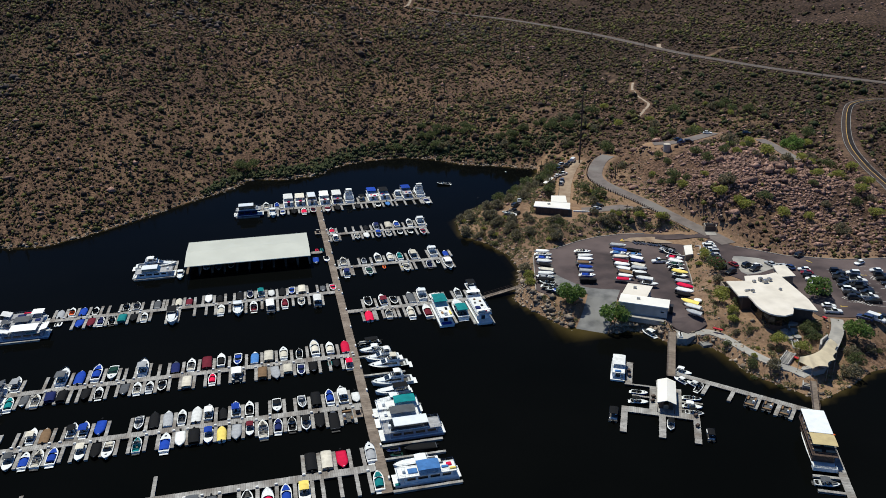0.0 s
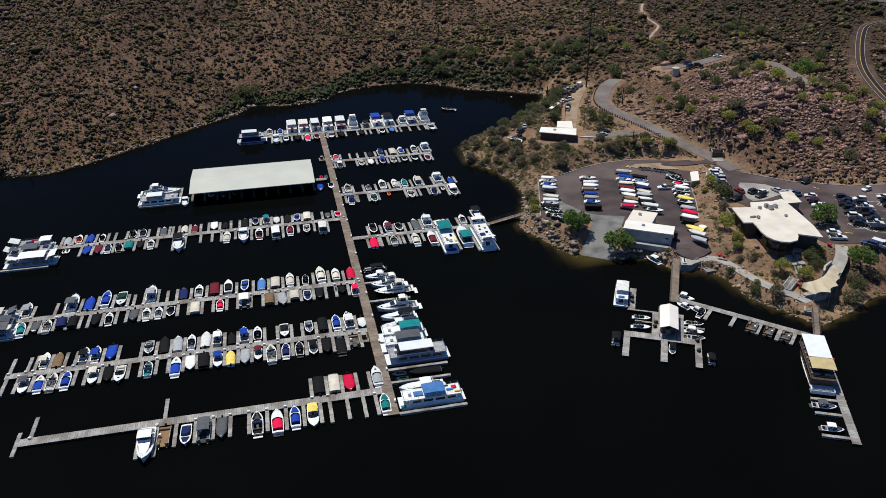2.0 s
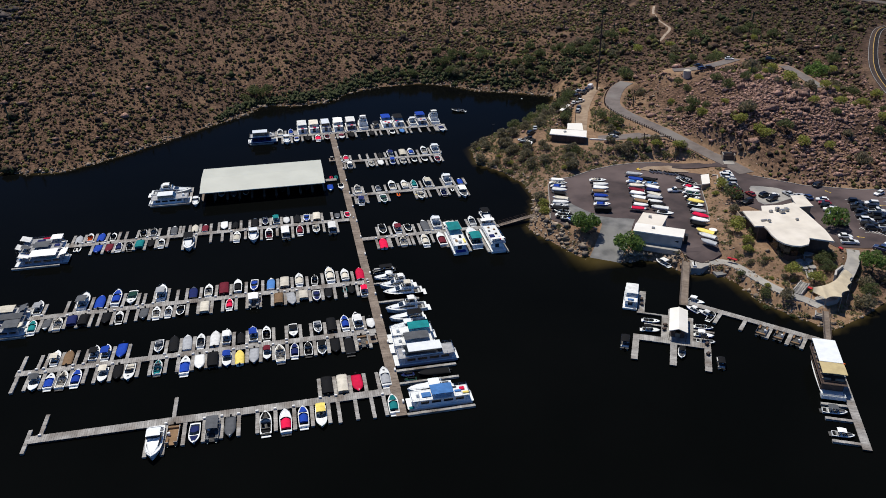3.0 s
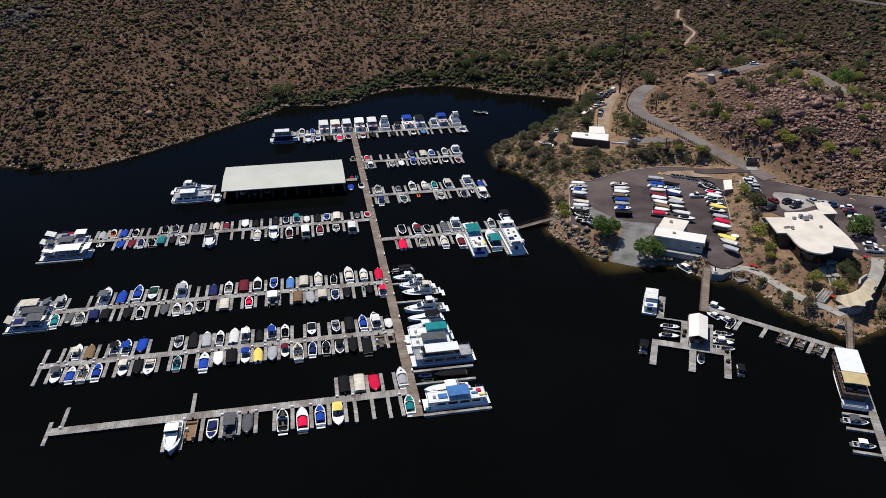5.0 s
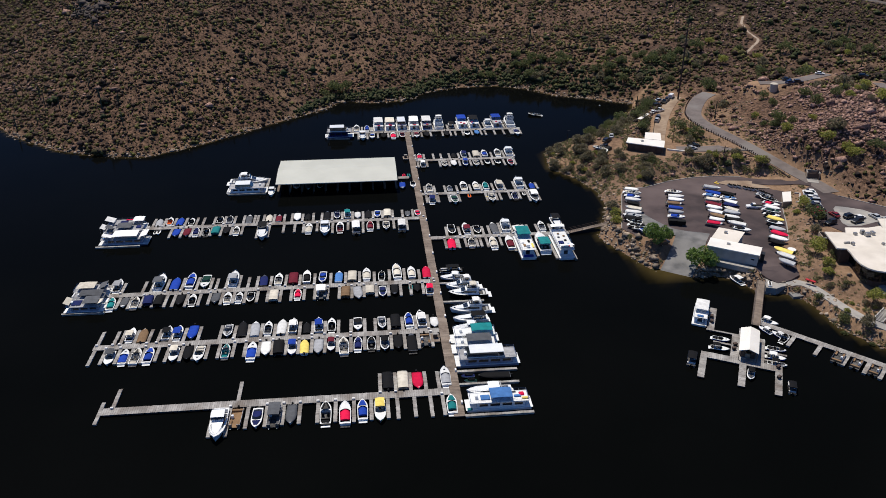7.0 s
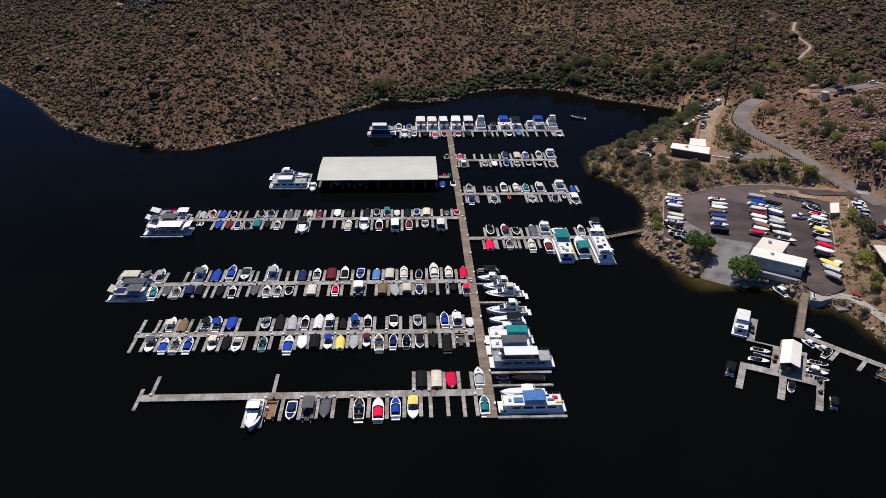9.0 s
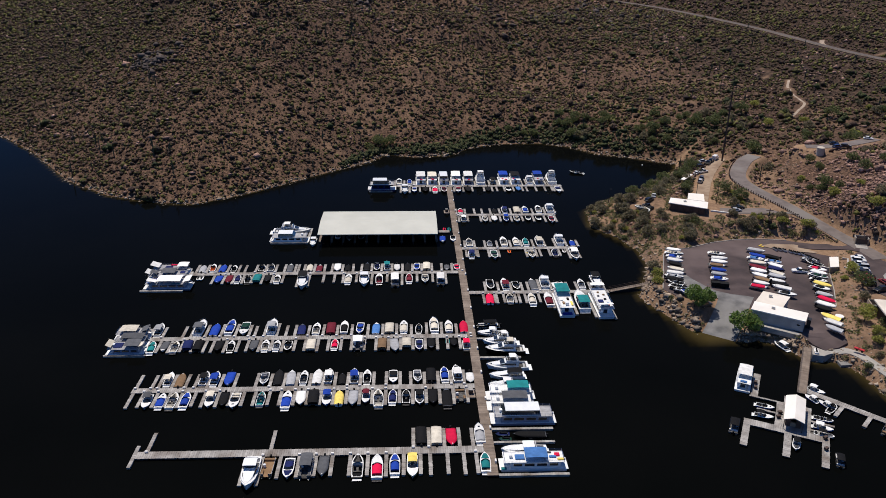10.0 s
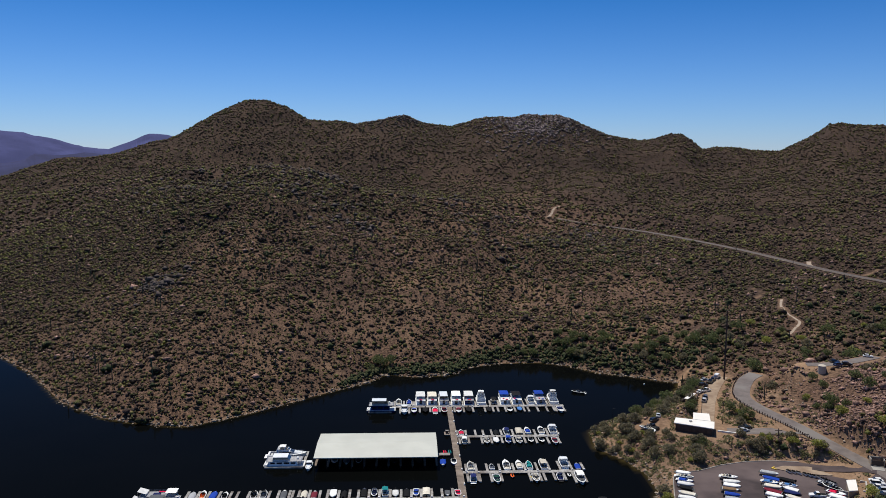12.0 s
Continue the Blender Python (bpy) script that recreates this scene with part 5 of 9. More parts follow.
def make_cruiser(col, L):
    B, F = 0.24 * L + 1.05, 0.12 * L + 0.35
    name = PALETTE[col][0]
    t = thing("cabin_cruiser", pose(0, 0, 0), f"white cabin cruiser with {name} canvas and dark windows", "boat", "cabin cruisers at the docks")
    part("hull", hull_geo(L, B, F, 13), GELCOAT, t)
    d, f = deck_geo(L, B, F, 0.06, 0.44, 0.25, 0.55)
    part("deck", d, DECK_W, t)
    part("cockpit_floor", f, LINER, t)
    rings = []
    for s, h, k in ((0.42, 0.75, 0.8), (0.5, 0.8, 0.8), (0.6, 0.55, 0.78), (0.72, 0.32, 0.7), (0.84, 0.08, 0.5)):
        b, y, z = half_beam(s, B) * k, -L / 2 + L * s, sheer(s, F)
        rings.append([(-b, y, z), (-b * 0.82, y, z + h), (b * 0.82, y, z + h), (b, y, z)])
    part("cabin", Geo().loft(rings, False).add(rings[0], [(0, 1, 2, 3)]), GELCOAT, t)
    for sg in (-1, 1):
        q = []
        for s, h, k in ((0.46, 0.76, 0.8), (0.6, 0.54, 0.78), (0.7, 0.36, 0.7)):
            b, y, z = half_beam(s, B) * k, -L / 2 + L * s, sheer(s, F)
            q.append([(sg * (b + 0.01), y, z + h * 0.3), (sg * (b * 0.86 + 0.02), y, z + h * 0.85)])
        part("cabin_window", Geo().loft(q, False), GLASS, t)
    windshield(t, L, B, F + 0.55, 0.47, 0.6, 0.65)
    seats(t, L, B, F, 0.08, 0.44, SEAT_W)
    if col != "w":
        canopy(t, -B * 0.42, -L * 0.42, B * 0.42, -L * 0.02, F + 1.7, CLOTH[col], F)
    else:
        canopy(t, -B * 0.4, -L * 0.22, B * 0.4, L * 0.03, F + 1.75, GELCOAT, F, "hardtop", 0.05)
    arch = Geo()
    for sg in (-1, 1):
        arch.tube((sg * B * 0.45, -L * 0.3, F), (sg * B * 0.36, -L * 0.25, F + 1.5), 0.07, n=6)
    arch.tube((-B * 0.36, -L * 0.25, F + 1.5), (B * 0.36, -L * 0.25, F + 1.5), 0.07, n=6)
    part("radar_arch", arch, GELCOAT, t)
    rail = Geo()
    pts = [(sg * (half_beam(s, B) - 0.1), -L / 2 + L * s, sheer(s, F) + 0.5) for sg, ss in ((-1, (0.62, 0.75, 0.88, 0.97)), (1, (0.97, 0.88, 0.75, 0.62))) for s in ss]
    for a, b in zip(pts, pts[1:]):
        rail.tube(a, b, 0.02, n=4)
    for p in pts:
        rail.tube((p[0], p[1], p[2] - 0.5), p, 0.015, n=4)
    part("bow_rail", rail, CHROME, t)
    platform(t, L, B)
    return t


def make_yacht(col, L):
    """Flybridge motor yacht: saloon with a dark band of windows, upper helm, hardtop and stern platform."""
    B, F = 0.25 * L + 1.25, 0.11 * L + 0.55
    name = PALETTE[col][0]
    t = thing("motor_yacht", pose(0, 0, 0), f"large {'black' if col == 'k' else 'white'}-hulled flybridge motor yacht with {name} canvas" if col != "w" else "large white flybridge motor yacht with dark windows", "boat", "cabin cruisers at the docks")
    part("hull", hull_geo(L, B, F, 13), HULL_C["k"] if col == "k" else GELCOAT, t)
    d, f = deck_geo(L, B, F, 0.05, 0.24, 0.25, 0.7)
    part("deck", d, DECK_W, t)
    part("cockpit_floor", f, LINER, t)
    spec = ((0.24, 0.0, 1.5, 0.84), (0.3, 0.0, 1.55, 0.84), (0.56, 0.0, 1.5, 0.8), (0.68, 0.0, 0.75, 0.72), (0.84, 0.0, 0.1, 0.5))
    rings, band = [], []
    for s, _, h, k in spec:
        b, y, z = half_beam(s, B) * k, -L / 2 + L * s, sheer(s, F)
        rings.append([(-b, y, z), (-b * 0.86, y, z + h), (b * 0.86, y, z + h), (b, y, z)])
    part("saloon", Geo().loft(rings, False).add(rings[0], [(0, 1, 2, 3)]), GELCOAT, t)
    for sg in (-1, 1):
        q = []
        for s, _, h, k in spec[1:4]:
            b, y, z = half_beam(s, B) * k, -L / 2 + L * s, sheer(s, F)
            q.append([(sg * (b * 0.95 + 0.03), y, z + h * 0.4), (sg * (b * 0.88 + 0.03), y, z + h * 0.88)])
        part("side_window", Geo().loft(q, False), GLASS, t)
    b1, b2 = half_beam(0.56, B) * 0.62, half_beam(0.68, B) * 0.55
    z1, z2 = sheer(0.56, F) + 1.5, sheer(0.68, F) + 0.78
    y1, y2 = -L / 2 + L * 0.57, -L / 2 + L * 0.675
    part("front_window", Geo().add([(-b2, y2, z2 + 0.05), (b2, y2, z2 + 0.05), (b1, y1, z1 + 0.0), (-b1, y1, z1 + 0.0)], [(0, 1, 2, 3)]), GLASS, t)
    zf = F + 1.72
    part("flybridge", Geo().box(-B * 0.36, -L * 0.27, F + 1.52, B * 0.36, L * 0.04, zf, 0.06).box(-B * 0.36, -L * 0.27, zf, -B * 0.33, L * 0.03, zf + 0.5).box(B * 0.33, -L * 0.27, zf, B * 0.36, L * 0.03, zf + 0.5).box(-B * 0.33, L * 0.0, zf, B * 0.33, L * 0.03, zf + 0.55), GELCOAT, t)
    part("flybridge_floor", Geo().box(-B * 0.32, -L * 0.26, zf + 0.003, B * 0.32, -L * 0.005, zf + 0.03), LINER, t)
    for x, y in ((-0.6, -0.06), (0.6, -0.06)):
        part("helm_seat", Geo().box(x - 0.3, L * y - 0.3, zf + 0.03, x + 0.3, L * y + 0.3, zf + 0.9, 0.08), SEAT_W, t)
    part("bench", Geo().box(-B * 0.3, -L * 0.25, zf + 0.03, B * 0.3, -L * 0.2, zf + 0.55, 0.06), SEAT_W, t)
    part("wind_screen", Geo().loft([[(-B * 0.34, -0.6, zf + 0.5), (-B * 0.33, -0.7, zf + 0.85)], [(-B * 0.3, L * 0.04, zf + 0.5), (-B * 0.28, L * 0.02, zf + 0.9)], [(B * 0.3, L * 0.04, zf + 0.5), (B * 0.28, L * 0.02, zf + 0.9)], [(B * 0.34, -0.6, zf + 0.5), (B * 0.33, -0.7, zf + 0.85)]], False), GLASS, t)
    if col in "wkc":
        canopy(t, -B * 0.3, -L * 0.2, B * 0.3, -L * 0.04, zf + 2.0, CLOTH["c" if col != "w" else "w"], zf + 0.4, "bimini")
    arch = Geo()
    for sg in (-1, 1):
        arch.tube((sg * B * 0.36, -L * 0.27, zf), (sg * B * 0.3, -L * 0.23, zf + 1.2), 0.09, n=6)
    arch.tube((-B * 0.3, -L * 0.23, zf + 1.2), (B * 0.3, -L * 0.23, zf + 1.2), 0.1, n=6)
    part("radar_arch", arch, GELCOAT, t)
    rail = Geo()
    pts = [(sg * (half_beam(s, B) - 0.1), -L / 2 + L * s, sheer(s, F) + 0.6) for sg, ss in ((-1, (0.5, 0.62, 0.75, 0.88, 0.97)), (1, (0.97, 0.88, 0.75, 0.62, 0.5))) for s in ss]
    for a, b in zip(pts, pts[1:]):
        rail.tube(a, b, 0.025, n=4)
    part("bow_rail", rail, CHROME, t)
    for p in pts:
        part("rail_post", Geo().tube((p[0], p[1], p[2] - 0.6), p, 0.02, n=4), CHROME, t)
    part("deck_hatch", Geo().box(-0.3, L * 0.36, sheer(0.87, F) + 0.1, 0.3, L * 0.4, sheer(0.87, F) + 0.18, 0.03), GLASS, t)
    part("swim_platform", Geo().box(-B * 0.42, -L / 2 - 1.2, 0.22, B * 0.42, -L / 2 - 0.02, 0.36, 0.05), DECK_W, t)
    part("cockpit_seat", Geo().box(-B * 0.3, -L * 0.43, 0.72, B * 0.3, -L * 0.38, 1.2, 0.06), SEAT_W, t)
    return t


def make_pontoon(col, L):
    B = 2.6
    name = PALETTE[col][0]
    t = thing("pontoon_boat", pose(0, 0, 0), f"pontoon boat with {name} furniture and canopy", "boat", "boats moored along the dock arms")
    for sg in (-1, 1):
        g = Geo().tube((sg * 0.85, -L / 2, 0.12), (sg * 0.85, L / 2 - 0.7, 0.12), 0.33, n=10)
        g.tube((sg * 0.85, L / 2 - 0.7, 0.12), (sg * 0.85, L / 2, 0.25), 0.33, 0.05, n=10)
        part("pontoon", g, ALU, t)
    part("deck", Geo().box(-B / 2, -L / 2, 0.46, B / 2, L / 2 - 0.3, 0.56), LINER if col != "a" or L < 6 else CLOTH["a"], t)
    for x0, y0, x1, y1 in ((-B / 2, -L / 2 + 0.5, -B / 2 + 0.05, L / 2 - 0.5), (B / 2 - 0.05, -L / 2 + 0.5, B / 2, L / 2 - 0.5), (-B / 2 + 0.06, L / 2 - 0.55, -0.5, L / 2 - 0.5), (0.5, L / 2 - 0.55, B / 2 - 0.06, L / 2 - 0.5)):
        part("fence_panel", Geo().box(x0, y0, 0.6, x1, y1, 1.2), ALU if col != "k" else HULL_C["k"], t)
    for x0, y0, x1, y1 in ((-1.2, 0.6, -0.65, L / 2 - 0.6), (0.65, 0.9, 1.2, L / 2 - 0.6), (-1.2, -L / 2 + 0.6, 1.2, -L / 2 + 1.2)):
        part("bench", Geo().box(x0, y0, 0.56, x1, y1, 1.0, 0.07), CLOTH[col] if col not in "kw" else SEAT_W, t)
    part("console", Geo().box(0.5, -0.5, 0.56, 1.1, 0.1, 1.35, 0.08), GELCOAT, t)
    if col not in "a":
        canopy(t, -B * 0.47, -L * 0.36, B * 0.47, L * 0.2, 2.6, CLOTH[col], 1.0)
    outboard(t, L)
    return t


def make_small(col):
    t = thing("personal_watercraft", pose(0, 0, 0), f"small {PALETTE[col][0]} personal watercraft tied to the dock", "watercraft", "personal watercraft")
    part("hull", hull_geo(3.0, 1.15, 0.45, 8), GELCOAT, t)
    part("deck", deck_geo(3.0, 1.15, 0.45, 0.1, 0.2, 0.1, 0.3, 8)[0], CLOTH[col], t)
    part("seat", Geo().box(-0.2, -1.1, 0.42, 0.2, 0.3, 0.8, 0.1), RUBBER, t)
    part("handlebar", Geo().tube((-0.35, 0.4, 0.95), (0.35, 0.4, 0.95), 0.04, n=6).box(-0.15, 0.3, 0.4, 0.15, 0.7, 0.95, 0.06), RUBBER, t)
    return t


PROTOS = {}


def boat(kind, col, L, m):
    """A boat of its kind at the pose m; later ones of the same build are copies."""
    base = L or {"c": 6.0, "v": 6.4, "q": 6.4, "o": 6.4, "b": 6.4, "k": 8.0, "p": 7.0, "j": 3.0, "y": 12.0}[kind]
    v = random.choice((0, 1, 2)) if kind in "cobv" else 0
    key = (kind, col, base, v)
    if key in PROTOS:
        return copy_thing(PROTOS[key], m)
    PROTOS[key] = t = make_cruiser(col, base) if kind == "k" else make_yacht(col, base) if kind == "y" else make_pontoon(col, base) if kind == "p" else make_small(col) if kind == "j" else make_boxed(col, base) if kind == "q" else make_runabout(kind, col, base, v)
    t.matrix_basis = m
    return t


def boat_pose(x, y, turn, z=0.0, size=1.0):
    f = random.uniform(0.95, 1.05) * size
    return pose(x, y, z + random.uniform(-0.05, 0.05), 0, 0, turn + random.gauss(0, 1.6)) @ Matrix.Diagonal((f, f * random.uniform(0.97, 1.03), 1, 1))


def moor_boats():
    for n, (y, x0, x1, up, down) in ARMS.items():
        for side, text in ((1, up), (-1, down)):
            for bx, kind, col, bow_in, length in parse_boats(text):
                off = 1.05 + random.uniform(0.35, 0.7) + length / 2 + (0.55 if not bow_in and kind in "vobk" else 0)
                boat(kind, col, length, boat_pose(bx, y + side * off, (0 if side > 0 else 180) + (180 if bow_in else 0)))


moor_boats()


ROOF_GREY = mat("grey_roof_deck", (0.36, 0.36, 0.37), (0.24, 0.24, 0.25), 0.7, 0.8, obj=0.3)


def houseboat(m, L, W, label, canopy_col="w", canopy_span=(0.1, 0.6), upper=False, wall=None, items=(), awnings=()):
    """A houseboat with a long cabin, roof deck, rails and a canopy; its bow points along +y."""
    t = thing("houseboat", m, label, "houseboat", "houseboats")
    part("hull", Geo().box(-W / 2, -L / 2, -0.3, W / 2, L / 2, 0.75, 0.15), wall or GELCOAT, t)
    part("deck", Geo().box(-W / 2 - 0.08, -L / 2 - 0.3, 0.754, W / 2 + 0.08, L / 2 + 0.3, 0.86, 0.04), DECK_W, t)
    y0, y1, c = -L / 2 + 1.5, L / 2 - 2.2, W / 2 - 0.35
    cab = Geo()
    # walls as posts and bands round real window openings
    n = max(3, int((y1 - y0) / 2.4))
    step = (y1 - y0) / n
    for sg in (-1, 1):
        xa, xb = (-c, -c + 0.12) if sg < 0 else (c - 0.12, c)
        cab.box(xa, y0, 0.862, xb, y1, 1.55)
        cab.box(xa, y0, 2.4, xb, y1, 2.95)
        for i in range(n + 1):
            yy = min(max(y0 + i * step - 0.3, y0), y1 - 0.6)
            cab.box(xa, yy, 1.55, xb, yy + 0.6, 2.4)
    for ya in (y0, y1 - 0.12):
        cab.box(-c + 0.12, ya, 0.862, -0.6, ya + 0.12, 2.95)
        cab.box(0.6, ya, 0.862, c - 0.12, ya + 0.12, 2.95)
        cab.box(-0.6, ya, 2.6, 0.6, ya + 0.12, 2.95)
    part("cabin", cab, wall or GELCOAT, t)
    for sg in (-1, 1):
        for i in range(n):
            yy = y0 + i * step
            part("window", Geo().box(sg * (c - 0.07) - 0.02, yy + 0.3, 1.55, sg * (c - 0.07) + 0.02, yy + step - 0.3, 2.4), GLASS, t)
    for ya in (y0 + 0.05, y1 - 0.07):
        part("door", Geo().box(-0.6, ya, 0.862, 0.6, ya + 0.04, 2.6), GLASS, t, "dark glass sliding door")
    part("roof_deck", Geo().box(-W / 2, -L / 2 + 0.6, 2.954, W / 2, L / 2 - 0.5, 3.1, 0.05), ROOF_GREY if wall or upper else DECK_W, t)
    rail = Geo()
    zr = 3.95
    cs = [(-W / 2 + 0.1, -L / 2 + 0.8), (W / 2 - 0.1, -L / 2 + 0.8), (W / 2 - 0.1, L / 2 - 0.7), (-W / 2 + 0.1, L / 2 - 0.7)]
    for (ax, ay), (bx, by) in zip(cs, cs[1:] + cs[:1]):
        for z in (3.5, zr):
            rail.tube((ax, ay, z), (bx, by, z), 0.025, n=4)
        k = max(2, int(math.hypot(bx - ax, by - ay) / 1.6))
        for i in range(k):
            px, py = ax + (bx - ax) * i / k, ay + (by - ay) * i / k
            rail.tube((px, py, 3.1), (px, py, zr), 0.02, n=4)
    part("roof_rail", rail, CHROME, t)
    a, b = -L / 2 + L * canopy_span[0], -L / 2 + L * canopy_span[1]
    if upper:
        up = Geo().box(-W / 2 + 0.3, a + 0.1, 3.1, W / 2 - 0.3, b + 0.8, 3.45, 0.05)
        part("upper_cabin", up, GELCOAT, t)
        part("upper_window", Geo().loft([[(-W / 2 + 0.35, a + 0.15, 3.454), (W / 2 - 0.35, a + 0.15, 3.454), (W / 2 - 0.35, b + 0.75, 3.454), (-W / 2 + 0.35, b + 0.75, 3.454)], [(-W / 2 + 0.55, a + 0.3, 4.75), (W / 2 - 0.55, a + 0.3, 4.75), (W / 2 - 0.55, b - 0.2, 4.75), (-W / 2 + 0.55, b - 0.2, 4.75)]], True, True), GLASS, t)
        part("upper_roof", Geo().box(-W / 2 + 0.4, a + 0.1, 4.754, W / 2 - 0.4, b - 0.1, 4.95, 0.08), CLOTH[canopy_col] if canopy_col != "w" else GELCOAT, t)
    else:
        canopy(t, -W / 2 + 0.15, a, W / 2 - 0.15, b, 4.8, CLOTH[canopy_col], 3.1)
    part("helm", Geo().box(-0.5, L / 2 - 2.6, 3.1, 0.5, L / 2 - 1.9, 4.0, 0.08), GELCOAT, t)
    stair = part("stair", Geo().tube((W / 2 - 0.675, -L / 2 - 0.1, 0.84), (W / 2 - 0.675, -L / 2 + 1.27, 2.7), 0.05, None, 6), ALU, t)
    for i in range(7):
        part("tread", Geo().box(W / 2 - 1.0, -L / 2 - 0.2 + 0.22 * i, 0.9 + 0.3 * i, W / 2 - 0.35, -L / 2 + 0.05 + 0.22 * i, 0.96 + 0.3 * i), ALU, stair)
    for ax, bx, ay, by, z, col, tilt in awnings:
        g = Geo().loft([[(ax, ay, z - tilt), (bx, ay, z - tilt - 0.1), (bx, ay, z - tilt - 0.15), (ax, ay, z - tilt - 0.05)], [(ax, by, z + tilt), (bx, by, z + tilt - 0.1), (bx, by, z + tilt - 0.15), (ax, by, z + tilt - 0.05)]], True, True)
        part("awning", g, CLOTH[col], t, "tilted canvas awning")
        for x in (ax + 0.1, bx - 0.1):
            for y, zz in ((ay + 0.1, z - tilt), (by - 0.1, z + tilt)):
                part("awning_post", Geo().tube((x, y, 0.86), (x, y, zz - 0.15), 0.03, n=5), ALU, t)
    for nm, col, x, y, z, sx, sy in items:
        part(nm, Geo().box(x - sx / 2, y - sy / 2, z, x + sx / 2, y + sy / 2, z + 0.35, 0.12), CLOTH[col], t)
    return t


# white houseboat siding with the blue-grey of shade put into its colour
SHADED_WALL = mat("blue_shaded_siding", (0.25, 0.28, 0.36), (0.2, 0.23, 0.3), 0.6, 0.4)
# beside the main walkway (bows turned to it)
houseboat(pose(9.4, 3.5, 0, 0, 0, 90) @ Matrix.Diagonal((0.86, 0.95, 0.8, 1)), 15.0, 4.4, "white houseboat with light blue canopy and water toys on top", "l", (0.3, 0.64), False, None,
          [("float_toy", "y", -1.2, -6.0, 3.11, 0.8, 1.5), ("float_toy", "r", 0.6, -5.4, 3.11, 1.3, 1.2), ("float_toy", "l", -0.2, -4.3, 3.11, 0.8, 1.6), ("boat_cover", "l", -0.2, 3.2, 3.11, 1.9, 2.2), ("side_cover", "t", -2.0, 6.9, 0.9, 0.9, 1.2), ("float_toy", "g", 1.5, -3.4, 3.11, 0.5, 1.6), ("deck_chair", "l", 0.9, -2.6, 3.11, 0.6, 1.5), ("cooler", "w", -1.5, -2.6, 3.11, 0.9, 0.6)])
houseboat(pose(9.4, 20.3, 0, 0, 0, 90) @ Matrix.Diagonal((0.9, 0.96, 0.8, 1)), 15.5, 4.8, "large white houseboat with an enclosed upper deck and white roof", "w", (0.24, 0.8), True, SHADED_WALL, [("tender", "w", -1.0, -6.2, 0.9, 1.6, 2.4), ("cooler", "l", 1.2, -6.4, 0.9, 0.8, 0.6)])
houseboat(pose(7.2, 25.3, 0, 0, 0, 90) @ Matrix.Diagonal((1, 1, 0.85, 1)), 11.0, 3.6, "houseboat with a grey canvas canopy over its roof", "g", (0.15, 0.7))
houseboat(pose(7.6, 29.8, 0, 0, 0, 90) @ Matrix.Diagonal((1, 1, 0.85, 1)), 11.5, 3.6, "white houseboat with a teal canvas canopy", "t", (0.12, 0.58))
for yy, kind, col, L, xx in ((66, "p", "k", 7.5, 6), (61.2, "k", "w", 8, 6), (56.0, "y", "w", 11, 8.2), (51.6, "y", "k", 12.5, 9.2), (43.2, "y", "w", 12.5, 8.8), (38.6, "k", "k", 11.0, 8.2), (34.4, "k", "w", 9.5, 7.0),
                            (13.8, "c", "k", 8.5, 10.5), (8.0, "k", "w", 11.5, 8.4)):
    boat(kind, col, L, boat_pose(xx - 0.4, yy, 90, 0.0, 0.86) @ Matrix.Diagonal((0.92, 1, 0.74, 1)))
boat("j", "n", 0, boat_pose(4.0, 14.6, 90))
boat("j", "e", 0, boat_pose(4.4, 12.8, 90))
# ends of the far arms
houseboat(pose(-93.4, 94.2, 0, 0, 0, 90) @ Matrix.Diagonal((0.96, 0.96, 0.7, 1)), 15.0, 5.0, "white houseboat with a white roof canopy and blue-shaded walls", "w", (0.2, 0.72), False, SHADED_WALL,
          [("solar_panel", "n", 1.0, 5.0, 3.11, 1.6, 2.2), ("cooler", "l", -1.4, 6.0, 3.11, 0.8, 0.8), ("kayak", "t", -2.2, -3.0, 3.11, 0.6, 2.8)], ((-2.4, -0.2, 3.4, 6.2, 4.6, "w", 0.5), (-2.3, 2.3, -7.6, -5.2, 4.5, "w", -0.4)))
houseboat(pose(-95.0, 100.2, 0, 0, 0, 90) @ Matrix.Diagonal((0.96, 0.96, 0.7, 1)), 13.5, 4.4, "white houseboat with a grey canvas canopy", "g", (0.3, 0.65), False, HULL_C["n"], [("boat_cover", "n", 0.6, -4.6, 3.11, 1.8, 1.6), ("deck_chair", "k", -1.0, 3.6, 3.11, 0.8, 0.8)], ((-2.0, 0.6, 3.2, 5.4, 4.5, "g", 0.4), (-1.8, 1.8, 5.6, 7.2, 4.2, "w", 0.5)))
houseboat(pose(-95.4, 105.0, 0, 0, 0, 90) @ Matrix.Diagonal((0.96, 0.96, 0.7, 1)), 12.5, 4.0, "white houseboat with open roof deck and white awnings", "w", (0.02, 0.3), False, SHADED_WALL, [("solar_panel", "n", -0.4, 0.6, 3.11, 2.0, 2.4), ("kayak", "r", 1.4, -1.0, 3.11, 0.6, 2.8)], ((-1.8, 1.8, 3.6, 6.4, 4.7, "w", 0.6),))
houseboat(pose(-93.6, 54.2, 0, 0, 0, 90) @ Matrix.Diagonal((0.92, 0.78, 0.66, 1)), 12.5, 4.6, "houseboat with a dark canopy and solar panels on its roof", "g", (0.1, 0.5), False, SHADED_WALL, [("solar_panel", "n", 0, 2.5, 3.11, 2.8, 3.0), ("solar_panel", "g", 0.2, -3.6, 3.11, 2.4, 2.0)], ((-2.2, 0.4, -6.2, -4.4, 4.4, "c", -0.4), (-2.0, 2.0, 4.4, 6.2, 4.4, "c", 0.5)))
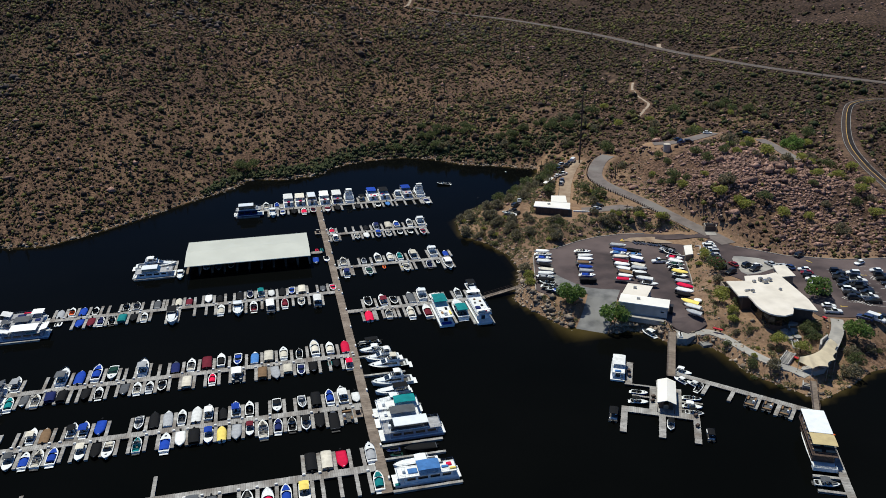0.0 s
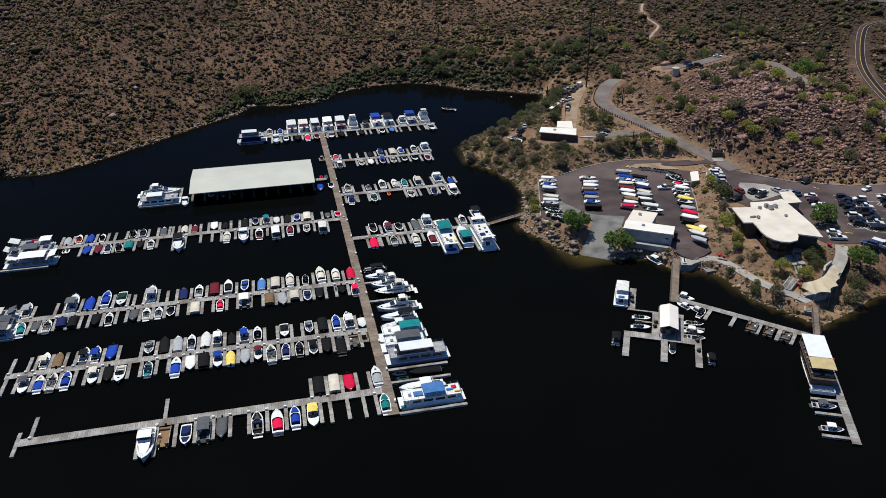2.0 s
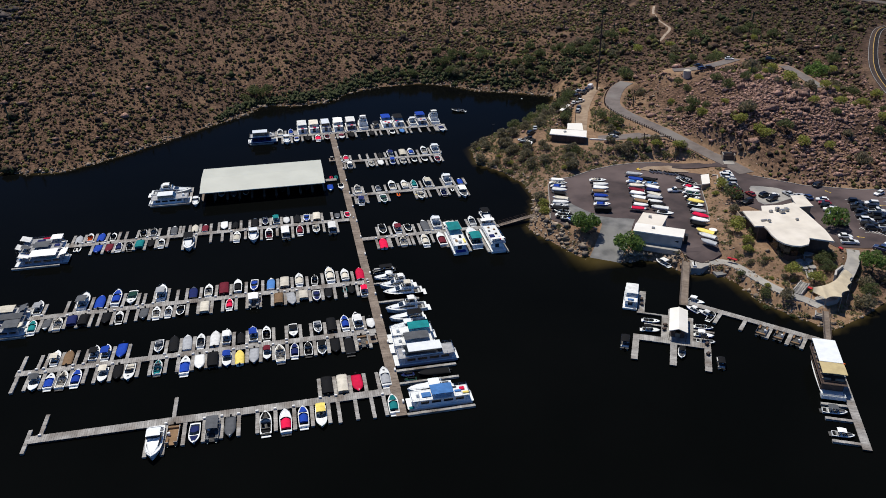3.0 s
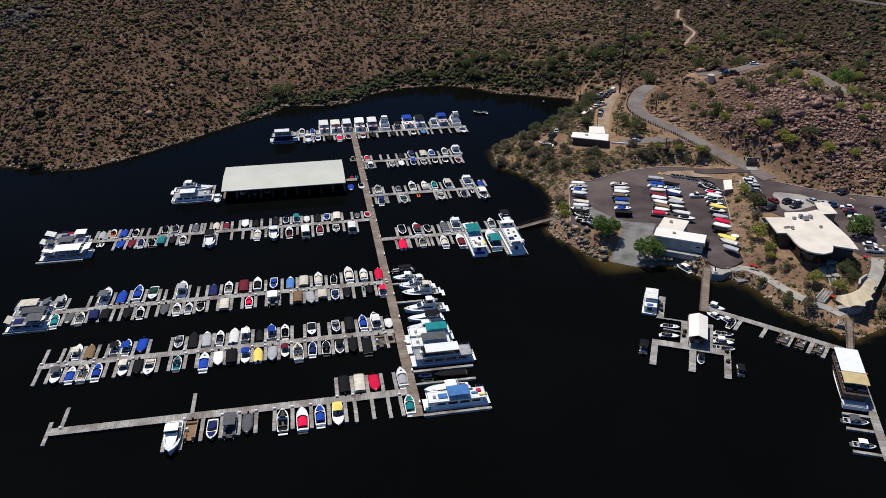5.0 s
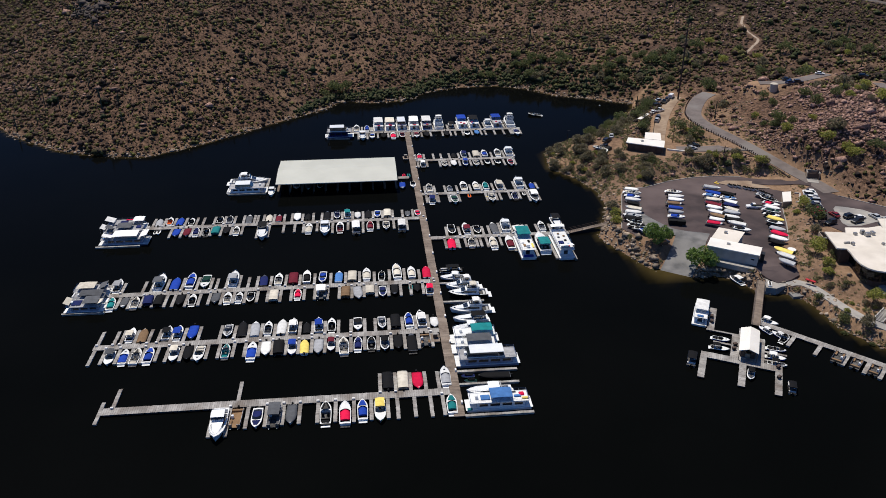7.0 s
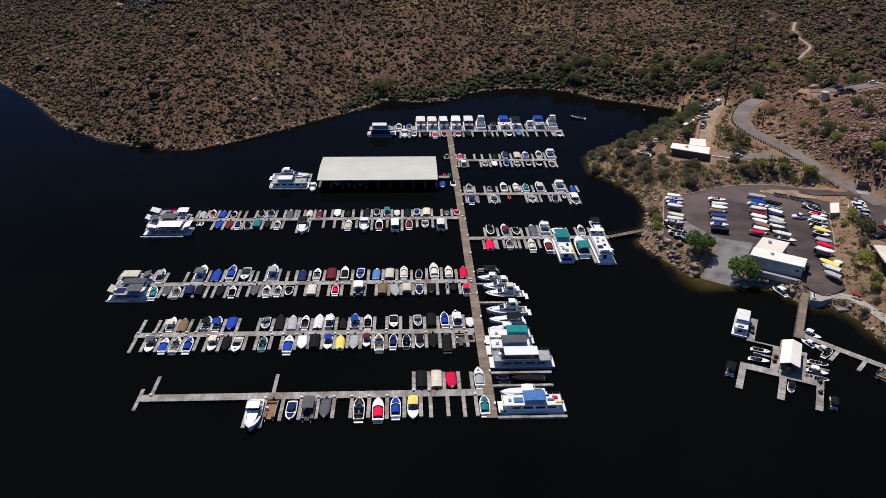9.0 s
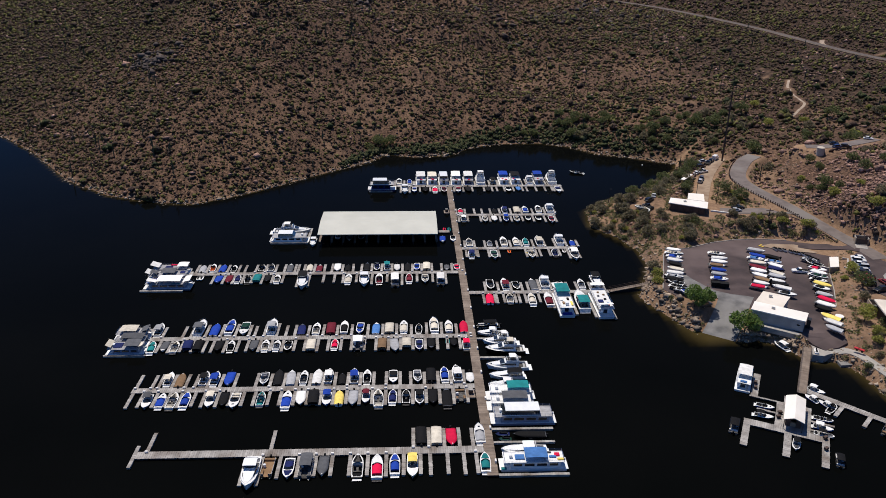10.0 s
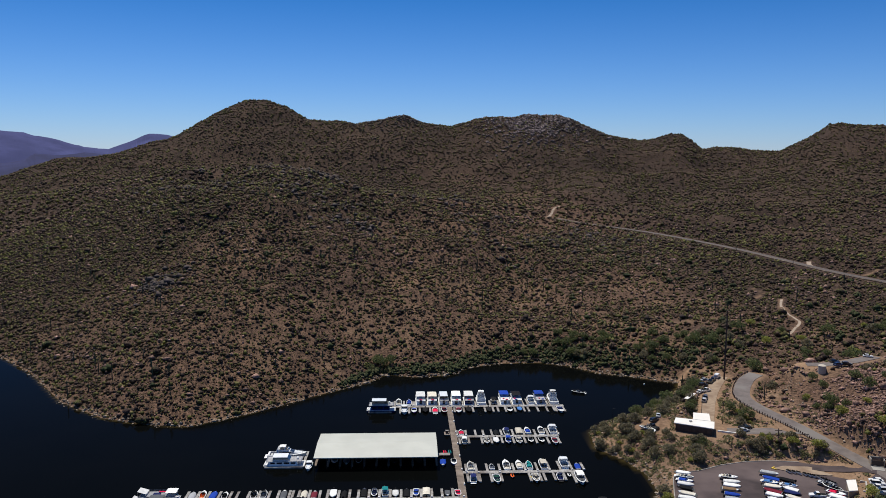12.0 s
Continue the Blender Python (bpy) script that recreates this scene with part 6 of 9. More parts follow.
houseboat(pose(-94.2, 62.2, 0, 0, 0, 90) @ Matrix.Diagonal((0.84, 0.82, 0.66, 1)), 11.5, 4.6, "white houseboat with a cream canopy", "c", (0.35, 0.85), False, HULL_C["n"], [("boat_cover", "g", 0.3, -4.2, 3.11, 2.2, 1.8)], ((-2.2, 2.0, -5.4, -3.0, 4.6, "g", -0.5),))
houseboat(pose(-93.6, 58.3, 0, 0, 0, 90) @ Matrix.Diagonal((0.92, 0.88, 0.62, 1)), 10.5, 3.6, "grey canvas-topped houseboat moored between two others", "g", (0.1, 0.75), False, HULL_C["g"])
houseboat(pose(-60.4, 132.0, 0, 0, 0, -90) @ Matrix.Diagonal((1, 1, 0.72, 1)), 13.6, 4.6, "white houseboat with a white upper deck beside the covered dock", "w", (0.2, 0.6), True)
boat("y", "w", 14.0, pose(-60.5, 139.6, 0, 0, 0, -90) @ Matrix.Diagonal((0.9, 1, 0.72, 1)))
houseboat(pose(-28.6, 188.5, 0, 0, 0, -90), 11.5, 4.6, "blue-sided houseboat with a white roof", "w", (0.15, 0.7), True, HULL_C["n"])
# broad houseboats side by side along the far arm
for x, col, span, up, wall, extra in ((-11.8, "w", (0.25, 0.95), False, None, "white"), (-6.8, "c", (0.25, 0.9), False, None, "cream"), (-1.8, "w", (0.2, 0.85), True, None, "white"), (3.7, "w", (0.3, 0.97), False, None, "white"), (9.2, "w", (0.3, 0.95), False, HULL_C["n"], "white"),
                                      (24.9, "b", (0.45, 0.97), False, None, "blue"), (30.1, "k", (0.3, 0.9), False, None, "black"), (40.4, "b", (0.5, 0.95), False, SHADED_WALL, "blue")):
    houseboat(pose(x, 198.4, 0, 0, 0, random.gauss(0, 1)) @ Matrix.Diagonal((0.95, 0.88, 0.82, 1)), 12.0 + random.uniform(-0.6, 0.6), 4.4, f"white houseboat with a {extra} roof canopy on the far arm", col, span, up, wall, [("cooler", random.choice("lnrb"), random.uniform(-1, 1), -4.6, 3.11, 1.2, 0.9), ("deck_chair", random.choice("bnkr"), random.uniform(-1, 1), -3.2, 3.11, 0.9, 0.9)])
# big ones on the arm by the footbridge
houseboat(pose(29.8, 78.0, 0, 0, 0, 180), 14.5, 4.4, "white houseboat with a teal canopy and blue water slide", "t", (0.02, 0.42), False, None, [("slide_mat", "b", 0, 6.6, 0.9, 3.0, 1.2), ("deck_chair", "k", -0.9, 1.2, 3.11, 0.7, 1.4), ("cooler", "w", 1.1, 2.0, 3.11, 0.8, 0.6), ("deck_chair", "a", 0.8, 3.8, 3.11, 0.7, 1.4), ("kayak", "y", -1.6, 4.2, 3.11, 0.6, 2.6)])
boat("k", "t", 12.0, pose(35.6, 79.6, 0, 0, 0, 0))
houseboat(pose(41.2, 77.4, 0, 0, 0, 180), 15.5, 4.6, "white houseboat with deck furniture on its flat roof", "w", (0.0, 0.12), False, None,
          [("deck_chair", "a", -1.0, -2.0, 3.11, 0.7, 0.7), ("deck_chair", "g", 0.8, -1.2, 3.11, 0.7, 0.7), ("deck_chair", "a", 0.4, -3.6, 3.11, 0.7, 0.7), ("deck_chair", "k", -0.8, 1.0, 3.11, 0.8, 0.8), ("solar_panel", "n", 0.8, 2.4, 3.11, 1.6, 1.8), ("cooler", "l", -1.2, 3.6, 3.11, 0.7, 0.6), ("boat_cover", "s", 0.2, 5.2, 3.11, 2.4, 1.4), ("float_toy", "r", -1.0, 5.0, 3.11, 0.6, 1.0)], ((-2.0, 2.0, 5.0, 7.2, 4.4, "w", 0.3),))


def extra_fingers():
    d = thing("finger_dock", pose(0, 0, 0), "long finger docks of weathered boards beside the big boats", "dock", kind="structure")
    for x0, y0, x1, y1 in ((1.63, -0.2, 16.8, 0.6), (1.63, 11.0, 15.6, 11.7), (1.63, 15.9, 16, 16.7), (1.63, 47.7, 12.8, 48.5), (1.63, 58.0, 8, 58.7)):
        g = Geo()
        planks(g, x0, y0, x1, y1, DOCK_Z, "x", 0.6)
        g.box(x0 + 0.1, y0 + 0.05, -0.15, x1 - 0.1, y1 - 0.05, DOCK_Z - 0.12)
        part("finger", g, DOCK, d)
    for x, y0, y1 in ((33.0, 72, 86.1), (38.3, 70, 86.1), (43.9, 69, 86.1), (26.9, 76, 86.1), (-77.45, 4.9, 12.4)):
        g = Geo()
        planks(g, x - 0.4, y0, x + 0.4, y1, DOCK_Z - 0.03, "y", 0.6)
        g.box(x - 0.35, y0 + 0.1, -0.15, x + 0.35, y1, DOCK_Z - 0.15)
        part("finger", g, DOCK, d)
    for x0, y0, x1, y1 in ((-101.5, 90.3, -88.1, 91.0), (-99, 51.2, -88, 51.8), (-99, 65.3, -90, 66.0), (-67, 128.6, -53.5, 129.3), (-54.2, 129.4, -53.2, 143), (-34, 185.2, -24.1, 185.8), (-90, 96.6, -88.1, 104.8), (-92.2, 56, -90.1, 65.2)):
        g = Geo()
        planks(g, x0, y0, x1, y1, DOCK_Z, "x", 0.6)
        g.box(x0 + 0.1, y0 + 0.05, -0.15, x1 - 0.1, y1 - 0.05, DOCK_Z - 0.12)
        part("finger", g, DOCK, d)


extra_fingers()


def covered_dock():
    """A long metal roof on posts over berths."""
    x0, x1, y0, y1 = -49.8, -6.8, 127.2, 150.6
    t = thing("covered_dock", pose(0, 0, 0), "covered boat dock with a long pale metal roof on steel posts", "boat shed")
    yr = (y0 + y1) / 2
    rings = [[(x, y0, 4.3), (x, yr, 5.2), (x, y1, 4.3), (x, y1, 4.1), (x, yr, 5.0), (x, y0, 4.1)] for x in (x0, x1)]
    part("roof", Geo().loft(rings, True, True), METAL_ROOF, t, "pale beige sheet metal roof")
    for ya, yb in ((y0 - 0.06, y0 - 0.003), (y1 + 0.003, y1 + 0.06)):
        part("fascia", Geo().box(x0, ya, 4.08, x1, yb, 4.32), METAL_ROOF, t)
    walkway("walkway", t, x0, yr - 1.1, x1 + 4.8, yr + 1.1, DOCK_Z, "x", DOCK)
    # posts and fingers take dark materials for the shade under the roof
    for i in range(11):
        x = x0 + 0.3 + (x1 - x0 - 0.6) * i / 10
        for y in (y0 + 0.3, yr, y1 - 0.3):
            part("post", Geo().box(x - 0.1, y - 0.1, 0.2, x + 0.1, y + 0.1, 4.25), DARK_STEEL, t)
        for a, b in ((y0 + 2.5, yr - 1.13), (yr + 1.13, y1)):
            g = Geo()
            planks(g, x - 0.4, a, x + 0.4, b, DOCK_Z - 0.03, "y", 0.6)
            g.box(x - 0.34, a + 0.1, -0.2, x + 0.34, b, DOCK_Z - 0.15)
            part("finger", g, DOCK_BROWN, t)
    for i, (kind, col) in enumerate((("k", "w"), ("o", "k"), ("c", "b"), ("k", "w"), ("o", "b"), ("c", "k"), ("b", "w"), ("o", "w"), ("c", "g"), ("b", "k"))):
        x = x0 + 0.3 + (x1 - x0 - 0.6) * (i + 0.5) / 10
        # near berths hold only dark boats, to keep the shade under the roof deep
        if i in (1, 2, 3, 6, 8):
            boat("o" if i % 2 else "c", "nkgkn"[i % 5], 0, boat_pose(x, y0 + 6.6, 180))
        boat(("o", "c", "k")[i % 3], "wkb"[i % 3], 0, boat_pose(x, y1 - 4.8, 0))


covered_dock()
boat("c", "b", 0, boat_pose(-4.9, 131.0, 180))
boat("o", "w", 5.5, boat_pose(-1.0, 131.5, 180))
boat("j", "t", 0, boat_pose(-2.0, 141.5, 0))
boat("j", "r", 0, boat_pose(-3.8, 141.5, 0))
boat("k", "w", 0, boat_pose(-51.6, 129.0, 180))
boat("o", "k", 0, pose(60.3, 210.6, 0, 0, 0, 65))


# ---- shore side: lots, roads, paths ----
def ribbon(name, line, half, material, lift, label, category, drape=False):
    pts = [Vector(p) for p in line]
    rows = []
    for i, p in enumerate(pts):
        d = (pts[min(i + 1, len(pts) - 1)] - pts[max(i - 1, 0)])
        n = Vector((d.y, -d.x, 0)).normalized()
        row = []
        for k in (-1.0, -0.5, 0, 0.5, 1.0):
            q = p + n * half * k
            z = float(terrain(np.array([q.x]), np.array([q.y]))[0]) + lift if drape else p.z + lift
            row.append((q.x, q.y, z - (0.25 if abs(k) == 1.0 and not drape else 0) * 0))
        rows.append([(row[0][0], row[0][1], row[0][2] - 0.4)] + row + [(row[-1][0], row[-1][1], row[-1][2] - 0.4)])
    return tagged(part(name, Geo().loft(rows, False), material), label, category, kind="structure")


def slab(name, outline, z, material, label, category, thick=0.3):
    return tagged(part(name, Geo().prism(outline, z - thick, z), material), label, category, kind="structure")


ribbon("road", ROAD_UP, 3.1, OLD_ROAD, 0.02, "weathered grey road climbing round the boulder hill", "road")
ribbon("road", ROAD_HUT, 2.9, OLD_ROAD, -0.03, "short weathered side road to a flat-roofed hut", "road")
ribbon("road", ROAD_TOP, 2.6, OLD_ROAD, 0.03, "narrow paved lane on top of the hill", "road")
ribbon("road", ROAD_BACK, 2.4, OLD_ROAD, 0.03, "narrow paved lane behind the boulder hill", "road")
ribbon("road", ROAD_RIGHT, 2.3, FRESH_ASPHALT, 0.03, "dark two-lane road curving over the slope", "road")


def road_line(line, off, half, z, material, label):
    """A painted stripe set off from the middle of a road."""
    pts, moved = [Vector(p) for p in line], []
    for i, p in enumerate(pts):
        d = pts[min(i + 1, len(pts) - 1)] - pts[max(i - 1, 0)]
        moved.append(tuple(p + Vector((d.y, -d.x, 0)).normalized() * off))
    rows = []
    for i, p in enumerate(moved):
        d = Vector(moved[min(i + 1, len(moved) - 1)]) - Vector(moved[max(i - 1, 0)])
        n = Vector((d.y, -d.x, 0)).normalized() * half
        rows.append([(p[0] - n.x, p[1] - n.y, p[2] + z), (p[0] + n.x, p[1] + n.y, p[2] + z)])
    tagged(part("road_stripe", Geo().loft(rows, False), material), label, "road marking", kind="structure")


SAND = mat("pale_sand", (0.34, 0.26, 0.19), (0.26, 0.19, 0.135), 0.4, 0.95, spec=0.1, c3=(0.22, 0.155, 0.11), scale3=0.15, bump=0.05, bscale=1.5)
ROAD_YELLOW = mat("worn_yellow_line", (0.5, 0.3, 0.06), (0.35, 0.22, 0.06), 1.0, 0.8)
ROAD_WHITE = mat("worn_white_line", (0.34, 0.32, 0.3), (0.22, 0.21, 0.2), 1.0, 0.8)
road_line(ROAD_RIGHT, -1.08, 0.94, 0.035, WORN_LANE, "older brown lane surface on the road")
road_line(ROAD_RIGHT, 0.0, 0.14, 0.04, ROAD_YELLOW, "worn yellow centre line on the road")
for off in (-2.1, 2.1):
    road_line(ROAD_RIGHT, off, 0.1, 0.04, ROAD_WHITE, "worn white edge line on the road")
ribbon("road_shoulder", HIGHWAY, 3.9, SAND, 0.45, "pale sandy shoulders along the highway", "road shoulder")
ribbon("road", HIGHWAY, 3.1, mat("dusty_highway", (0.11, 0.088, 0.076), (0.075, 0.06, 0.052), 0.4, 0.9), 0.6, "worn grey highway crossing the desert valley", "road")
WASH_SAND = mat("bleached_wash_sand", (0.4, 0.32, 0.25), (0.27, 0.21, 0.16), 0.4, 0.95, spec=0.1, bump=0.05, bscale=1.5)
for wash, half in zip(WASHES[:3], (0.75, 1.3, 1.7)):
    ribbon("dry_wash", smooth_line(wash), half, WASH_SAND, 0.12, "pale sandy dry wash winding through the scrub", "wash", True)
ribbon("track", TRACK_SHORE, 2.6, SAND, 0.0, "sandy track with parked vehicles beside the inlet", "track")
slab("pavement", LOT_LOW, 4.0, ASPHALT, "dark asphalt boat storage lot", "parking lot", 0.5)
slab("pavement", LOT_HIGH, 6.0, ASPHALT, "dark asphalt visitor parking lot", "parking lot", 0.5)
RAMP_TOP = [(69.8, 94.1), (71.6, 91.6), (72.9, 88), (74.3, 84.9), (75.8, 81.6), (77.8, 79.3), (81, 77.4), (84.9, 76.1), (87.2, 75), (84.2, 70.3), (76.2, 74.9), (71.5, 77.2), (68.8, 79.6), (68.2, 86)]
slab("ramp_apron", RAMP_TOP, 4.006, RAMP, "pale concrete apron leading to the launch ramp", "ramp", 0.3)
ribbon("launch_ramp", RAMP_LINE, 4.6, RAMP, 0.03, "concrete boat launch ramp running into the lake", "ramp")
ribbon("road", ROAD_ENTRY, 2.6, ASPHALT, 0.05, "short asphalt entry lane joining the two lots", "road")


slab("forecourt", [(132.7, 85.2), (134.4, 87), (137.0, 86.2), (141.8, 83.4), (144, 79.5), (149.4, 74), (148, 72.8), (142.2, 77.6), (141.6, 74.6), (134.4, 72.1), (130.2, 72.0), (129.5, 74.4), (131.6, 82.1)], 6.006, CONCRETE, "pale concrete forecourt beside the restaurant", "pavement", 0.3)


def kerb(line, z, label="pale concrete kerb along the lot", w=0.14, h=0.16, material=CONCRETE):
    rows = []
    pts = [Vector((x, y, 0)) for x, y in line]
    for i, p in enumerate(pts):
        d = pts[min(i + 1, len(pts) - 1)] - pts[max(i - 1, 0)]
        n = Vector((d.y, -d.x, 0)).normalized() * w
        rows.append([(p.x - n.x, p.y - n.y, z), (p.x - n.x, p.y - n.y, z + h), (p.x + n.x, p.y + n.y, z + h), (p.x + n.x, p.y + n.y, z)])
    return tagged(part("kerb", Geo().loft(rows, True, True), material), label, "kerb", kind="structure")


kerb([(61.2, 81.4), (69.4, 107.8), (72.8, 112.4), (79.1, 112.8), (89.7, 117.8), (99, 120.3), (107.9, 120.8), (117.1, 119.3)], 4.0)
kerb([(68.0, 86), (68.6, 79.8), (71.4, 77.4), (76.0, 75.0)], 4.0, "low concrete edge of the ramp apron", 0.12, 0.1)
kerb([(126, 103), (119.7, 93.4), (114.1, 79.1), (108, 65.5), (104.4, 56.5), (103.8, 53.4)], 4.0)
kerb([(140, 95), (152, 83), (168, 75.5), (190, 72), (238, 66)], 6.0)
YELLOW = mat("yellow_road_paint", (0.75, 0.5, 0.05), (0.6, 0.4, 0.05), 2.0, 0.7)
kerb([(126.6, 113.6), (127.6, 112.4), (127.4, 111)], 4.0, "yellow painted kerb end", 0.25, 0.25, YELLOW)
kerb([(106.4, 113.2), (105.3, 114.3), (106.6, 115.2)], 4.0, "yellow painted kerb end", 0.25, 0.25, YELLOW)
ISLAND = [(105.8, 114.2), (110, 116), (118, 115), (125.5, 111.6), (127, 108.6), (121.4, 107.6), (111, 110.4)]
slab("planted_island", ISLAND, 4.22, SAND, "bare soil island in the lot with a kerb", "island", 0.3)
ribbon("path", smooth_line(PATH), 1.5, CONCRETE, 0.12, "pale concrete shore path", "path", True)
ribbon("path", smooth_line([(137, 38, 6.02), (134, 33.5, 5.6), (129, 28.5, 5.0), (123, 23.5, 4.4), (117.5, 19.5, 3.6)]), 1.7, CONCRETE, 0.0, "wide concrete path down to the shade sail", "path")
slab("landing", [(91.4, 52.2), (90.4, 48.9), (92.2, 48.4), (91.0, 44.6), (93.6, 43.7), (95.5, 44.6), (97.8, 45.2), (103.2, 47.4), (103.5, 50.0), (99.6, 47.6), (95.3, 46.6), (93.4, 49.2), (92.0, 52.0)], 2.1, CONCRETE, "concrete quay at the head of the gangway", "landing", 3.0)


def sloping_corner():
    """The lowest corner of the lot, dipping from the level part to the quay."""
    rim = [(91.4, 52.42, 4.0), (91.7, 51.4, 3.35), (93.3, 49.0, 2.5), (95.3, 46.5, 2.2), (99.5, 47.4, 2.45), (102.8, 49.0, 3.0), (103.6, 53.38, 4.0)]
    mid = (97.5, 51.0, 3.3)
    n = len(rim)
    g = Geo().add([*rim, mid, *((x, y, -0.5) for x, y, _ in rim)], [(i, i + 1, n) for i in range(n - 1)] + [(n - 1, 0, n)] + [(i + 1, i, n + 1 + i, n + 2 + i) for i in range(n - 1)])
    tagged(part("pavement", g, ASPHALT), "asphalt corner of the lot dipping towards the quay", "parking lot", kind="structure")


sloping_corner()
slab("old_ramp", [(97.4, 45.1), (100.4, 46.0), (100.7, 41.4), (97.4, 41.2)], 0.7, RAMP, "short disused concrete slip beside the quay", "ramp", 1.6)
slab("front_walk", [(79.4, 58.9), (80.4, 60.9), (91.6, 53.8), (90.2, 51.6)], 4.0, CONCRETE, "pale concrete walk along the block building", "path", 1.5)
STRIPE = mat("white_road_paint", (0.62, 0.61, 0.58), (0.45, 0.44, 0.42), 1.5, 0.8)


def stripes(name, spots, z, length, turn, width=0.12):
    t = thing(name, pose(0, 0, 0), "worn white painted bay lines on the asphalt", "road marking", kind="structure")
    for x, y in spots:
        m = pose(x, y, 0, 0, 0, turn)
        part("line", Geo().box(-width / 2, -length / 2, z + 0.004, width / 2, length / 2, z + 0.012, m=m), STRIPE, t)


def along(a, b, n):
    return [(a[0] + (b[0] - a[0]) * i / max(1, n - 1), a[1] + (b[1] - a[1]) * i / max(1, n - 1)) for i in range(n)]


stripes("bay_lines", along((160, 68.8), (150, 46), 9), 6.0, 5.0, -112)
stripes("bay_lines", along((165, 67), (155.4, 42), 9), 6.0, 5.0, -112)
stripes("bay_lines", along((172, 68), (163, 42), 9), 6.0, 5.0, -112)

# ---- cars ----
CAR_PAINT = {"w": ("white", (0.75, 0.75, 0.74)), "k": ("black", (0.012, 0.012, 0.014)), "s": ("silver", (0.42, 0.43, 0.45)), "g": ("dark grey", (0.07, 0.072, 0.08)), "r": ("dark red", (0.2, 0.012, 0.015)), "b": ("dark blue", (0.02, 0.04, 0.12))}
CAR_MAT = {k: mat(f"{n}_car_paint".replace(" ", "_"), c, tuple(v * 0.92 for v in c), 0.8, 0.35, coat=0.1) for k, (n, c) in CAR_PAINT.items()}
CARS = {}


def make_car(col, kind):
    L, W, H = {"car": (4.6, 1.85, 1.48), "suv": (4.8, 1.95, 1.8), "pickup": (5.7, 2.0, 1.85), "van": (5.6, 2.0, 2.1), "buggy": (2.9, 1.5, 1.6)}[kind]
    words = {"car": "parked sedan car", "suv": "parked sport utility vehicle", "pickup": "parked pickup truck", "van": "parked delivery van", "buggy": "small open utility cart"}[kind]
    t = thing(kind if kind != "car" else "sedan", pose(0, 0, 0), f"{CAR_PAINT[col][0]} {words} on the asphalt", "car" if kind in ("car", "suv") else kind, "parked vehicles")
    hw, belt = W / 2, 0.62 * H if kind != "van" else 0.55 * H
    rings = []
    for s, zt, w in ((0, belt * 0.82, 0.86), (0.06, belt * 0.95, 0.96), (0.3, belt, 1), (0.68, belt, 1), (0.75, belt * 0.98, 1), (0.95, belt * 0.85, 0.95), (1, belt * 0.7, 0.85)):
        y, b = -L / 2 + L * s, hw * w
        rings.append([(-b * 0.94, y, 0.28), (-b, y, 0.5), (-b, y, zt - 0.08), (-b * 0.9, y, zt), (b * 0.9, y, zt), (b, y, zt - 0.08), (b, y, 0.5), (b * 0.94, y, 0.28)])
    part("body", Geo().loft(rings, True, True), CAR_MAT[col], t, smooth=False)
    span = {"car": (0.12, 0.2, 0.55, 0.72), "suv": (0.02, 0.08, 0.58, 0.72), "pickup": (0.4, 0.43, 0.6, 0.72), "van": (0.01, 0.03, 0.68, 0.82), "buggy": (0.1, 0.15, 0.6, 0.7)}[kind]
    cab = []
    for s, top in zip(span, (False, True, True, False)):
        y = -L / 2 + L * s
        b, z = (hw * 0.74, H) if top else (hw * 0.88, belt - 0.01)
        cab.append([(-b, y, z), (b, y, z)])
    a, b_, c, d = cab
    g = Geo()
    lo = [(-hw * 0.88, a[0][1], belt - 0.01), (-hw * 0.88, d[0][1], belt - 0.01), (hw * 0.88, d[0][1], belt - 0.01), (hw * 0.88, a[0][1], belt - 0.01)]
    hi = [(-hw * 0.74, b_[0][1], H - 0.06), (-hw * 0.74, c[0][1], H - 0.06), (hw * 0.74, c[0][1], H - 0.06), (hw * 0.74, b_[0][1], H - 0.06)]
    g.loft([lo, hi], True, True)
    part("glasshouse", g, GLASS, t, "dark tinted windows")
    part("roof", Geo().box(-hw * 0.75, b_[0][1] - 0.03, H - 0.056, hw * 0.75, c[0][1] + 0.03, H, 0.03), CAR_MAT[col], t)
    if kind == "van":
        part("cargo_box", Geo().box(-hw * 0.95, -L / 2 + 0.05, belt + 0.002, hw * 0.95, L * 0.12, H + 0.02, 0.1), CAR_MAT[col], t)
    if kind == "pickup":
        part("truck_bed", Geo().box(-hw * 0.8, -L / 2 + 0.15, belt + 0.004, hw * 0.8, -L / 2 + L * 0.38, belt + 0.02), RUBBER, t, "dark truck bed")
    for sx in (-1, 1):
        for sy in (-0.31, 0.31):
            w = part("wheel", Geo().tube((sx * (hw - 0.22), sy * L, 0.34), (sx * (hw + 0.01), sy * L, 0.34), 0.34, n=12), RUBBER, t)
            part("rim", Geo().tube((sx * (hw + 0.012), sy * L, 0.34), (sx * (hw + 0.03), sy * L, 0.34), 0.2, n=8), ALU, w, "silver wheel rim")
        part("headlight", Geo().box(sx * hw * 0.68 - 0.16, L / 2 - 0.12, belt * 0.66, sx * hw * 0.68 + 0.16, L / 2 + 0.01, belt * 0.8, 0.03), SEAT_W, t)
    return t


def car(kind, col, x, y, z, turn):
    m = pose(x, y, z, 0, 0, turn + random.gauss(0, 2)) @ Matrix.Diagonal((0.96, 0.93, 0.96, 1))
    if (kind, col) in CARS:
        return copy_thing(CARS[kind, col], m)
    CARS[kind, col] = t = make_car(col, kind)
    t.matrix_basis = m
    return t


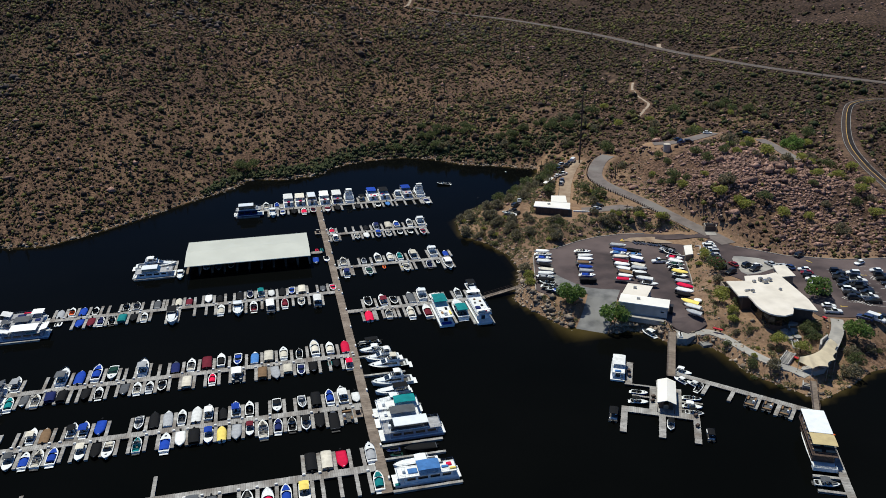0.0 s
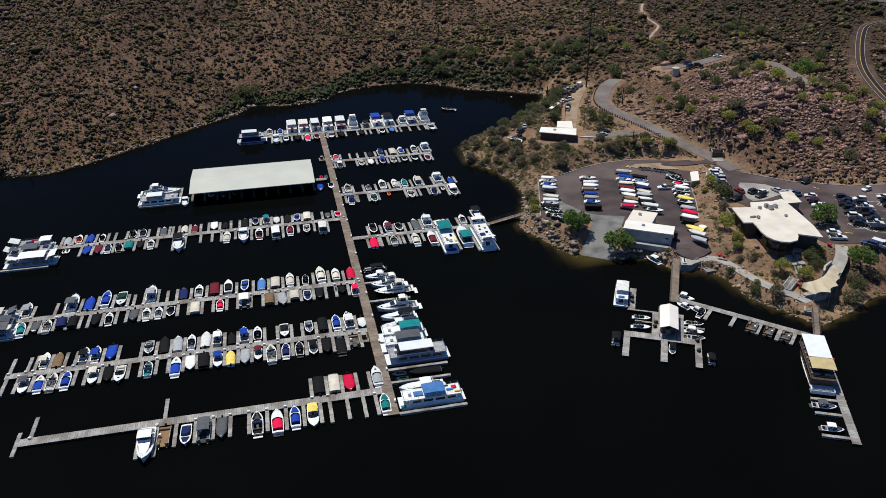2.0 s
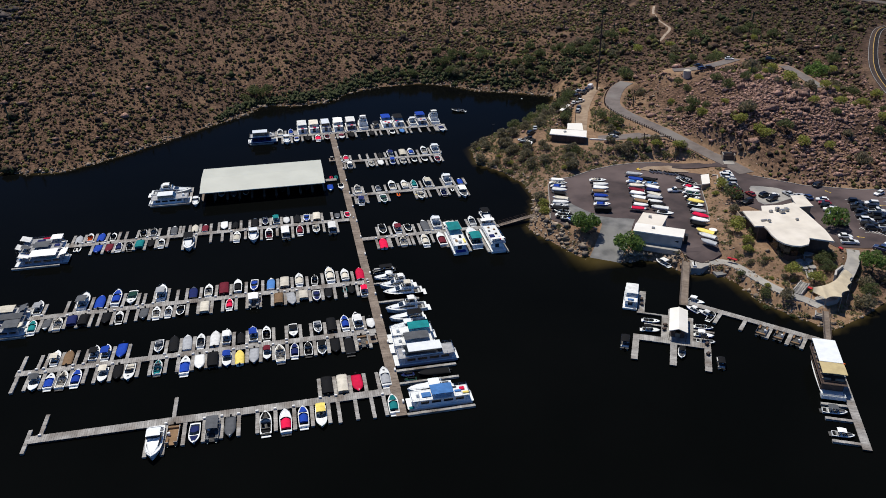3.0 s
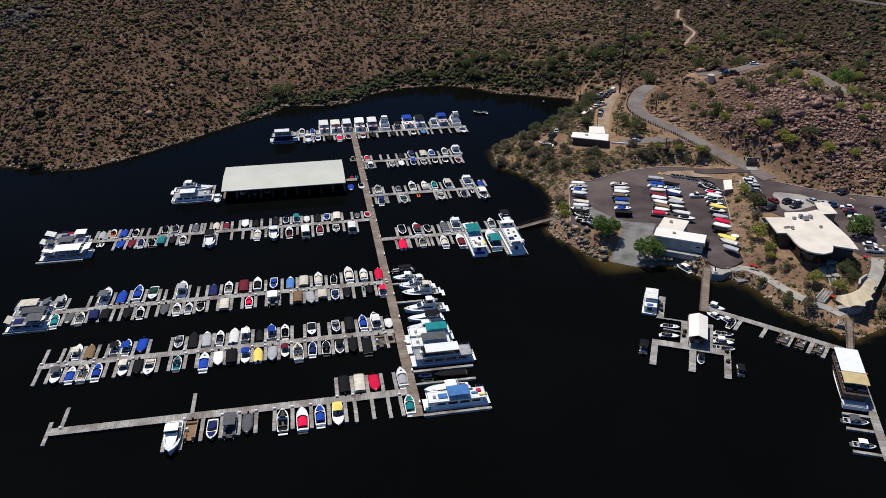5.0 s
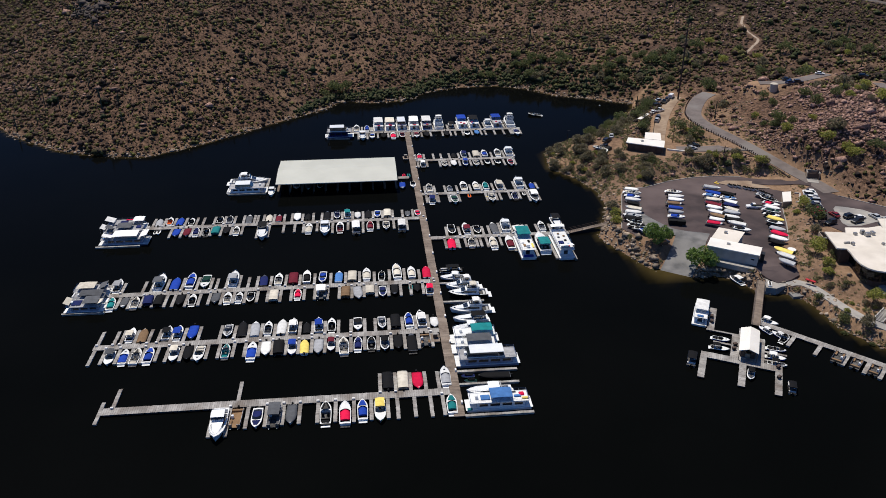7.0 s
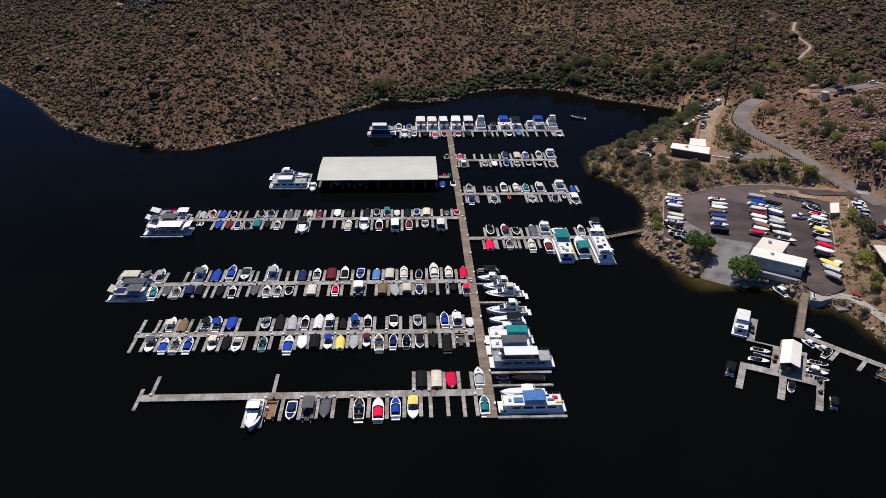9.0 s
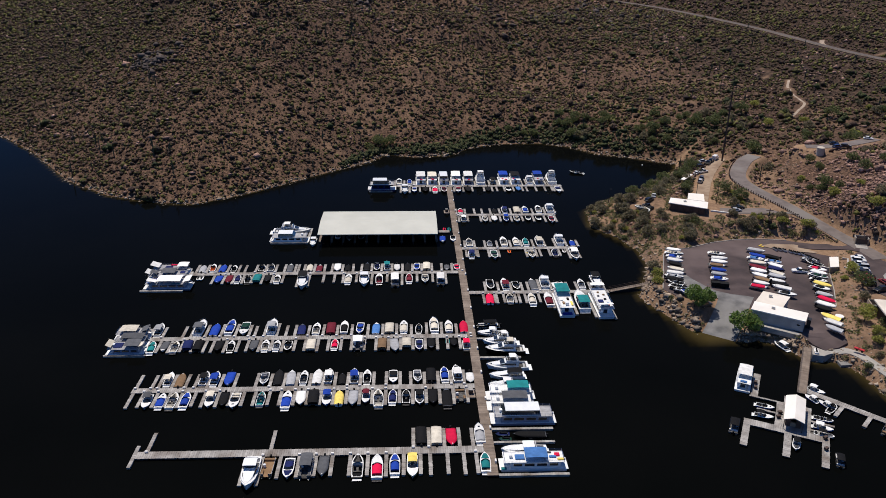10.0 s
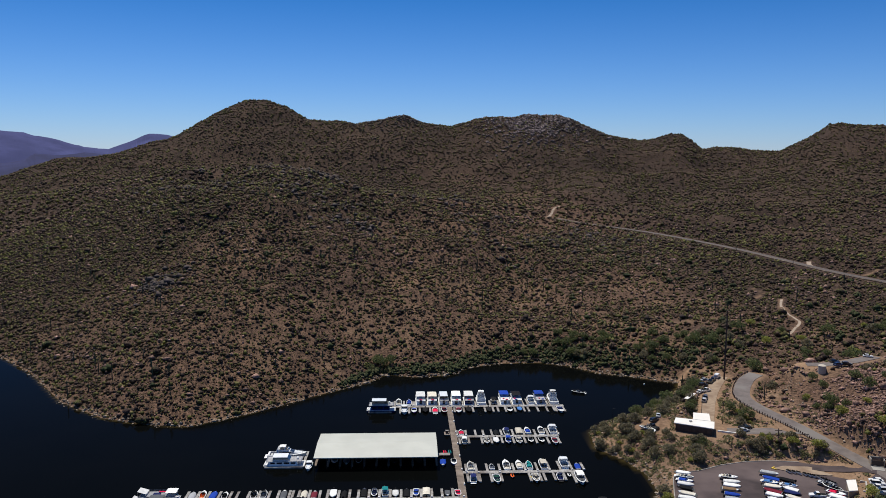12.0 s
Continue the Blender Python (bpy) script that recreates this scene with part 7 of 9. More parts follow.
def park(code, spots, z, turn):
    for (x, y), (kind, col) in zip(spots, ((dict(c="car", s="suv", p="pickup", v="van")[q[0]], q[1]) for q in code.split())):
        car(kind, col, x, y, z, turn + random.choice((0, 180)))


park("cw sw cw ss cs sk pr cr sk", along((131.4, 98.2), (124.2, 78.4), 9), 6.0, -108)
park("sk sk pk sk pk sw pk sk", along((158.9, 66.6), (151.0, 48.2), 8), 6.0, -112)
park("sw sk pw sk pk sk pw pk", along((163.0, 64.0), (154.6, 44.8), 8), 6.0, -112)
park("cw cr sk sw cw pk cr sk", along((149.8, 70.4), (143.6, 52.4), 8), 6.0, -118)
park("cw pw", [(139.8, 45.2), (138.6, 41.6)], 6.0, -110)
park("sb vw sk", [(144.6, 35.9), (147.2, 34.6), (150, 33.6)], 6.0, -150)
park("sk sk sk cw", [(133.8, 78.0), (134.4, 74.6), (125.4, 74.2), (136.8, 77.0)], 6.0, -70)
park("cs cb cs cr", [(141.9, 77.4), (146.4, 73.4), (144.6, 74.6), (129.8, 79.8)], 6.0, 10)
park("sk cw", [(155.8, 81.4), (171, 70.8)], 6.0, -70)
park("cw sk pk ck sw cr", along((171.8, 64), (166, 48), 6), 6.0, -112)
car("pickup", "k", 106.2, 138.2, 9.15, -80)
car("car", "s", 104.6, 135.6, 9.1, -82)
car("pickup", "w", 109.4, 92.3, 4.0, 80)
for x, y, k, c in ((166.5, 188, "car", "k"), (165, 182.5, "suv", "b"), (169, 182.8, "suv", "k"), (186, 196, "car", "w"), (203, 190, "suv", "k")):
    car(k, c, x, y, 20.0, random.uniform(-120, -60))
for x, y, k, c, tr in ((104.9, 174.6, "suv", "s", -30), (106.9, 178.8, "suv", "g", -25), (110.8, 188.0, "pickup", "w", -60), (112.4, 195.4, "suv", "k", -75), (107.4, 186.4, "car", "w", -40), (117.6, 200.8, "pickup", "k", -35), (120.4, 204.6, "suv", "k", -30), (123.8, 208.6, "van", "w", -35), (116.2, 203.6, "car", "s", -70)):
    car(k, c, x, y, 7.45, tr)

# ---- boats on trailers ----
TRAILER = []


def trailer(m):
    if TRAILER:
        return copy_thing(TRAILER[0], m)
    t = thing("boat_trailer", m, "galvanised boat trailer standing on the asphalt", "trailer", "boat trailers in the storage lot")
    for sx in (-0.55, 0.55):
        part("rail", Geo().box(sx - 0.05, -3.0, 0.42, sx + 0.05, 2.2, 0.54), STEEL, t)
        part("wheel", Geo().tube((sx * 1.9 - 0.1, -1.2, 0.32), (sx * 1.9 + 0.1, -1.2, 0.32), 0.32, n=10), RUBBER, t)
    part("tongue", Geo().tube((-0.55, 2.2, 0.48), (0, 3.9, 0.5), 0.05, n=5).tube((0.55, 2.2, 0.48), (0, 3.9, 0.5), 0.05, n=5).tube((0, 3.9, 0.5), (0, 3.7, 0.0), 0.04, n=5), STEEL, t)
    part("axle", Geo().box(-1.1, -1.25, 0.28, 1.1, -1.15, 0.41), STEEL, t)
    TRAILER.append(t)
    return t


# rows of boats on trailers: kind and colour, then the place
DRY_ROWS = [
    "cw 73.3 109.2, ow 72.7 106.2, vb 71.8 103.3, cw 70.9 100.5, ck 69.7 97.7, cc 68.8 93.7, cw 67.9 90.6, vs 66.9 88.0, ck 66.2 85.9, ok 65.7 83.4, ok 66.0 80.3, vk 66.5 78.2, vb 67.5 76.4, vw 69.3 76.1",
    "ow 87.1 105.6, cw 86.3 101.7, cw 85.2 98.9, ca 83.6 96.2, cb 82.7 92.5, cs 81.7 89.4, vb 80.8 86.0",
    "cs 101.6 108.1, cb 99.9 103.7, vl 98.7 101.3, cc 98.0 97.9, cm 96.1 94.3, cw 95.5 91.6, cw 94.3 88.5, ca 93.8 85.4, cw 92.5 82.5, cr 90.7 80.1",
    "ck 104.3 102.5, vl 103.6 98.6, cw 102.5 95.8, cn 101.7 93.0, cc 100.4 89.9, cs 99.6 87.3, cw 98.1 83.9, ck 98.0 81.6, cw 97.4 79.1, vk 97.4 74.9",
    "os 116.2 99.7, ok 116.1 96.7, vr 115.4 92.4, cw 114.4 89.7, ve 113.1 87.1, ok 111.8 84.1, cy 111.2 81.0, vk 109.9 78.6, cs 108.4 74.1, cr 107.3 70.5, cw 105.6 67.5, ck 103.8 65.0, cy 102.9 59.7, cw 102.1 56.9, cs 100.6 53.1",
]


def dry_rows():
    for row, turn in zip(DRY_ROWS, (-118, -117, -126, -128, -140)):
        for spot in row.split(", "):
            kind, x, y = spot.split()
            x, y = float(x), float(y)
            tr = turn + random.gauss(0, 3) + random.choice((0, 0, 0, 180))
            length = random.choice((4.8, 5.2, 5.6))
            f = length / 7.4
            trailer(pose(x, y, 4.0, 0, 0, tr) @ Matrix.Diagonal((0.9, f, 0.9, 1)))
            boat(kind[0], kind[1], length, pose(x, y, 4.72, 0, 0, tr) @ Matrix.Diagonal((1.06, 1, 1.0, 1)))


dry_rows()
for x, y in ((78.0, 82.6), (80.5, 81.8)):
    bx = thing("utility_trailer", pose(x, y, 4.0, 0, 0, 78), "small dark box trailer standing on the asphalt", "trailer", "box trailers")
    part("box", Geo().box(-0.8, -1.3, 0.45, 0.8, 1.3, 1.7, 0.06), RUBBER, bx)
    for sx in (-0.85, 0.85):
        part("wheel", Geo().tube((sx - 0.08, 0, 0.3), (sx + 0.08, 0, 0.3), 0.3, n=10), RUBBER, bx)
    part("drawbar", Geo().tube((0, 1.3, 0.5), (0, 2.4, 0.5), 0.05, n=5).tube((0, 2.3, 0.5), (0, 2.3, 0), 0.04, n=5), STEEL, bx)
for i, (x, y) in enumerate(along((109.4, 110.6), (112.0, 109.3), 3) + along((113.6, 108.2), (116.8, 105.9), 4) + along((117.4, 104.2), (119.4, 100.6), 5)):
    boat("j", "kkgk"[i % 4], 0, pose(x, y, 4.3, 0, 0, -168 + 7 * (i % 3)) @ Matrix.Diagonal((0.8, 0.85, 1.0, 1)))
car("suv", "k", 70.6, 70.2, 3.6, -60)
# hatched and yellow paint in the upper lot
stripes("bay_hatching", along((160.6, 66.2), (164.2, 63.0), 7), 6.0, 2.8, -60, 0.2)
stripes("bay_hatching", along((167.4, 60.6), (169.0, 57.6), 5), 6.0, 2.4, -60, 0.2)
stripes("bay_hatching", along((148.6, 50.0), (153.0, 43.4), 12), 6.0, 1.6, -70, 0.2)
for x, y, tr in ((156.4, 76.7, 20), (144.5, 44.5, 60), (151.9, 37.6, 40), (166.0, 62.7, 70)):
    ar = thing("road_arrow", pose(x, y, 6.0, 0, 0, tr), "worn yellow arrow painted on the asphalt", "road marking", "yellow arrows", "structure")
    part("shaft", Geo().box(-0.1, -1.1, 0.004, 0.1, 0.5, 0.012), YELLOW, ar)
    part("head", Geo().prism([(-0.4, 0.502), (0.4, 0.502), (0, 1.2)], 0.004, 0.012), YELLOW, ar)


# ---- buildings ----
STUCCO = mat("grey_block_wall", (0.46, 0.435, 0.4), (0.37, 0.345, 0.315), 0.5, 0.9, bump=0.01, bscale=5)
TAN_WALL = mat("tan_stucco_wall", (0.36, 0.28, 0.2), (0.29, 0.22, 0.155), 0.5, 0.9, bump=0.01, bscale=5)
BROWN = mat("dark_brown_wood", (0.075, 0.045, 0.032), (0.05, 0.03, 0.022), 1.2, 0.7, bump=0.01, bscale=4)
WHITE_ROOF = mat("white_membrane_roof", (0.8, 0.77, 0.71), (0.7, 0.67, 0.62), 0.2, 0.7, c3=(0.74, 0.7, 0.63), scale3=0.12)


def shrink(outline, d):
    """The outline drawn in towards its middle by about d."""
    cx, cy = sum(p[0] for p in outline) / len(outline), sum(p[1] for p in outline) / len(outline)
    out = []
    for x, y in outline:
        r = math.hypot(x - cx, y - cy)
        out.append((cx + (x - cx) * (r - d) / r, cy + (y - cy) * (r - d) / r))
    return out


def ramp_house():
    u, v = Vector((0.843, -0.538)), Vector((0.538, 0.843))
    o = Vector((79.8, 60.7))
    pt = lambda a, b: tuple(o + u * a + v * b)
    t = thing("ramp_house", pose(0, 0, 0), "low grey block building with white flat roofs beside the ramp", "building")
    part("wall", Geo().prism([pt(0.3, 0.3), pt(14.2, 0.3), pt(14.2, 5.5), pt(0.3, 5.5)], 3.9, 7.3), STUCCO, t)
    part("wall", Geo().prism([pt(0.4, 5.53), pt(7.3, 5.53), pt(8.2, 14.4), pt(1.2, 14.4)], 3.9, 7.0), STUCCO, t)
    part("roof", Geo().prism([pt(0, 0), pt(14.5, 0), pt(14.5, 5.8), pt(0, 5.8)], 7.3, 7.6), WHITE_ROOF, t, "white flat roof")
    part("roof", Geo().prism([pt(0.1, 5.82), pt(7.6, 5.82), pt(8.5, 14.7), pt(0.9, 14.7)], 7.0, 7.32), CREAM_ROOF, t, "cream flat roof")
    for a, w, z0, z1 in ((1.2, 0.9, 5.7, 6.2), (12.4, 0.9, 5.6, 6.1)):
        q = [pt(a, 0.24), pt(a + w, 0.24), pt(a + w, 0.34), pt(a, 0.34)]
        ob = part("window" if z0 > 4.5 else "door", Geo().prism(q, z0, z1), GLASS, t)
        for za, zb in ((z0 - 0.08, z0 - 0.003), (z1 + 0.003, z1 + 0.08)):
            part("frame", Geo().prism([pt(a - 0.08, 0.22), pt(a + w + 0.08, 0.22), pt(a + w + 0.08, 0.29), pt(a - 0.08, 0.29)], za, zb), WHITE_PAINT, ob, "white frame bar")
    for a, b in ((5.0, 3.0), (3.0, 11.0)):
        part("roof_vent", Geo().prism([pt(a, b), pt(a + 0.9, b), pt(a + 0.9, b + 0.8), pt(a, b + 0.8)], 7.3, 8.0 if b < 5 else 7.9), STEEL, t, "grey metal roof unit")
    part("air_conditioner", Geo().prism([pt(14.6, 3.4), pt(15.6, 3.4), pt(15.6, 5.2), pt(14.6, 5.2)], 4.0, 6.6), DARK_STEEL, t, "dark tank at the gable wall")


ramp_house()


def lakeside_store():
    t = thing("lakeside_restaurant", pose(0, 0, 0), "restaurant with a cream curved flat roof and dark glazed front", "building")
    curve = [(115.2, 49.4), (114.9, 47.1), (114.1, 43.6), (113.9, 40.3), (114.6, 37.9), (115.9, 36.5), (117.9, 35.6), (120.8, 36.2), (122.4, 38.2)]
    main = [(114.8, 60.4), (112.6, 50.0)] + curve + [(123.2, 39.6), (128.7, 36.1), (130.8, 43), (132.4, 53.7), (133.4, 62.6), (129.1, 61.7), (122.3, 62.5), (120.6, 59.2)]
    part("roof", Geo().prism(main, 10.1, 10.5), CREAM_ROOF, t, "cream membrane roof with a curved front edge")
    part("wall", Geo().prism(shrink(main, 1.3), 3.6, 10.1), BROWN, t, "dark brown timber and glass walls")
    wl = shrink(main, 1.22)
    for i in range(2, 11):
        (ax, ay), (bx, by) = wl[i], wl[i + 1]
        g = Geo().add([(ax, ay, 6.7), (bx, by, 6.7), (bx, by, 9.6), (ax, ay, 9.6)], [(0, 1, 2, 3)])
        dx, dy = bx - ax, by - ay
        n = Vector((dy, -dx, 0)).normalized() * 0.05
        g.add([(ax + n.x, ay + n.y, 6.7), (bx + n.x, by + n.y, 6.7), (bx + n.x, by + n.y, 9.6), (ax + n.x, ay + n.y, 9.6)], [(0, 1, 2, 3), (3, 2, 1, 0)])
        part("window", g, GLASS, t, "dark front window")
    annex = [(133.6, 60.6), (136.7, 69.0), (140.8, 68.5), (138.8, 60.2)]
    part("annex_roof", Geo().prism(annex, 9.5, 9.8), CREAM_ROOF, t, "lower cream roof")
    part("annex_wall", Geo().prism(shrink(annex, 0.7), 5.9, 9.5), TAN_WALL, t)
    yard = [(114.9, 60.7), (115.6, 64.2), (121.9, 63.0), (121.3, 60.0)]
    wall = Geo()
    for p, q in zip(yard, yard[1:]):
        d = Vector((q[1] - p[1], p[0] - q[0], 0)).normalized() * 0.12
        wall.prism([(p[0] - d.x, p[1] - d.y), (q[0] - d.x, q[1] - d.y), (q[0] + d.x, q[1] + d.y), (p[0] + d.x, p[1] + d.y)], 5.9, 8.6)
    part("service_yard_wall", wall, TAN_WALL, t)
    for x, y in ((117.0, 62.4), (118.6, 62.0), (119.8, 61.4)):
        part("yard_unit", Geo().box(x - 0.5, y - 0.5, 5.9, x + 0.5, y + 0.5, 7.4, 0.06), STEEL, t, "grey metal service unit")
    for x, y, sx, sy, h in ((125.5, 56.5, 1.5, 1.2, 1.1), (127.6, 57.4, 1.0, 1.4, 0.9), (117.0, 52.5, 1.8, 0.5, 0.5), (118.2, 51.6, 0.8, 0.9, 0.8), (126.8, 50.8, 0.8, 0.7, 0.6), (122.5, 57.6, 1.0, 0.8, 0.7), (124.8, 58.0, 1.1, 0.9, 1.2)):
        part("roof_unit", Geo().box(x - sx / 2, y - sy / 2, 10.504, x + sx / 2, y + sy / 2, 10.5 + h, 0.06), STEEL, t, "grey rooftop air unit")


def terrace_steps():
    """Stone stairs in flights between rounded terraces, from the restaurant down to the path."""
    t = thing("terrace_stairs", pose(0, 0, 0), "stepped stone terraces and stairs on the reddish slope", "stairs")
    for (ax, ay, az_), (bx, by, bz), n, w in (((121.4, 39.9, 5.9), (120.5, 37.7, 5.3), 5, 0.8), ((120.7, 36.6, 5.1), (119.7, 34.2, 4.6), 5, 0.8), ((119.4, 32.4, 4.5), (117.9, 28.8, 3.9), 8, 0.7), ((114.8, 26.9, 4.2), (110.4, 23.9, 3.15), 11, 1.0), ((113.1, 17.6, 3.0), (111.0, 14.4, 1.6), 8, 0.8)):
        turn = math.degrees(math.atan2(by - ay, bx - ax)) - 90
        run = math.hypot(bx - ax, by - ay) / n
        for i in range(n):
            f = (i + 0.5) / n
            part("step", Geo().box(-w, -run / 2 + 0.01, -0.7, w, run / 2 - 0.01, 0.0, 0.02, m=pose(ax + (bx - ax) * f, ay + (by - ay) * f, az_ + (bz - az_) * f, 0, 0, turn)), CONCRETE, t)
        for sx in (-w - 0.16, w + 0.16):
            m = pose((ax + bx) / 2, (ay + by) / 2, 0, 0, 0, turn)
            g = Geo()
            L = run * n / 2
            g.add([tuple(m @ Vector((sx + dx, y, z))) for y, z in ((-L, az_ + 0.25), (L, bz + 0.25), (L, bz - 0.8), (-L, az_ - 0.8)) for dx in (-0.14, 0.14)],
                  [(0, 1, 3, 2), (2, 3, 5, 4), (4, 5, 7, 6), (6, 7, 1, 0), (0, 2, 4, 6), (1, 7, 5, 3)])
            part("side_wall", g, STUCCO, t)
    for x, y, rx, ry, z, tr in ((119.3, 39.2, 1.8, 0.8, 5.7, -15), (123.0, 38.7, 1.6, 0.7, 5.7, -15), (119.0, 36.4, 0.95, 1.0, 5.2, -20), (121.9, 36.0, 0.9, 0.9, 5.1, -20), (118.5, 33.4, 1.1, 1.0, 4.6, -20), (121.0, 33.2, 1.0, 1.0, 4.6, -20)):
        ring = lambda k, z: [tuple(pose(x, y, z, 0, 0, tr) @ Vector((rx * k * math.cos(a), ry * k * math.sin(a), 0)))[:2] for a in (i * math.pi / 10 for i in range(20))]
        part("terrace_wall", Geo().prism(ring(1, 0), z - 1.6, z + 0.28), STUCCO, t)
        part("coping", Geo().prism(ring(1.1, 0), z + 0.284, z + 0.38), CONCRETE, t)
    for (ax, ay), (bx, by) in (((115.6, 26.4), (111.2, 23.2)), ((114.0, 27.6), (109.6, 24.6))):
        for k in range(5):
            f = k / 4
            x, y, z = ax + (bx - ax) * f, ay + (by - ay) * f, 4.2 - 1.05 * f
            part("rail_post", Geo().tube((x, y, z - 0.4), (x, y, z + 0.95), 0.03, n=5), DARK_STEEL, t)
        part("handrail", Geo().tube((ax, ay, 5.15), (bx, by, 4.1), 0.035, n=5), DARK_STEEL, t)
    w = thing("garden_wall", pose(0, 0, 0), "curved grey retaining wall beside the path", "wall", kind="structure")
    part("wall_block", Geo().prism([(123.2, 26.0), (125.0, 28.2), (128.6, 30.4), (128.4, 30.8), (124.7, 28.6), (122.8, 26.3)], 3.0, 5.9), STUCCO, w)


lakeside_store()
terrace_steps()


def flat_hut():
    t = thing("flat_roofed_hut", pose(0, 0, 0), "long low hut with a white flat roof among shrubs", "building")
    a = [(80.4, 140.4), (92.8, 133.5), (95.7, 140.7), (83.0, 145.9)]
    b = [(88.7, 143.65), (94.5, 141.3), (97.0, 149.3), (91.5, 150.9)]
    part("roof", Geo().prism(a, 10.75, 11.0), WHITE_ROOF, t, "white flat roof")
    part("roof", Geo().prism(b, 10.85, 11.1), WHITE_ROOF, t, "white flat roof")
    part("wall", Geo().prism(shrink(a, 0.8), 7.5, 10.75), BROWN, t)
    part("wall", Geo().prism(shrink(b, 0.5), 7.5, 10.85), STUCCO, t)
    for k in range(6):
        x, y = 80.9 + 2.38 * k, 140.2 - 1.32 * k
        part("porch_post", Geo().box(x - 0.08, y - 0.08, 7.5, x + 0.08, y + 0.08, 10.75), BROWN, t)
    part("roof_vent", Geo().box(86.4, 140.6, 11.0, 87.4, 141.4, 11.45, 0.05), STEEL, t)
    part("porch_wall", Geo().prism([(95.6, 137.2), (101.8, 134.4), (102, 134.8), (95.8, 137.6)], 7.8, 9.0), WHITE_PAINT, t)


flat_hut()


def service_block():
    t = thing("toilet_block", pose(0, 0, 0), "small tan block building with a white sloping roof", "building")
    o = [(118.5, 91.0), (121.5, 91.2), (125.3, 99.1), (122.1, 98.9)]
    part("wall", Geo().prism(shrink(o, 0.3), 3.9, 6.2), TAN_WALL, t)
    part("roof", Geo().prism(o, 6.2, 6.5), WHITE_ROOF, t, "white roof")
    part("yard_wall", Geo().prism([(116.8, 93.6), (119.0, 92.2), (119.2, 92.5), (117, 93.9)], 3.9, 5.6).prism([(126.8, 99.2), (128.4, 98.2), (124.4, 90.6), (123.4, 91.6), (123.6, 92.0), (124.2, 91.3), (127.9, 98.2), (126.6, 98.8)], 3.9, 6.2), STUCCO, t)
    g = thing("bin_enclosure", pose(0, 0, 0), "walled refuse enclosure with a pale concrete slab", "enclosure")
    part("slab", Geo().prism([(135.9, 107.2), (139.3, 105.9), (141.4, 111.5), (137.8, 112.6)], 5.9, 6.22), CONCRETE, g)
    for a, b in (((137.2, 110.6), (138.2, 113.4)), ((138.2, 113.4), (142.2, 112.2)), ((142.2, 112.2), (141.0, 109.3))):
        d = (Vector(b) - Vector(a)).normalized() * 0.15
        n = Vector((d.y, -d.x))
        o = [tuple(Vector(a) + n), tuple(Vector(b) + n), tuple(Vector(b) - n), tuple(Vector(a) - n)]
        part("wall", Geo().prism(o, 5.9, 8.3), TAN_WALL, g)
        part("coping", Geo().prism(o, 8.304, 8.4), CONCRETE, g)
    part("gate", Geo().prism([(137.4, 110.5), (140.8, 109.3), (140.84, 109.4), (137.44, 110.6)], 6.3, 8.1), BROWN, g)


service_block()


def shade_sail():
    t = thing("shade_sail", pose(0, 0, 0), "tan fabric shade canopy on posts by the shore steps", "canopy")
    outer = [(112.2, 20.3), (113.4, 16.4), (117.9, 16.3), (122.0, 18.9), (125.1, 22.3), (128.0, 25.6)]
    inner = [(112.6, 20.8), (114.8, 20.9), (117.2, 21.4), (120.0, 22.6), (122.6, 24.4), (126.6, 27.4)]
    rows = []
    for i in range(31):
        u = i / 6
        k, f = min(int(u), 4), u - min(int(u), 4)
        a = [outer[k][j] + (outer[k + 1][j] - outer[k][j]) * f for j in (0, 1)]
        b = [inner[k][j] + (inner[k + 1][j] - inner[k][j]) * f for j in (0, 1)]
        dip = math.sin(math.pi * f)
        a = [a[j] + (b[j] - a[j]) * 0.2 * dip for j in (0, 1)]
        row = []
        for q in range(6):
            g = q / 5
            row.append((a[0] + (b[0] - a[0]) * g, a[1] + (b[1] - a[1]) * g, 5.4 + 1.1 * math.sin(1.5 * g) - 0.35 * dip * math.sin(math.pi * (0.15 + 0.8 * g))))
        rows.append(row)
    canvas = mat("tan_canopy_fabric", (0.62, 0.52, 0.36), (0.54, 0.45, 0.31), 0.6, 0.8)
    part("fabric", Geo().loft(rows, False), canvas, t, smooth=True)
    for p in outer[:5] + inner[1:]:
        part("post", Geo().tube((p[0], p[1], 1.0), (p[0], p[1], 5.4 if p in outer else 6.5), 0.09), STEEL, t)
    g = Geo().prism([(113, 20), (115, 18), (119, 18.6), (124.5, 23), (123.5, 25), (118, 21.5), (114, 21)], 1.8, 3.2)
    part("terrace", g, CONCRETE, t)


shade_sail()


TANK = mat("dusty_beige_tank", (0.5, 0.44, 0.36), (0.42, 0.37, 0.3), 1.0, 0.7)


def water_tank():
    t = thing("water_tank", pose(156.4, 179.5, 18.6), "dusty beige cylindrical water tank on the hill", "tank")
    part("tank", Geo().tube((0, 0, -1), (0, 0, 2.4), 1.6, n=24), TANK, t)
    part("lid", Geo().tube((0, 0, 2.404), (0, 0, 2.65), 1.65, 1.2, n=24), TANK, t)
    t = thing("water_tank", pose(105.8, 60.2, 4.0), "small white round tank beside the lot", "tank")
    part("tank", Geo().tube((0, 0, 0), (0, 0, 1.3), 1.2, n=16), WHITE_PAINT, t)


water_tank()


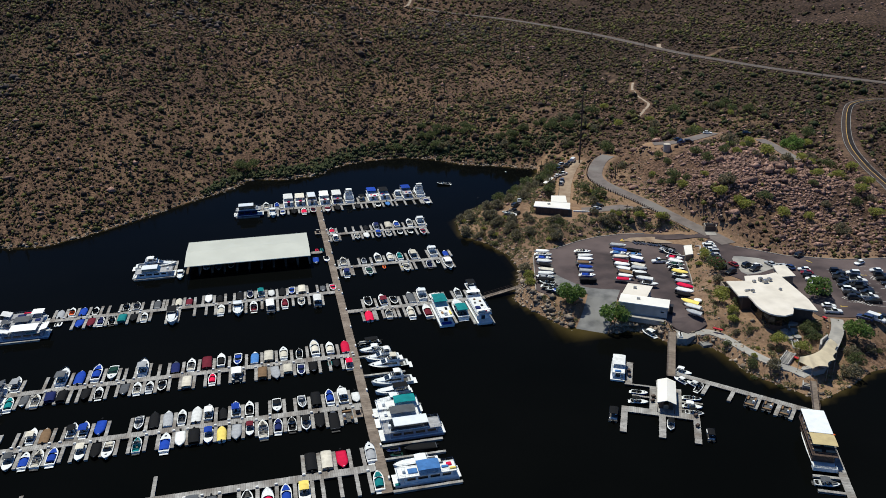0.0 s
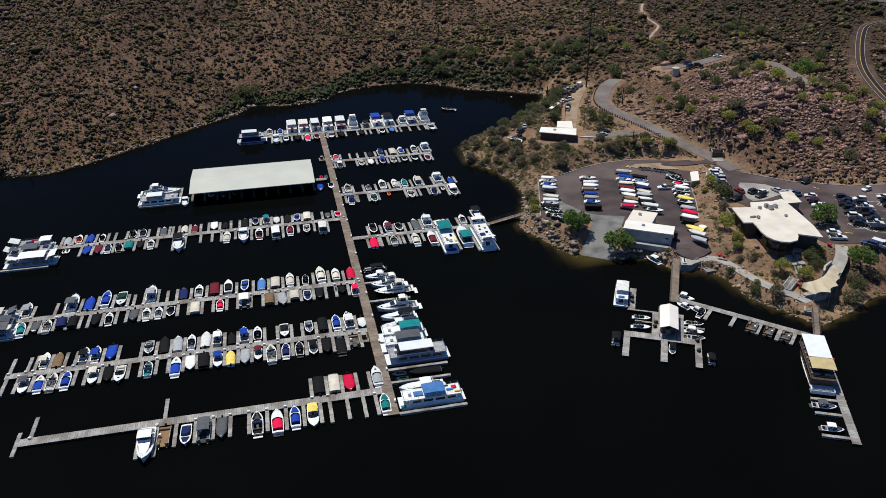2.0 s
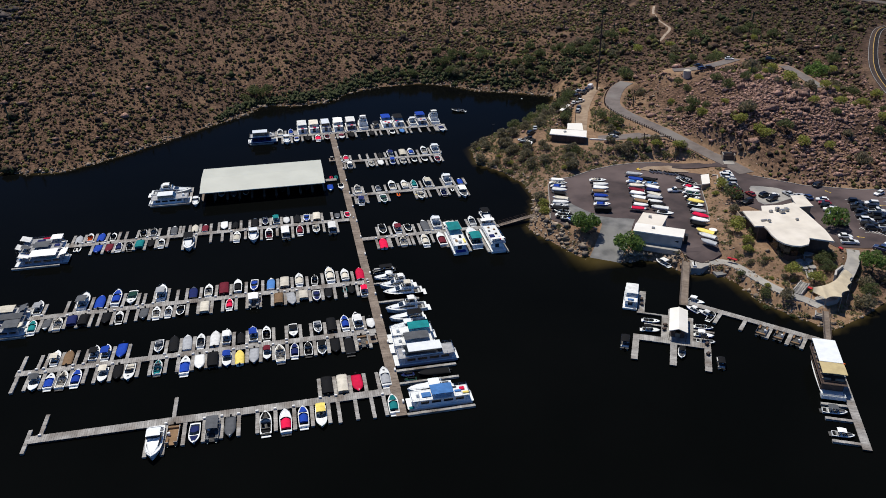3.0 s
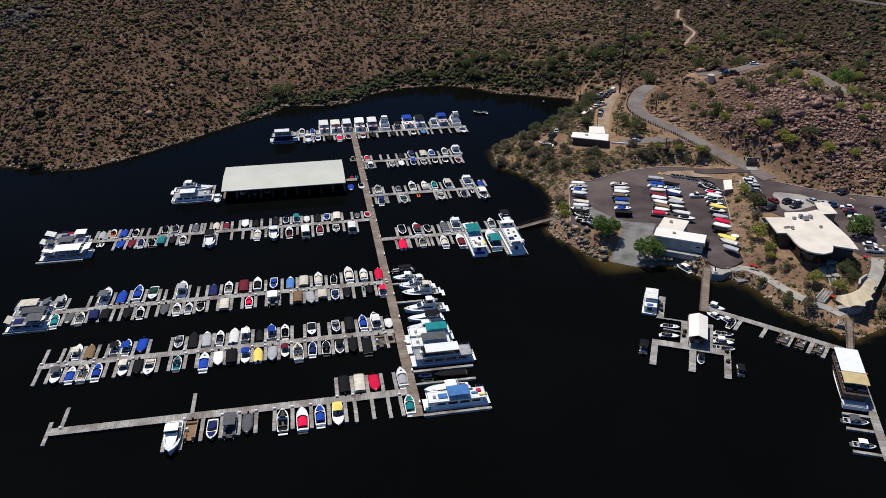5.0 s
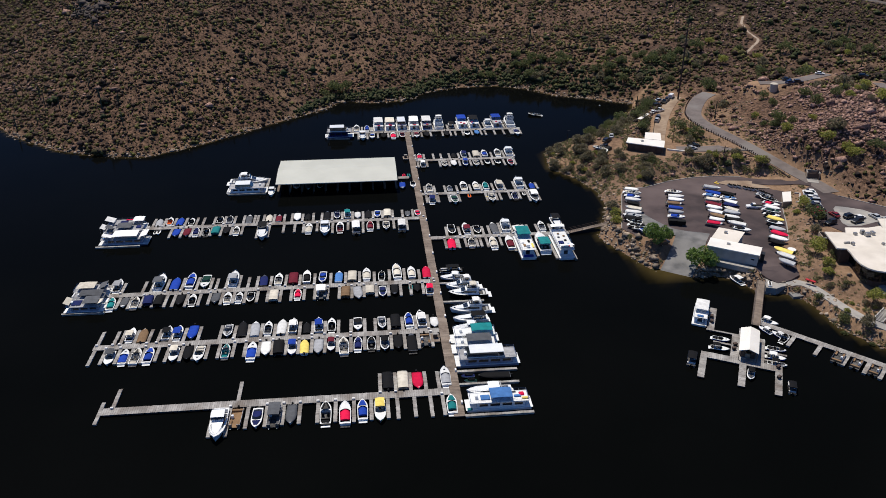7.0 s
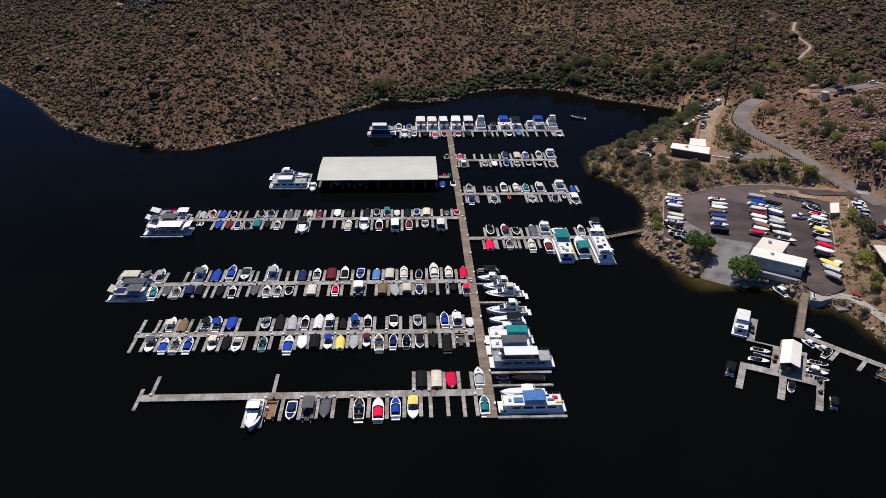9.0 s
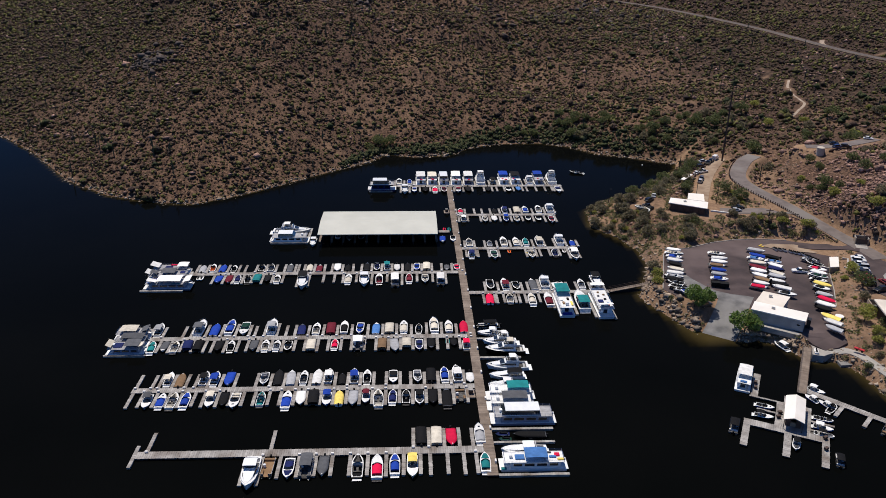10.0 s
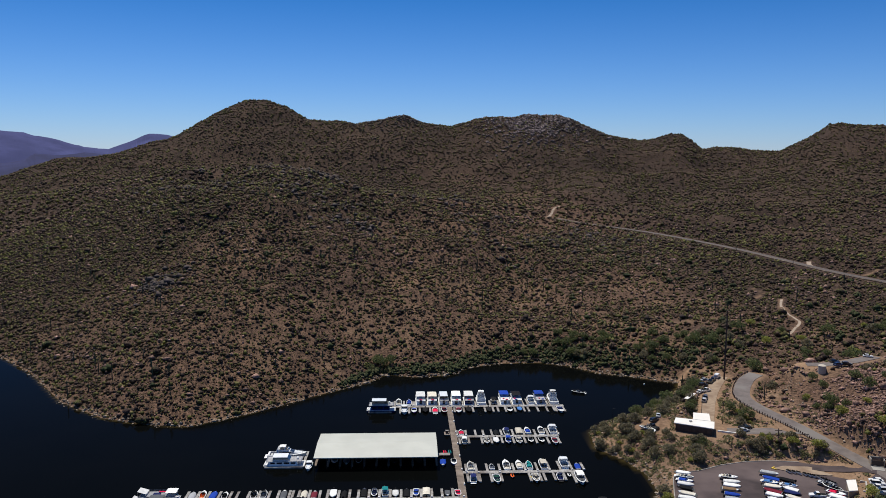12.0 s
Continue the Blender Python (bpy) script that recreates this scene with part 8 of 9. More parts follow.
def pole(x, y, h, r, label, arm=False, lamp=False):
    z = float(terrain(np.array([x]), np.array([y]))[0])
    t = thing("utility_pole" if not lamp else "lamp_post", pose(x, y, z), label, "pole", "poles")
    part("mast", Geo().tube((0, 0, -0.5), (0, 0, h), r, r * 0.7, n=8), DARK_STEEL if lamp else BROWN, t)
    if arm:
        part("crossarm", Geo().box(-1.3, -0.08, h - 0.9, 1.3, 0.08, h - 0.7), BROWN, t)
    if lamp:
        part("lamp_head", Geo().box(-0.15, -0.1, h, 1.0, 0.1, h + 0.14, 0.04), DARK_STEEL, t)


pole(126.0, 206, 32.0, 0.42, "tall dark wooden pole standing above the inlet", True)
pole(113.2, 127.0, 5.0, 0.22, "short wooden pole with a crossarm by the road", True)
pole(101.8, 147.9, 8.0, 0.14, "slim lamp post beside the hut", False, True)
pole(144.4, 108.6, 8.5, 0.13, "slim lamp post by the lot", False, True)
pole(62.6, 158.7, 6.5, 0.12, "slim lamp post near the point", False, True)
pole(97.5, 158.0, 8.0, 0.14, "slim lamp post beside the track", False, True)


def road_posts():
    line = [(x, y, z) for x, y, z in ROAD_UP if y > 124]
    t = thing("guard_posts", pose(0, 0, 0), "row of short dark guard posts along the road", "barrier", kind="structure")
    for i in range(len(line) - 1):
        (ax, ay, az_), (bx, by, bz) = line[i], line[i + 1]
        n = Vector((by - ay, -(bx - ax), 0)).normalized() * -3.4
        for k in (0, 0.5):
            x, y, z = ax + (bx - ax) * k + n.x, ay + (by - ay) * k + n.y, az_ + (bz - az_) * k
            part("post", Geo().box(x - 0.13, y - 0.13, z - 0.6, x + 0.13, y + 0.13, z + 0.8), BROWN, t)


road_posts()


# ---- fuel and rental docks by the restaurant ----
def local_walk(parent, x0, y0, x1, y1, along_, material=None, z=DOCK_Z):
    return walkway("walkway", parent, x0, y0, x1, y1, z, along_, material or DOCK)


def gangway(a, b, w, label):
    """A railed bridge from a to b."""
    a, b = Vector(a), Vector(b)
    d = b - a
    L = math.hypot(d.x, d.y)
    t = thing("gangway", Matrix.Translation(a) @ pose(0, 0, 0, 0, 0, math.degrees(math.atan2(-d.x, d.y))), label, "gangway", kind="structure")
    s = d.z / L
    n = int(L / 0.5)
    g = Geo()
    for i in range(n):
        y0, y1 = L * i / n, L * (i + 1) / n - 0.03
        g.add([(-w, y0, s * y0 - 0.12), (w, y0, s * y0 - 0.12), (w, y1, s * y1 - 0.12), (-w, y1, s * y1 - 0.12), (-w, y0, s * y0), (w, y0, s * y0), (w, y1, s * y1), (-w, y1, s * y1)],
              [(3, 2, 1, 0), (4, 5, 6, 7), (0, 1, 5, 4), (1, 2, 6, 5), (2, 3, 7, 6), (3, 0, 4, 7)])
    part("deck", g, DOCK_BROWN, t)
    for sx in (-1, 1):
        r = Geo()
        for h in (0.55, 1.05):
            r.tube((sx * w, 0, h), (sx * w, L, s * L + h), 0.035, n=5)
        k = max(2, int(L / 2))
        for i in range(k + 1):
            y = L * i / k
            r.tube((sx * w, y, s * y - 0.15), (sx * w, y, s * y + 1.05), 0.035, n=5)
        part("handrail", r, BROWN, t)
    return t


gangway((91.3, 48.5, 2.2), (80.6, 28.6, 0.66), 1.1, "brown timber gangway down to the rental dock")
gangway((112.4, 14.4, 3.0), (107.2, 5.4, 0.66), 0.8, "narrow timber gangway from the shore steps")
gangway((60.9, 90.6, 1.8), (46.1, 87.2, 0.66), 0.8, "brown timber footbridge from the shore to the docks")


def rental_dock():
    M = pose(73.6, 18.0, 0, 0, 0, -27)
    t = thing("rental_dock", M, "floating rental dock of weathered boards with finger piers", "dock", kind="structure")
    for x0, y0, x1, y1, al in ((-3.9, -4.2, -2.35, 6.6, "y"), (2.35, -4.2, 3.9, 6.6, "y"), (-2.33, 5.0, 2.33, 9.8, "y"), (-9.0, -6.7, 8.0, -4.23, "x"), (-10.6, -15.4, -9.03, -4.3, "y"), (-1.6, -15.7, 0.0, -6.73, "y"),
                               (6.4, -16.2, 8.0, -6.73, "y"), (-10.3, 6.0, -3.93, 6.6, "x"), (-8.2, 0.7, -3.93, 1.4, "x"), (-10.1, 6.63, -8.4, 17.6, "y"), (3.93, 0.6, 9.0, 1.3, "x"), (3.93, -3.0, 8.6, -2.4, "x"), (-2.33, -4.2, 2.33, 4.97, "y")):
        local_walk(t, x0, y0, x1, y1, al)
    k = thing("dock_kiosk", M, "dock kiosk with a white gabled roof and dark sides", "kiosk")
    rings = [[(-2.25, y, 3.3), (0, y, 4.1), (2.25, y, 3.3), (2.25, y, 3.15), (0, y, 3.95), (-2.25, y, 3.15)] for y in (-5.2, 5.6)]
    part("roof", Geo().loft(rings, True, True), WHITE_ROOF, k, "white gabled roof")
    part("wall", Geo().box(-1.7, -3.4, DOCK_Z, -1.6, 4.8, 3.3).box(1.6, -3.4, DOCK_Z, 1.7, 4.8, 3.3).box(-1.59, -3.4, DOCK_Z, -0.6, -3.3, 3.3).box(0.6, -3.4, DOCK_Z, 1.59, -3.3, 3.3).box(-1.59, 4.7, DOCK_Z, 1.59, 4.8, 3.3), BROWN, k)
    part("counter", Geo().box(-1.2, -3.28, DOCK_Z, 1.2, -2.8, 1.55, 0.03), TAN_WALL, k)
    for x in (-2.0, 2.0):
        for y in (-5.0, 5.4):
            part("post", Geo().box(x - 0.08, y - 0.08, DOCK_Z, x + 0.08, y + 0.08, 3.25), BROWN, k)
    for x, y in ((-3.0, 1.0), (-3.2, -1.0), (7.2, -9.5), (-9.4, 12.5), (-9.2, 10.0), (7.0, -5.2)):
        c = thing("dock_cart", M @ pose(x, y, DOCK_Z + 0.02, 0, 0, 20 * x), "small dark dock cart standing on the boards", "cart", "dock carts")
        part("bin", Geo().box(-0.35, -0.5, 0.25, 0.35, 0.5, 0.8, 0.06), BROWN, c)
        for sx in (-0.4, 0.4):
            part("wheel", Geo().tube((sx - 0.04, 0, 0.22), (sx + 0.04, 0, 0.22), 0.22, n=10), RUBBER, c)
    return M


RENT = rental_dock()


def rent(kind, col, L, x, y, turn):
    boat(kind, col, L, RENT @ pose(x, y, 0, 0, 0, turn + random.gauss(0, 4)) @ Matrix.Diagonal((0.82, 0.8, 0.85, 1)))


houseboat(RENT @ pose(-12.2, 12.0, 0) @ Matrix.Diagonal((1, 0.88, 0.75, 1)), 9.8, 3.6, "white houseboat with flat white roof at the rental dock", "w", (0.35, 0.98), False, None, [("boat_cover", "l", 0, -3.4, 3.11, 1.6, 1.0)])
rent("o", "w", 5.5, -6.4, 3.0, -90)
rent("b", "k", 5.5, -6.4, -1.4, -90)
rent("p", "k", 7.2, -12.4, -8.6, 0)
rent("b", "k", 5.5, 1.1, -10.2, 180)
rent("p", "k", 7.2, 10.0, -12.0, 0)
rent("o", "w", 5.5, 6.6, 3.2, -90)
rent("b", "w", 5.5, 6.6, -0.6, -90)
rent("b", "k", 5.5, 6.8, -4.0 + 0.6, -90)


def long_dock():
    a, b = Vector((82.0, 30.2, 0)), Vector((106.9, 5.0, 0))
    d = b - a
    M = Matrix.Translation(a) @ pose(0, 0, 0, 0, 0, math.degrees(math.atan2(-d.x, d.y)))
    L = d.length
    t = thing("long_dock", M, "long floating dock of weathered boards along the shore", "dock", kind="structure")
    local_walk(t, -1.0, 0, 1.0, L, "y")
    for y, l in ((9.6, 5.2), (16.0, 5.0), (22.4, 5.2), (27.2, 5.4), (30.6, 5.4)):
        g = Geo()
        planks(g, 1.03, y - 0.5, 1.03 + l, y + 0.5, DOCK_Z - 0.02, "x", 0.6)
        g.box(1.1, y - 0.42, -0.15, 0.95 + l, y + 0.42, DOCK_Z - 0.14)
        part("finger", g, DOCK, t)
    for y, x in ((1.6, 2.4), (5.0, 2.6)):
        boat("b", "w", 5.5, M @ pose(x, y + 1.0, 0, 0, 0, 160) @ Matrix.Diagonal((0.8, 0.8, 0.85, 1)))
    boat("o", "k", 5.0, M @ pose(3.4, 8.0, 0, 0, 0, 85) @ Matrix.Diagonal((0.85, 0.85, 0.85, 1)))
    boat("b", "w", 5.0, M @ pose(-2.1, 2.4, 0, 0, 0, 0) @ Matrix.Diagonal((0.85, 0.85, 0.85, 1)))
    for y in (20.8, 24.9, 28.9):
        boat("p", "a", 5.6, M @ pose(3.7, y, 0, 0, 0, 90) @ Matrix.Diagonal((0.92, 0.88, 1, 1)))
    a, b = Vector((107.2, 4.6, 0)), Vector((90.6, -31.0, 0))
    d = b - a
    M2 = Matrix.Translation(a) @ pose(0, 0, 0, 0, 0, math.degrees(math.atan2(-d.x, d.y)))
    t = thing("tour_dock", M2, "floating dock of weathered boards beside the tour boat", "dock", kind="structure")
    local_walk(t, -0.9, 1.2, 0.9, d.length, "y")
    for y in (25.2, 30.2, 37.6):
        g = Geo()
        planks(g, 0.93, y - 0.4, 6.4, y + 0.4, DOCK_Z - 0.02, "x", 0.6)
        g.box(1.0, y - 0.34, -0.15, 6.3, y + 0.34, DOCK_Z - 0.14)
        part("finger", g, DOCK, t)
    boat("b", "g", 6.2, M2 @ pose(4.0, 27.6, 0, 0, 0, 90) @ Matrix.Diagonal((0.85, 0.82, 0.85, 1)))
    boat("b", "w", 5.2, M2 @ pose(3.8, 35.2, 0, 0, 0, 90) @ Matrix.Diagonal((0.85, 0.85, 0.85, 1)))
    return M2


TOUR = long_dock()


def tour_boat():
    """A two-deck excursion boat lying along its dock."""
    M = TOUR @ pose(3.6, 13.6, 0, 0, 0, 180) @ Matrix.Diagonal((1.04, 0.8, 0.9, 1))
    L, W = 22.0, 4.9
    t = thing("tour_boat", M, "two-deck excursion boat with white roof and brown sides", "tour boat")
    part("hull", hull_geo(L, W, 1.5, 14), GELCOAT, t)
    st = [i / 13 for i in range(14)]
    part("lower_deck", Geo().loft([[(-half_beam(s, W), -L / 2 + L * s, 1.25 + 0.35 * s * s), (half_beam(s, W), -L / 2 + L * s, 1.25 + 0.35 * s * s)] for s in st], False), DECK_W, t)
    for sx in (-1, 1):
        g = Geo().box(sx * 2.2 - 0.06, -9.2, 1.3, sx * 2.2 + 0.06, 6.6, 1.95).box(sx * 2.2 - 0.06, -9.2, 3.2, sx * 2.2 + 0.06, 6.6, 3.7)
        for i in range(11):
            g.box(sx * 2.2 - 0.06, -9.2 + 1.56 * i, 1.95, sx * 2.2 + 0.06, -9.0 + 1.56 * i, 3.2)
        part("side_wall", g, BROWN, t, "varnished brown cabin side")
        for i in range(10):
            part("window", Geo().box(sx * 2.18 - 0.02, -9.0 + 1.56 * i, 1.95, sx * 2.18 + 0.02, -7.64 + 1.56 * i, 3.2), GLASS, t)
    for y in (-9.2, 6.5):
        part("end_wall", Geo().box(-2.13, y, 1.3, 2.13, y + 0.1, 3.7), BROWN, t)
    part("upper_deck", Geo().box(-2.6, -10.6, 3.704, 2.6, 8.2, 3.88, 0.05), BROWN, t)
    rail = Geo()
    cs = [(-2.5, -10.5), (2.5, -10.5), (2.5, 8.1), (-2.5, 8.1)]
    for (ax, ay), (bx, by) in zip(cs, cs[1:] + cs[:1]):
        for z in (4.3, 4.8):
            rail.tube((ax, ay, z), (bx, by, z), 0.03, n=4)
        k = max(2, int(math.hypot(bx - ax, by - ay) / 1.2))
        for i in range(k):
            x, y = ax + (bx - ax) * i / k, ay + (by - ay) * i / k
            rail.tube((x, y, 3.88), (x, y, 4.8), 0.025, n=4)
    part("rail", rail, BROWN, t)
    part("roof", Geo().box(-2.45, -3.4, 6.1, 2.45, 8.4, 6.28, 0.08), GELCOAT, t, "white flat roof over the upper deck")
    canopy(t, -2.5, -9.0, 2.5, -3.5, 6.35, mat("tan_awning", (0.5, 0.4, 0.2), (0.42, 0.33, 0.17), 0.7, 0.8), 3.88, "awning")
    for x in (-2.3, 2.3):
        for y in (-3.2, 0.4, 4.2, 8.0):
            part("roof_post", Geo().tube((x, y, 3.88), (x, y, 6.1), 0.05, n=6), GELCOAT, t)
    for i in range(6):
        for sx in (-1, 1):
            part("bench", Geo().box(sx * 1.35 - 0.9, -8.6 + 2.5 * i, 3.884, sx * 1.35 + 0.9, -8.1 + 2.5 * i, 4.35, 0.04), TAN_WALL, t)
    part("stern_deck", Geo().box(-2.4, -12.6, 0.7, 2.4, -10.6, 0.85).box(-2.4, -12.6, 0.85, -2.3, -10.7, 1.8).box(2.3, -12.6, 0.85, 2.4, -10.7, 1.8).box(-2.29, -12.6, 0.85, 2.29, -12.5, 1.7), GELCOAT, t)
    part("side_door", Geo().box(2.62, 0.0, 3.9, 3.7, 0.5, 4.1), CLOTH["o"], t, "orange side board")


tour_boat()


# ---- trees ----
BARK = mat("grey_brown_bark", (0.09, 0.068, 0.052), (0.06, 0.045, 0.035), 2.0, 0.95, bump=0.02, bscale=6)
PALO = scrub_mat("palo_verde_leaf", [(0.3, 0.32, 0.07), (0.36, 0.36, 0.09), (0.24, 0.26, 0.065), (0.4, 0.36, 0.13)], 0.5)
GREY_LEAF = scrub_mat("dusty_grey_leaf", [(0.2, 0.185, 0.11), (0.26, 0.225, 0.14), (0.15, 0.14, 0.085), (0.28, 0.23, 0.155)], 0.5)
DARK_LEAF = scrub_mat("dark_mesquite_leaf", [(0.12, 0.15, 0.055), (0.155, 0.18, 0.07), (0.095, 0.115, 0.046), (0.17, 0.175, 0.085)], 0.45)



def make_tree(seed, h, spread, leaf, label):
    """Short trunk, forking limbs, and a loose crown of small leaf sprays with gaps."""
    rng = np.random.RandomState(seed)
    t = thing("desert_tree", pose(0, 0, 0), label, "tree", "desert trees round the marina")
    g = Geo()
    fork = h * 0.25
    g.tube((0, 0, -0.4), (0.05, 0, fork), 0.16, 0.11, 7)
    tips = []
    for k in range(6):
        a = k * 1.05 + rng.uniform(-0.3, 0.3)
        rr = spread * rng.uniform(0.4, 0.75)
        mid = (rr * 0.45 * math.cos(a), rr * 0.45 * math.sin(a), h * rng.uniform(0.45, 0.6))
        tip = (rr * math.cos(a), rr * math.sin(a), h * (rng.uniform(0.5, 0.8) if h > 4 else rng.uniform(0.35, 0.7)))
        g.tube((0.05, 0, fork - 0.05), mid, 0.08, 0.05, 5).tube(mid, tip, 0.05, 0.02, 5)
        tips.append(tip)
    tips.append((0, 0, h * 0.85))
    part("trunk", g, BARK, t)
    pts = []
    for tip in tips:
        m = rng.randint(150, 180) + (110 if leaf is LEAF else 0)
        v = rng.normal(0, 1, (m, 3))
        v /= np.linalg.norm(v, axis=1)[:, None]
        v *= rng.uniform(0.45, 1.0, (m, 1)) ** 0.6
        pts.append(np.array(tip) + v * [spread * 0.46, spread * 0.46, h * (0.27 if h > 4 else 0.36)])
    pts = np.concatenate(pts)
    pts = pts[pts[:, 2] > 0.25]
    crown = leaf_sprays("crown", pts, rng.gamma(5, 0.04, len(pts)).clip(0.1, 0.36) * (0.45 + spread / 5), leaf, rng)
    crown.parent = t
    return t


TREES = []
for i, (h, w, leaf, words) in enumerate(((5.5, 3.4, LEAF, "green mesquite tree with a broad loose crown"), (4.2, 2.7, PALO, "yellow-green palo verde tree with a feathery crown"), (3.6, 2.4, DARK_LEAF, "dark green mesquite bush with low limbs"),
                                         (3.0, 2.2, GREY_LEAF, "dusty grey-green desert bush with bare twigs"), (4.8, 2.8, DARK_LEAF, "dark green desert tree on the shore slope"), (2.4, 1.9, PALO, "low yellow-green palo verde bush"))):
    TREES.append(make_tree(20 + i, h, w, leaf, words))
TREE_USED = [False] * len(TREES)


def tree(i, x, y, f=1.0, z=None):
    z = float(terrain(np.array([x]), np.array([y]))[0]) if z is None else z
    m = pose(x, y, z, 0, 0, random.uniform(0, 360)) @ Matrix.Diagonal((f, f, f * random.uniform(0.88, 1.1), 1))
    if TREE_USED[i]:
        return copy_thing(TREES[i], m)
    TREE_USED[i] = True
    TREES[i].matrix_basis = m
    return TREES[i]


for i, x, y, f in ((0, 77.6, 57.6, 1.25), (0, 67.6, 70.9, 0.8), (0, 70.4, 69.9, 0.7), (4, 121.3, 76.8, 1.1), (1, 123.6, 87.2, 0.9), (1, 110.4, 55.8, 1.05), (1, 113.6, 59.6, 0.95), (5, 110.5, 48.9, 1.0), (5, 108.8, 45.6, 0.9), (2, 114.4, 52.6, 0.8),
                   (2, 111.1, 40.3, 0.5), (1, 113.4, 31.3, 1.05), (1, 117.7, 27.0, 1.0), (2, 104.0, 27.4, 0.95), (2, 102.4, 37.6, 0.62), (0, 140.2, 51.6, 0.85), (2, 125.3, 35.6, 0.9), (2, 128.4, 36.0, 0.9), (0, 137.5, 29.6, 0.85), (3, 126.4, 17.0, 1.25), (4, 130.6, 21.2, 0.8),
                   (2, 126.4, 31.6, 0.75), (3, 115.6, 39.8, 0.5), (3, 132.6, 25.0, 0.8), (4, 124.2, 35.2, 0.5), (4, 125.0, 33.0, 0.55), (4, 123.4, 31.0, 0.45), (4, 126.4, 36.6, 0.5), (2, 101.9, 23.4, 0.5), (2, 106.0, 17.8, 0.45), (3, 107.0, 23.0, 0.7), (5, 105.2, 29.0, 0.5), (5, 61.0, 86.5, 1.0), (5, 62.4, 92, 1.0), (3, 63.6, 99, 0.9), (3, 117.4, 68.6, 0.7), (5, 119.6, 84, 0.7), (5, 126.4, 93.0, 0.7),
                   (1, 117.4, 125.5, 0.9), (1, 124.6, 121.2, 1.05), (5, 110.6, 128.0, 0.7), (2, 159.2, 159.3, 1.5), (2, 157.5, 148.0, 1.3), (4, 142.1, 146.1, 1.0), (1, 182.2, 144.1, 1.5), (0, 210.4, 166.2, 1.1), (1, 180.6, 124.4, 0.9), (1, 194.9, 127.6, 1.1), (1, 163.8, 103.5, 1.2),
                   (1, 172.7, 100.6, 0.9), (5, 141.0, 136.2, 1.3), (3, 151.3, 122.0, 1.3), (1, 152.1, 109.6, 1.2), (1, 146.4, 118.0, 1.1), (1, 200.5, 145.6, 1.1), (1, 208.0, 131.9, 1.1), (1, 197.6, 179.3, 1.2), (3, 191.5, 185.8, 1.6), (4, 183.0, 203.1, 1.3), (1, 223.9, 143.7, 1.2),
                   (1, 214.6, 121.8, 1.1), (3, 179.2, 91.0, 1.1), (1, 200.6, 99.5, 1.2), (5, 151.5, 113.2, 1.2), (4, -31, 247, 1.2), (4, -26, 249, 1.0), (2, -36, 242, 1.1), (4, -33, 250, 0.9)):
    tree(i, x, y, f)


def grove(seed, n, outline, kinds, lo, hi, gap=2.0):
    rng = np.random.RandomState(seed)
    xs, ys = [p[0] for p in outline], [p[1] for p in outline]
    x, y = rng.uniform(min(xs), max(xs), n * 6), rng.uniform(min(ys), max(ys), n * 6)
    keep = inside(x, y, outline) & open_ground(x, y, 1.6)
    for a, b in list(zip(x[keep], y[keep]))[:n]:
        tree(kinds[rng.randint(len(kinds))], float(a), float(b), float(rng.uniform(lo, hi)))


grove(1, 52, [(54, 160), (52, 145), (60, 133), (65, 119), (80, 117), (95, 125), (90, 132), (80, 136), (76, 150), (72, 165)], (2, 3, 3, 5, 3, 3, 3), 0.45, 0.9)
grove(2, 40, [(72, 165), (80, 152), (92, 154), (99, 165), (104, 182), (112, 206), (118, 222), (110, 218), (92, 193), (78, 182)], (2, 3, 3, 3, 4), 0.55, 1.0)
grove(3, 14, [(98, 124), (112, 124), (128, 117), (128, 128), (112, 137), (100, 132)], (3, 5, 3), 0.4, 0.8)
grove(4, 28, [(108, 140), (112, 146), (106, 160), (112, 178), (124, 200), (119, 202), (106, 180), (101, 160)], (5, 3, 1, 4), 0.5, 0.95)
grove(5, 34, [(124, 140), (134, 128), (150, 112), (190, 92), (225, 92), (222, 180), (170, 178), (130, 180), (118, 158)], (3, 1, 4, 5, 3, 2), 0.55, 1.15)
grove(6, 30, [(125, 185), (150, 200), (210, 205), (240, 170), (270, 230), (240, 290), (160, 290), (120, 240)], (4, 1, 3, 4, 2), 0.7, 1.3)
grove(7, 8, [(109, 60), (119, 78), (113, 48), (110, 38), (104, 44), (103, 50)], (5, 3, 3), 0.2, 0.42)
grove(8, 8, [(104, 38), (110, 34), (118, 27), (113, 20), (108, 27)], (5, 3), 0.2, 0.4)
grove(9, 12, [(138, 20), (134, 30), (150, 31), (190, 22), (180, 10), (150, 20)], (4, 3, 2), 0.4, 0.8)
grove(10, 60, [(20, 266), (28, 268), (60, 266), (80, 252), (110, 238), (126, 226), (150, 240), (165, 262), (150, 275), (110, 268), (60, 280)], (4, 2, 4, 2, 3), 0.6, 1.05)


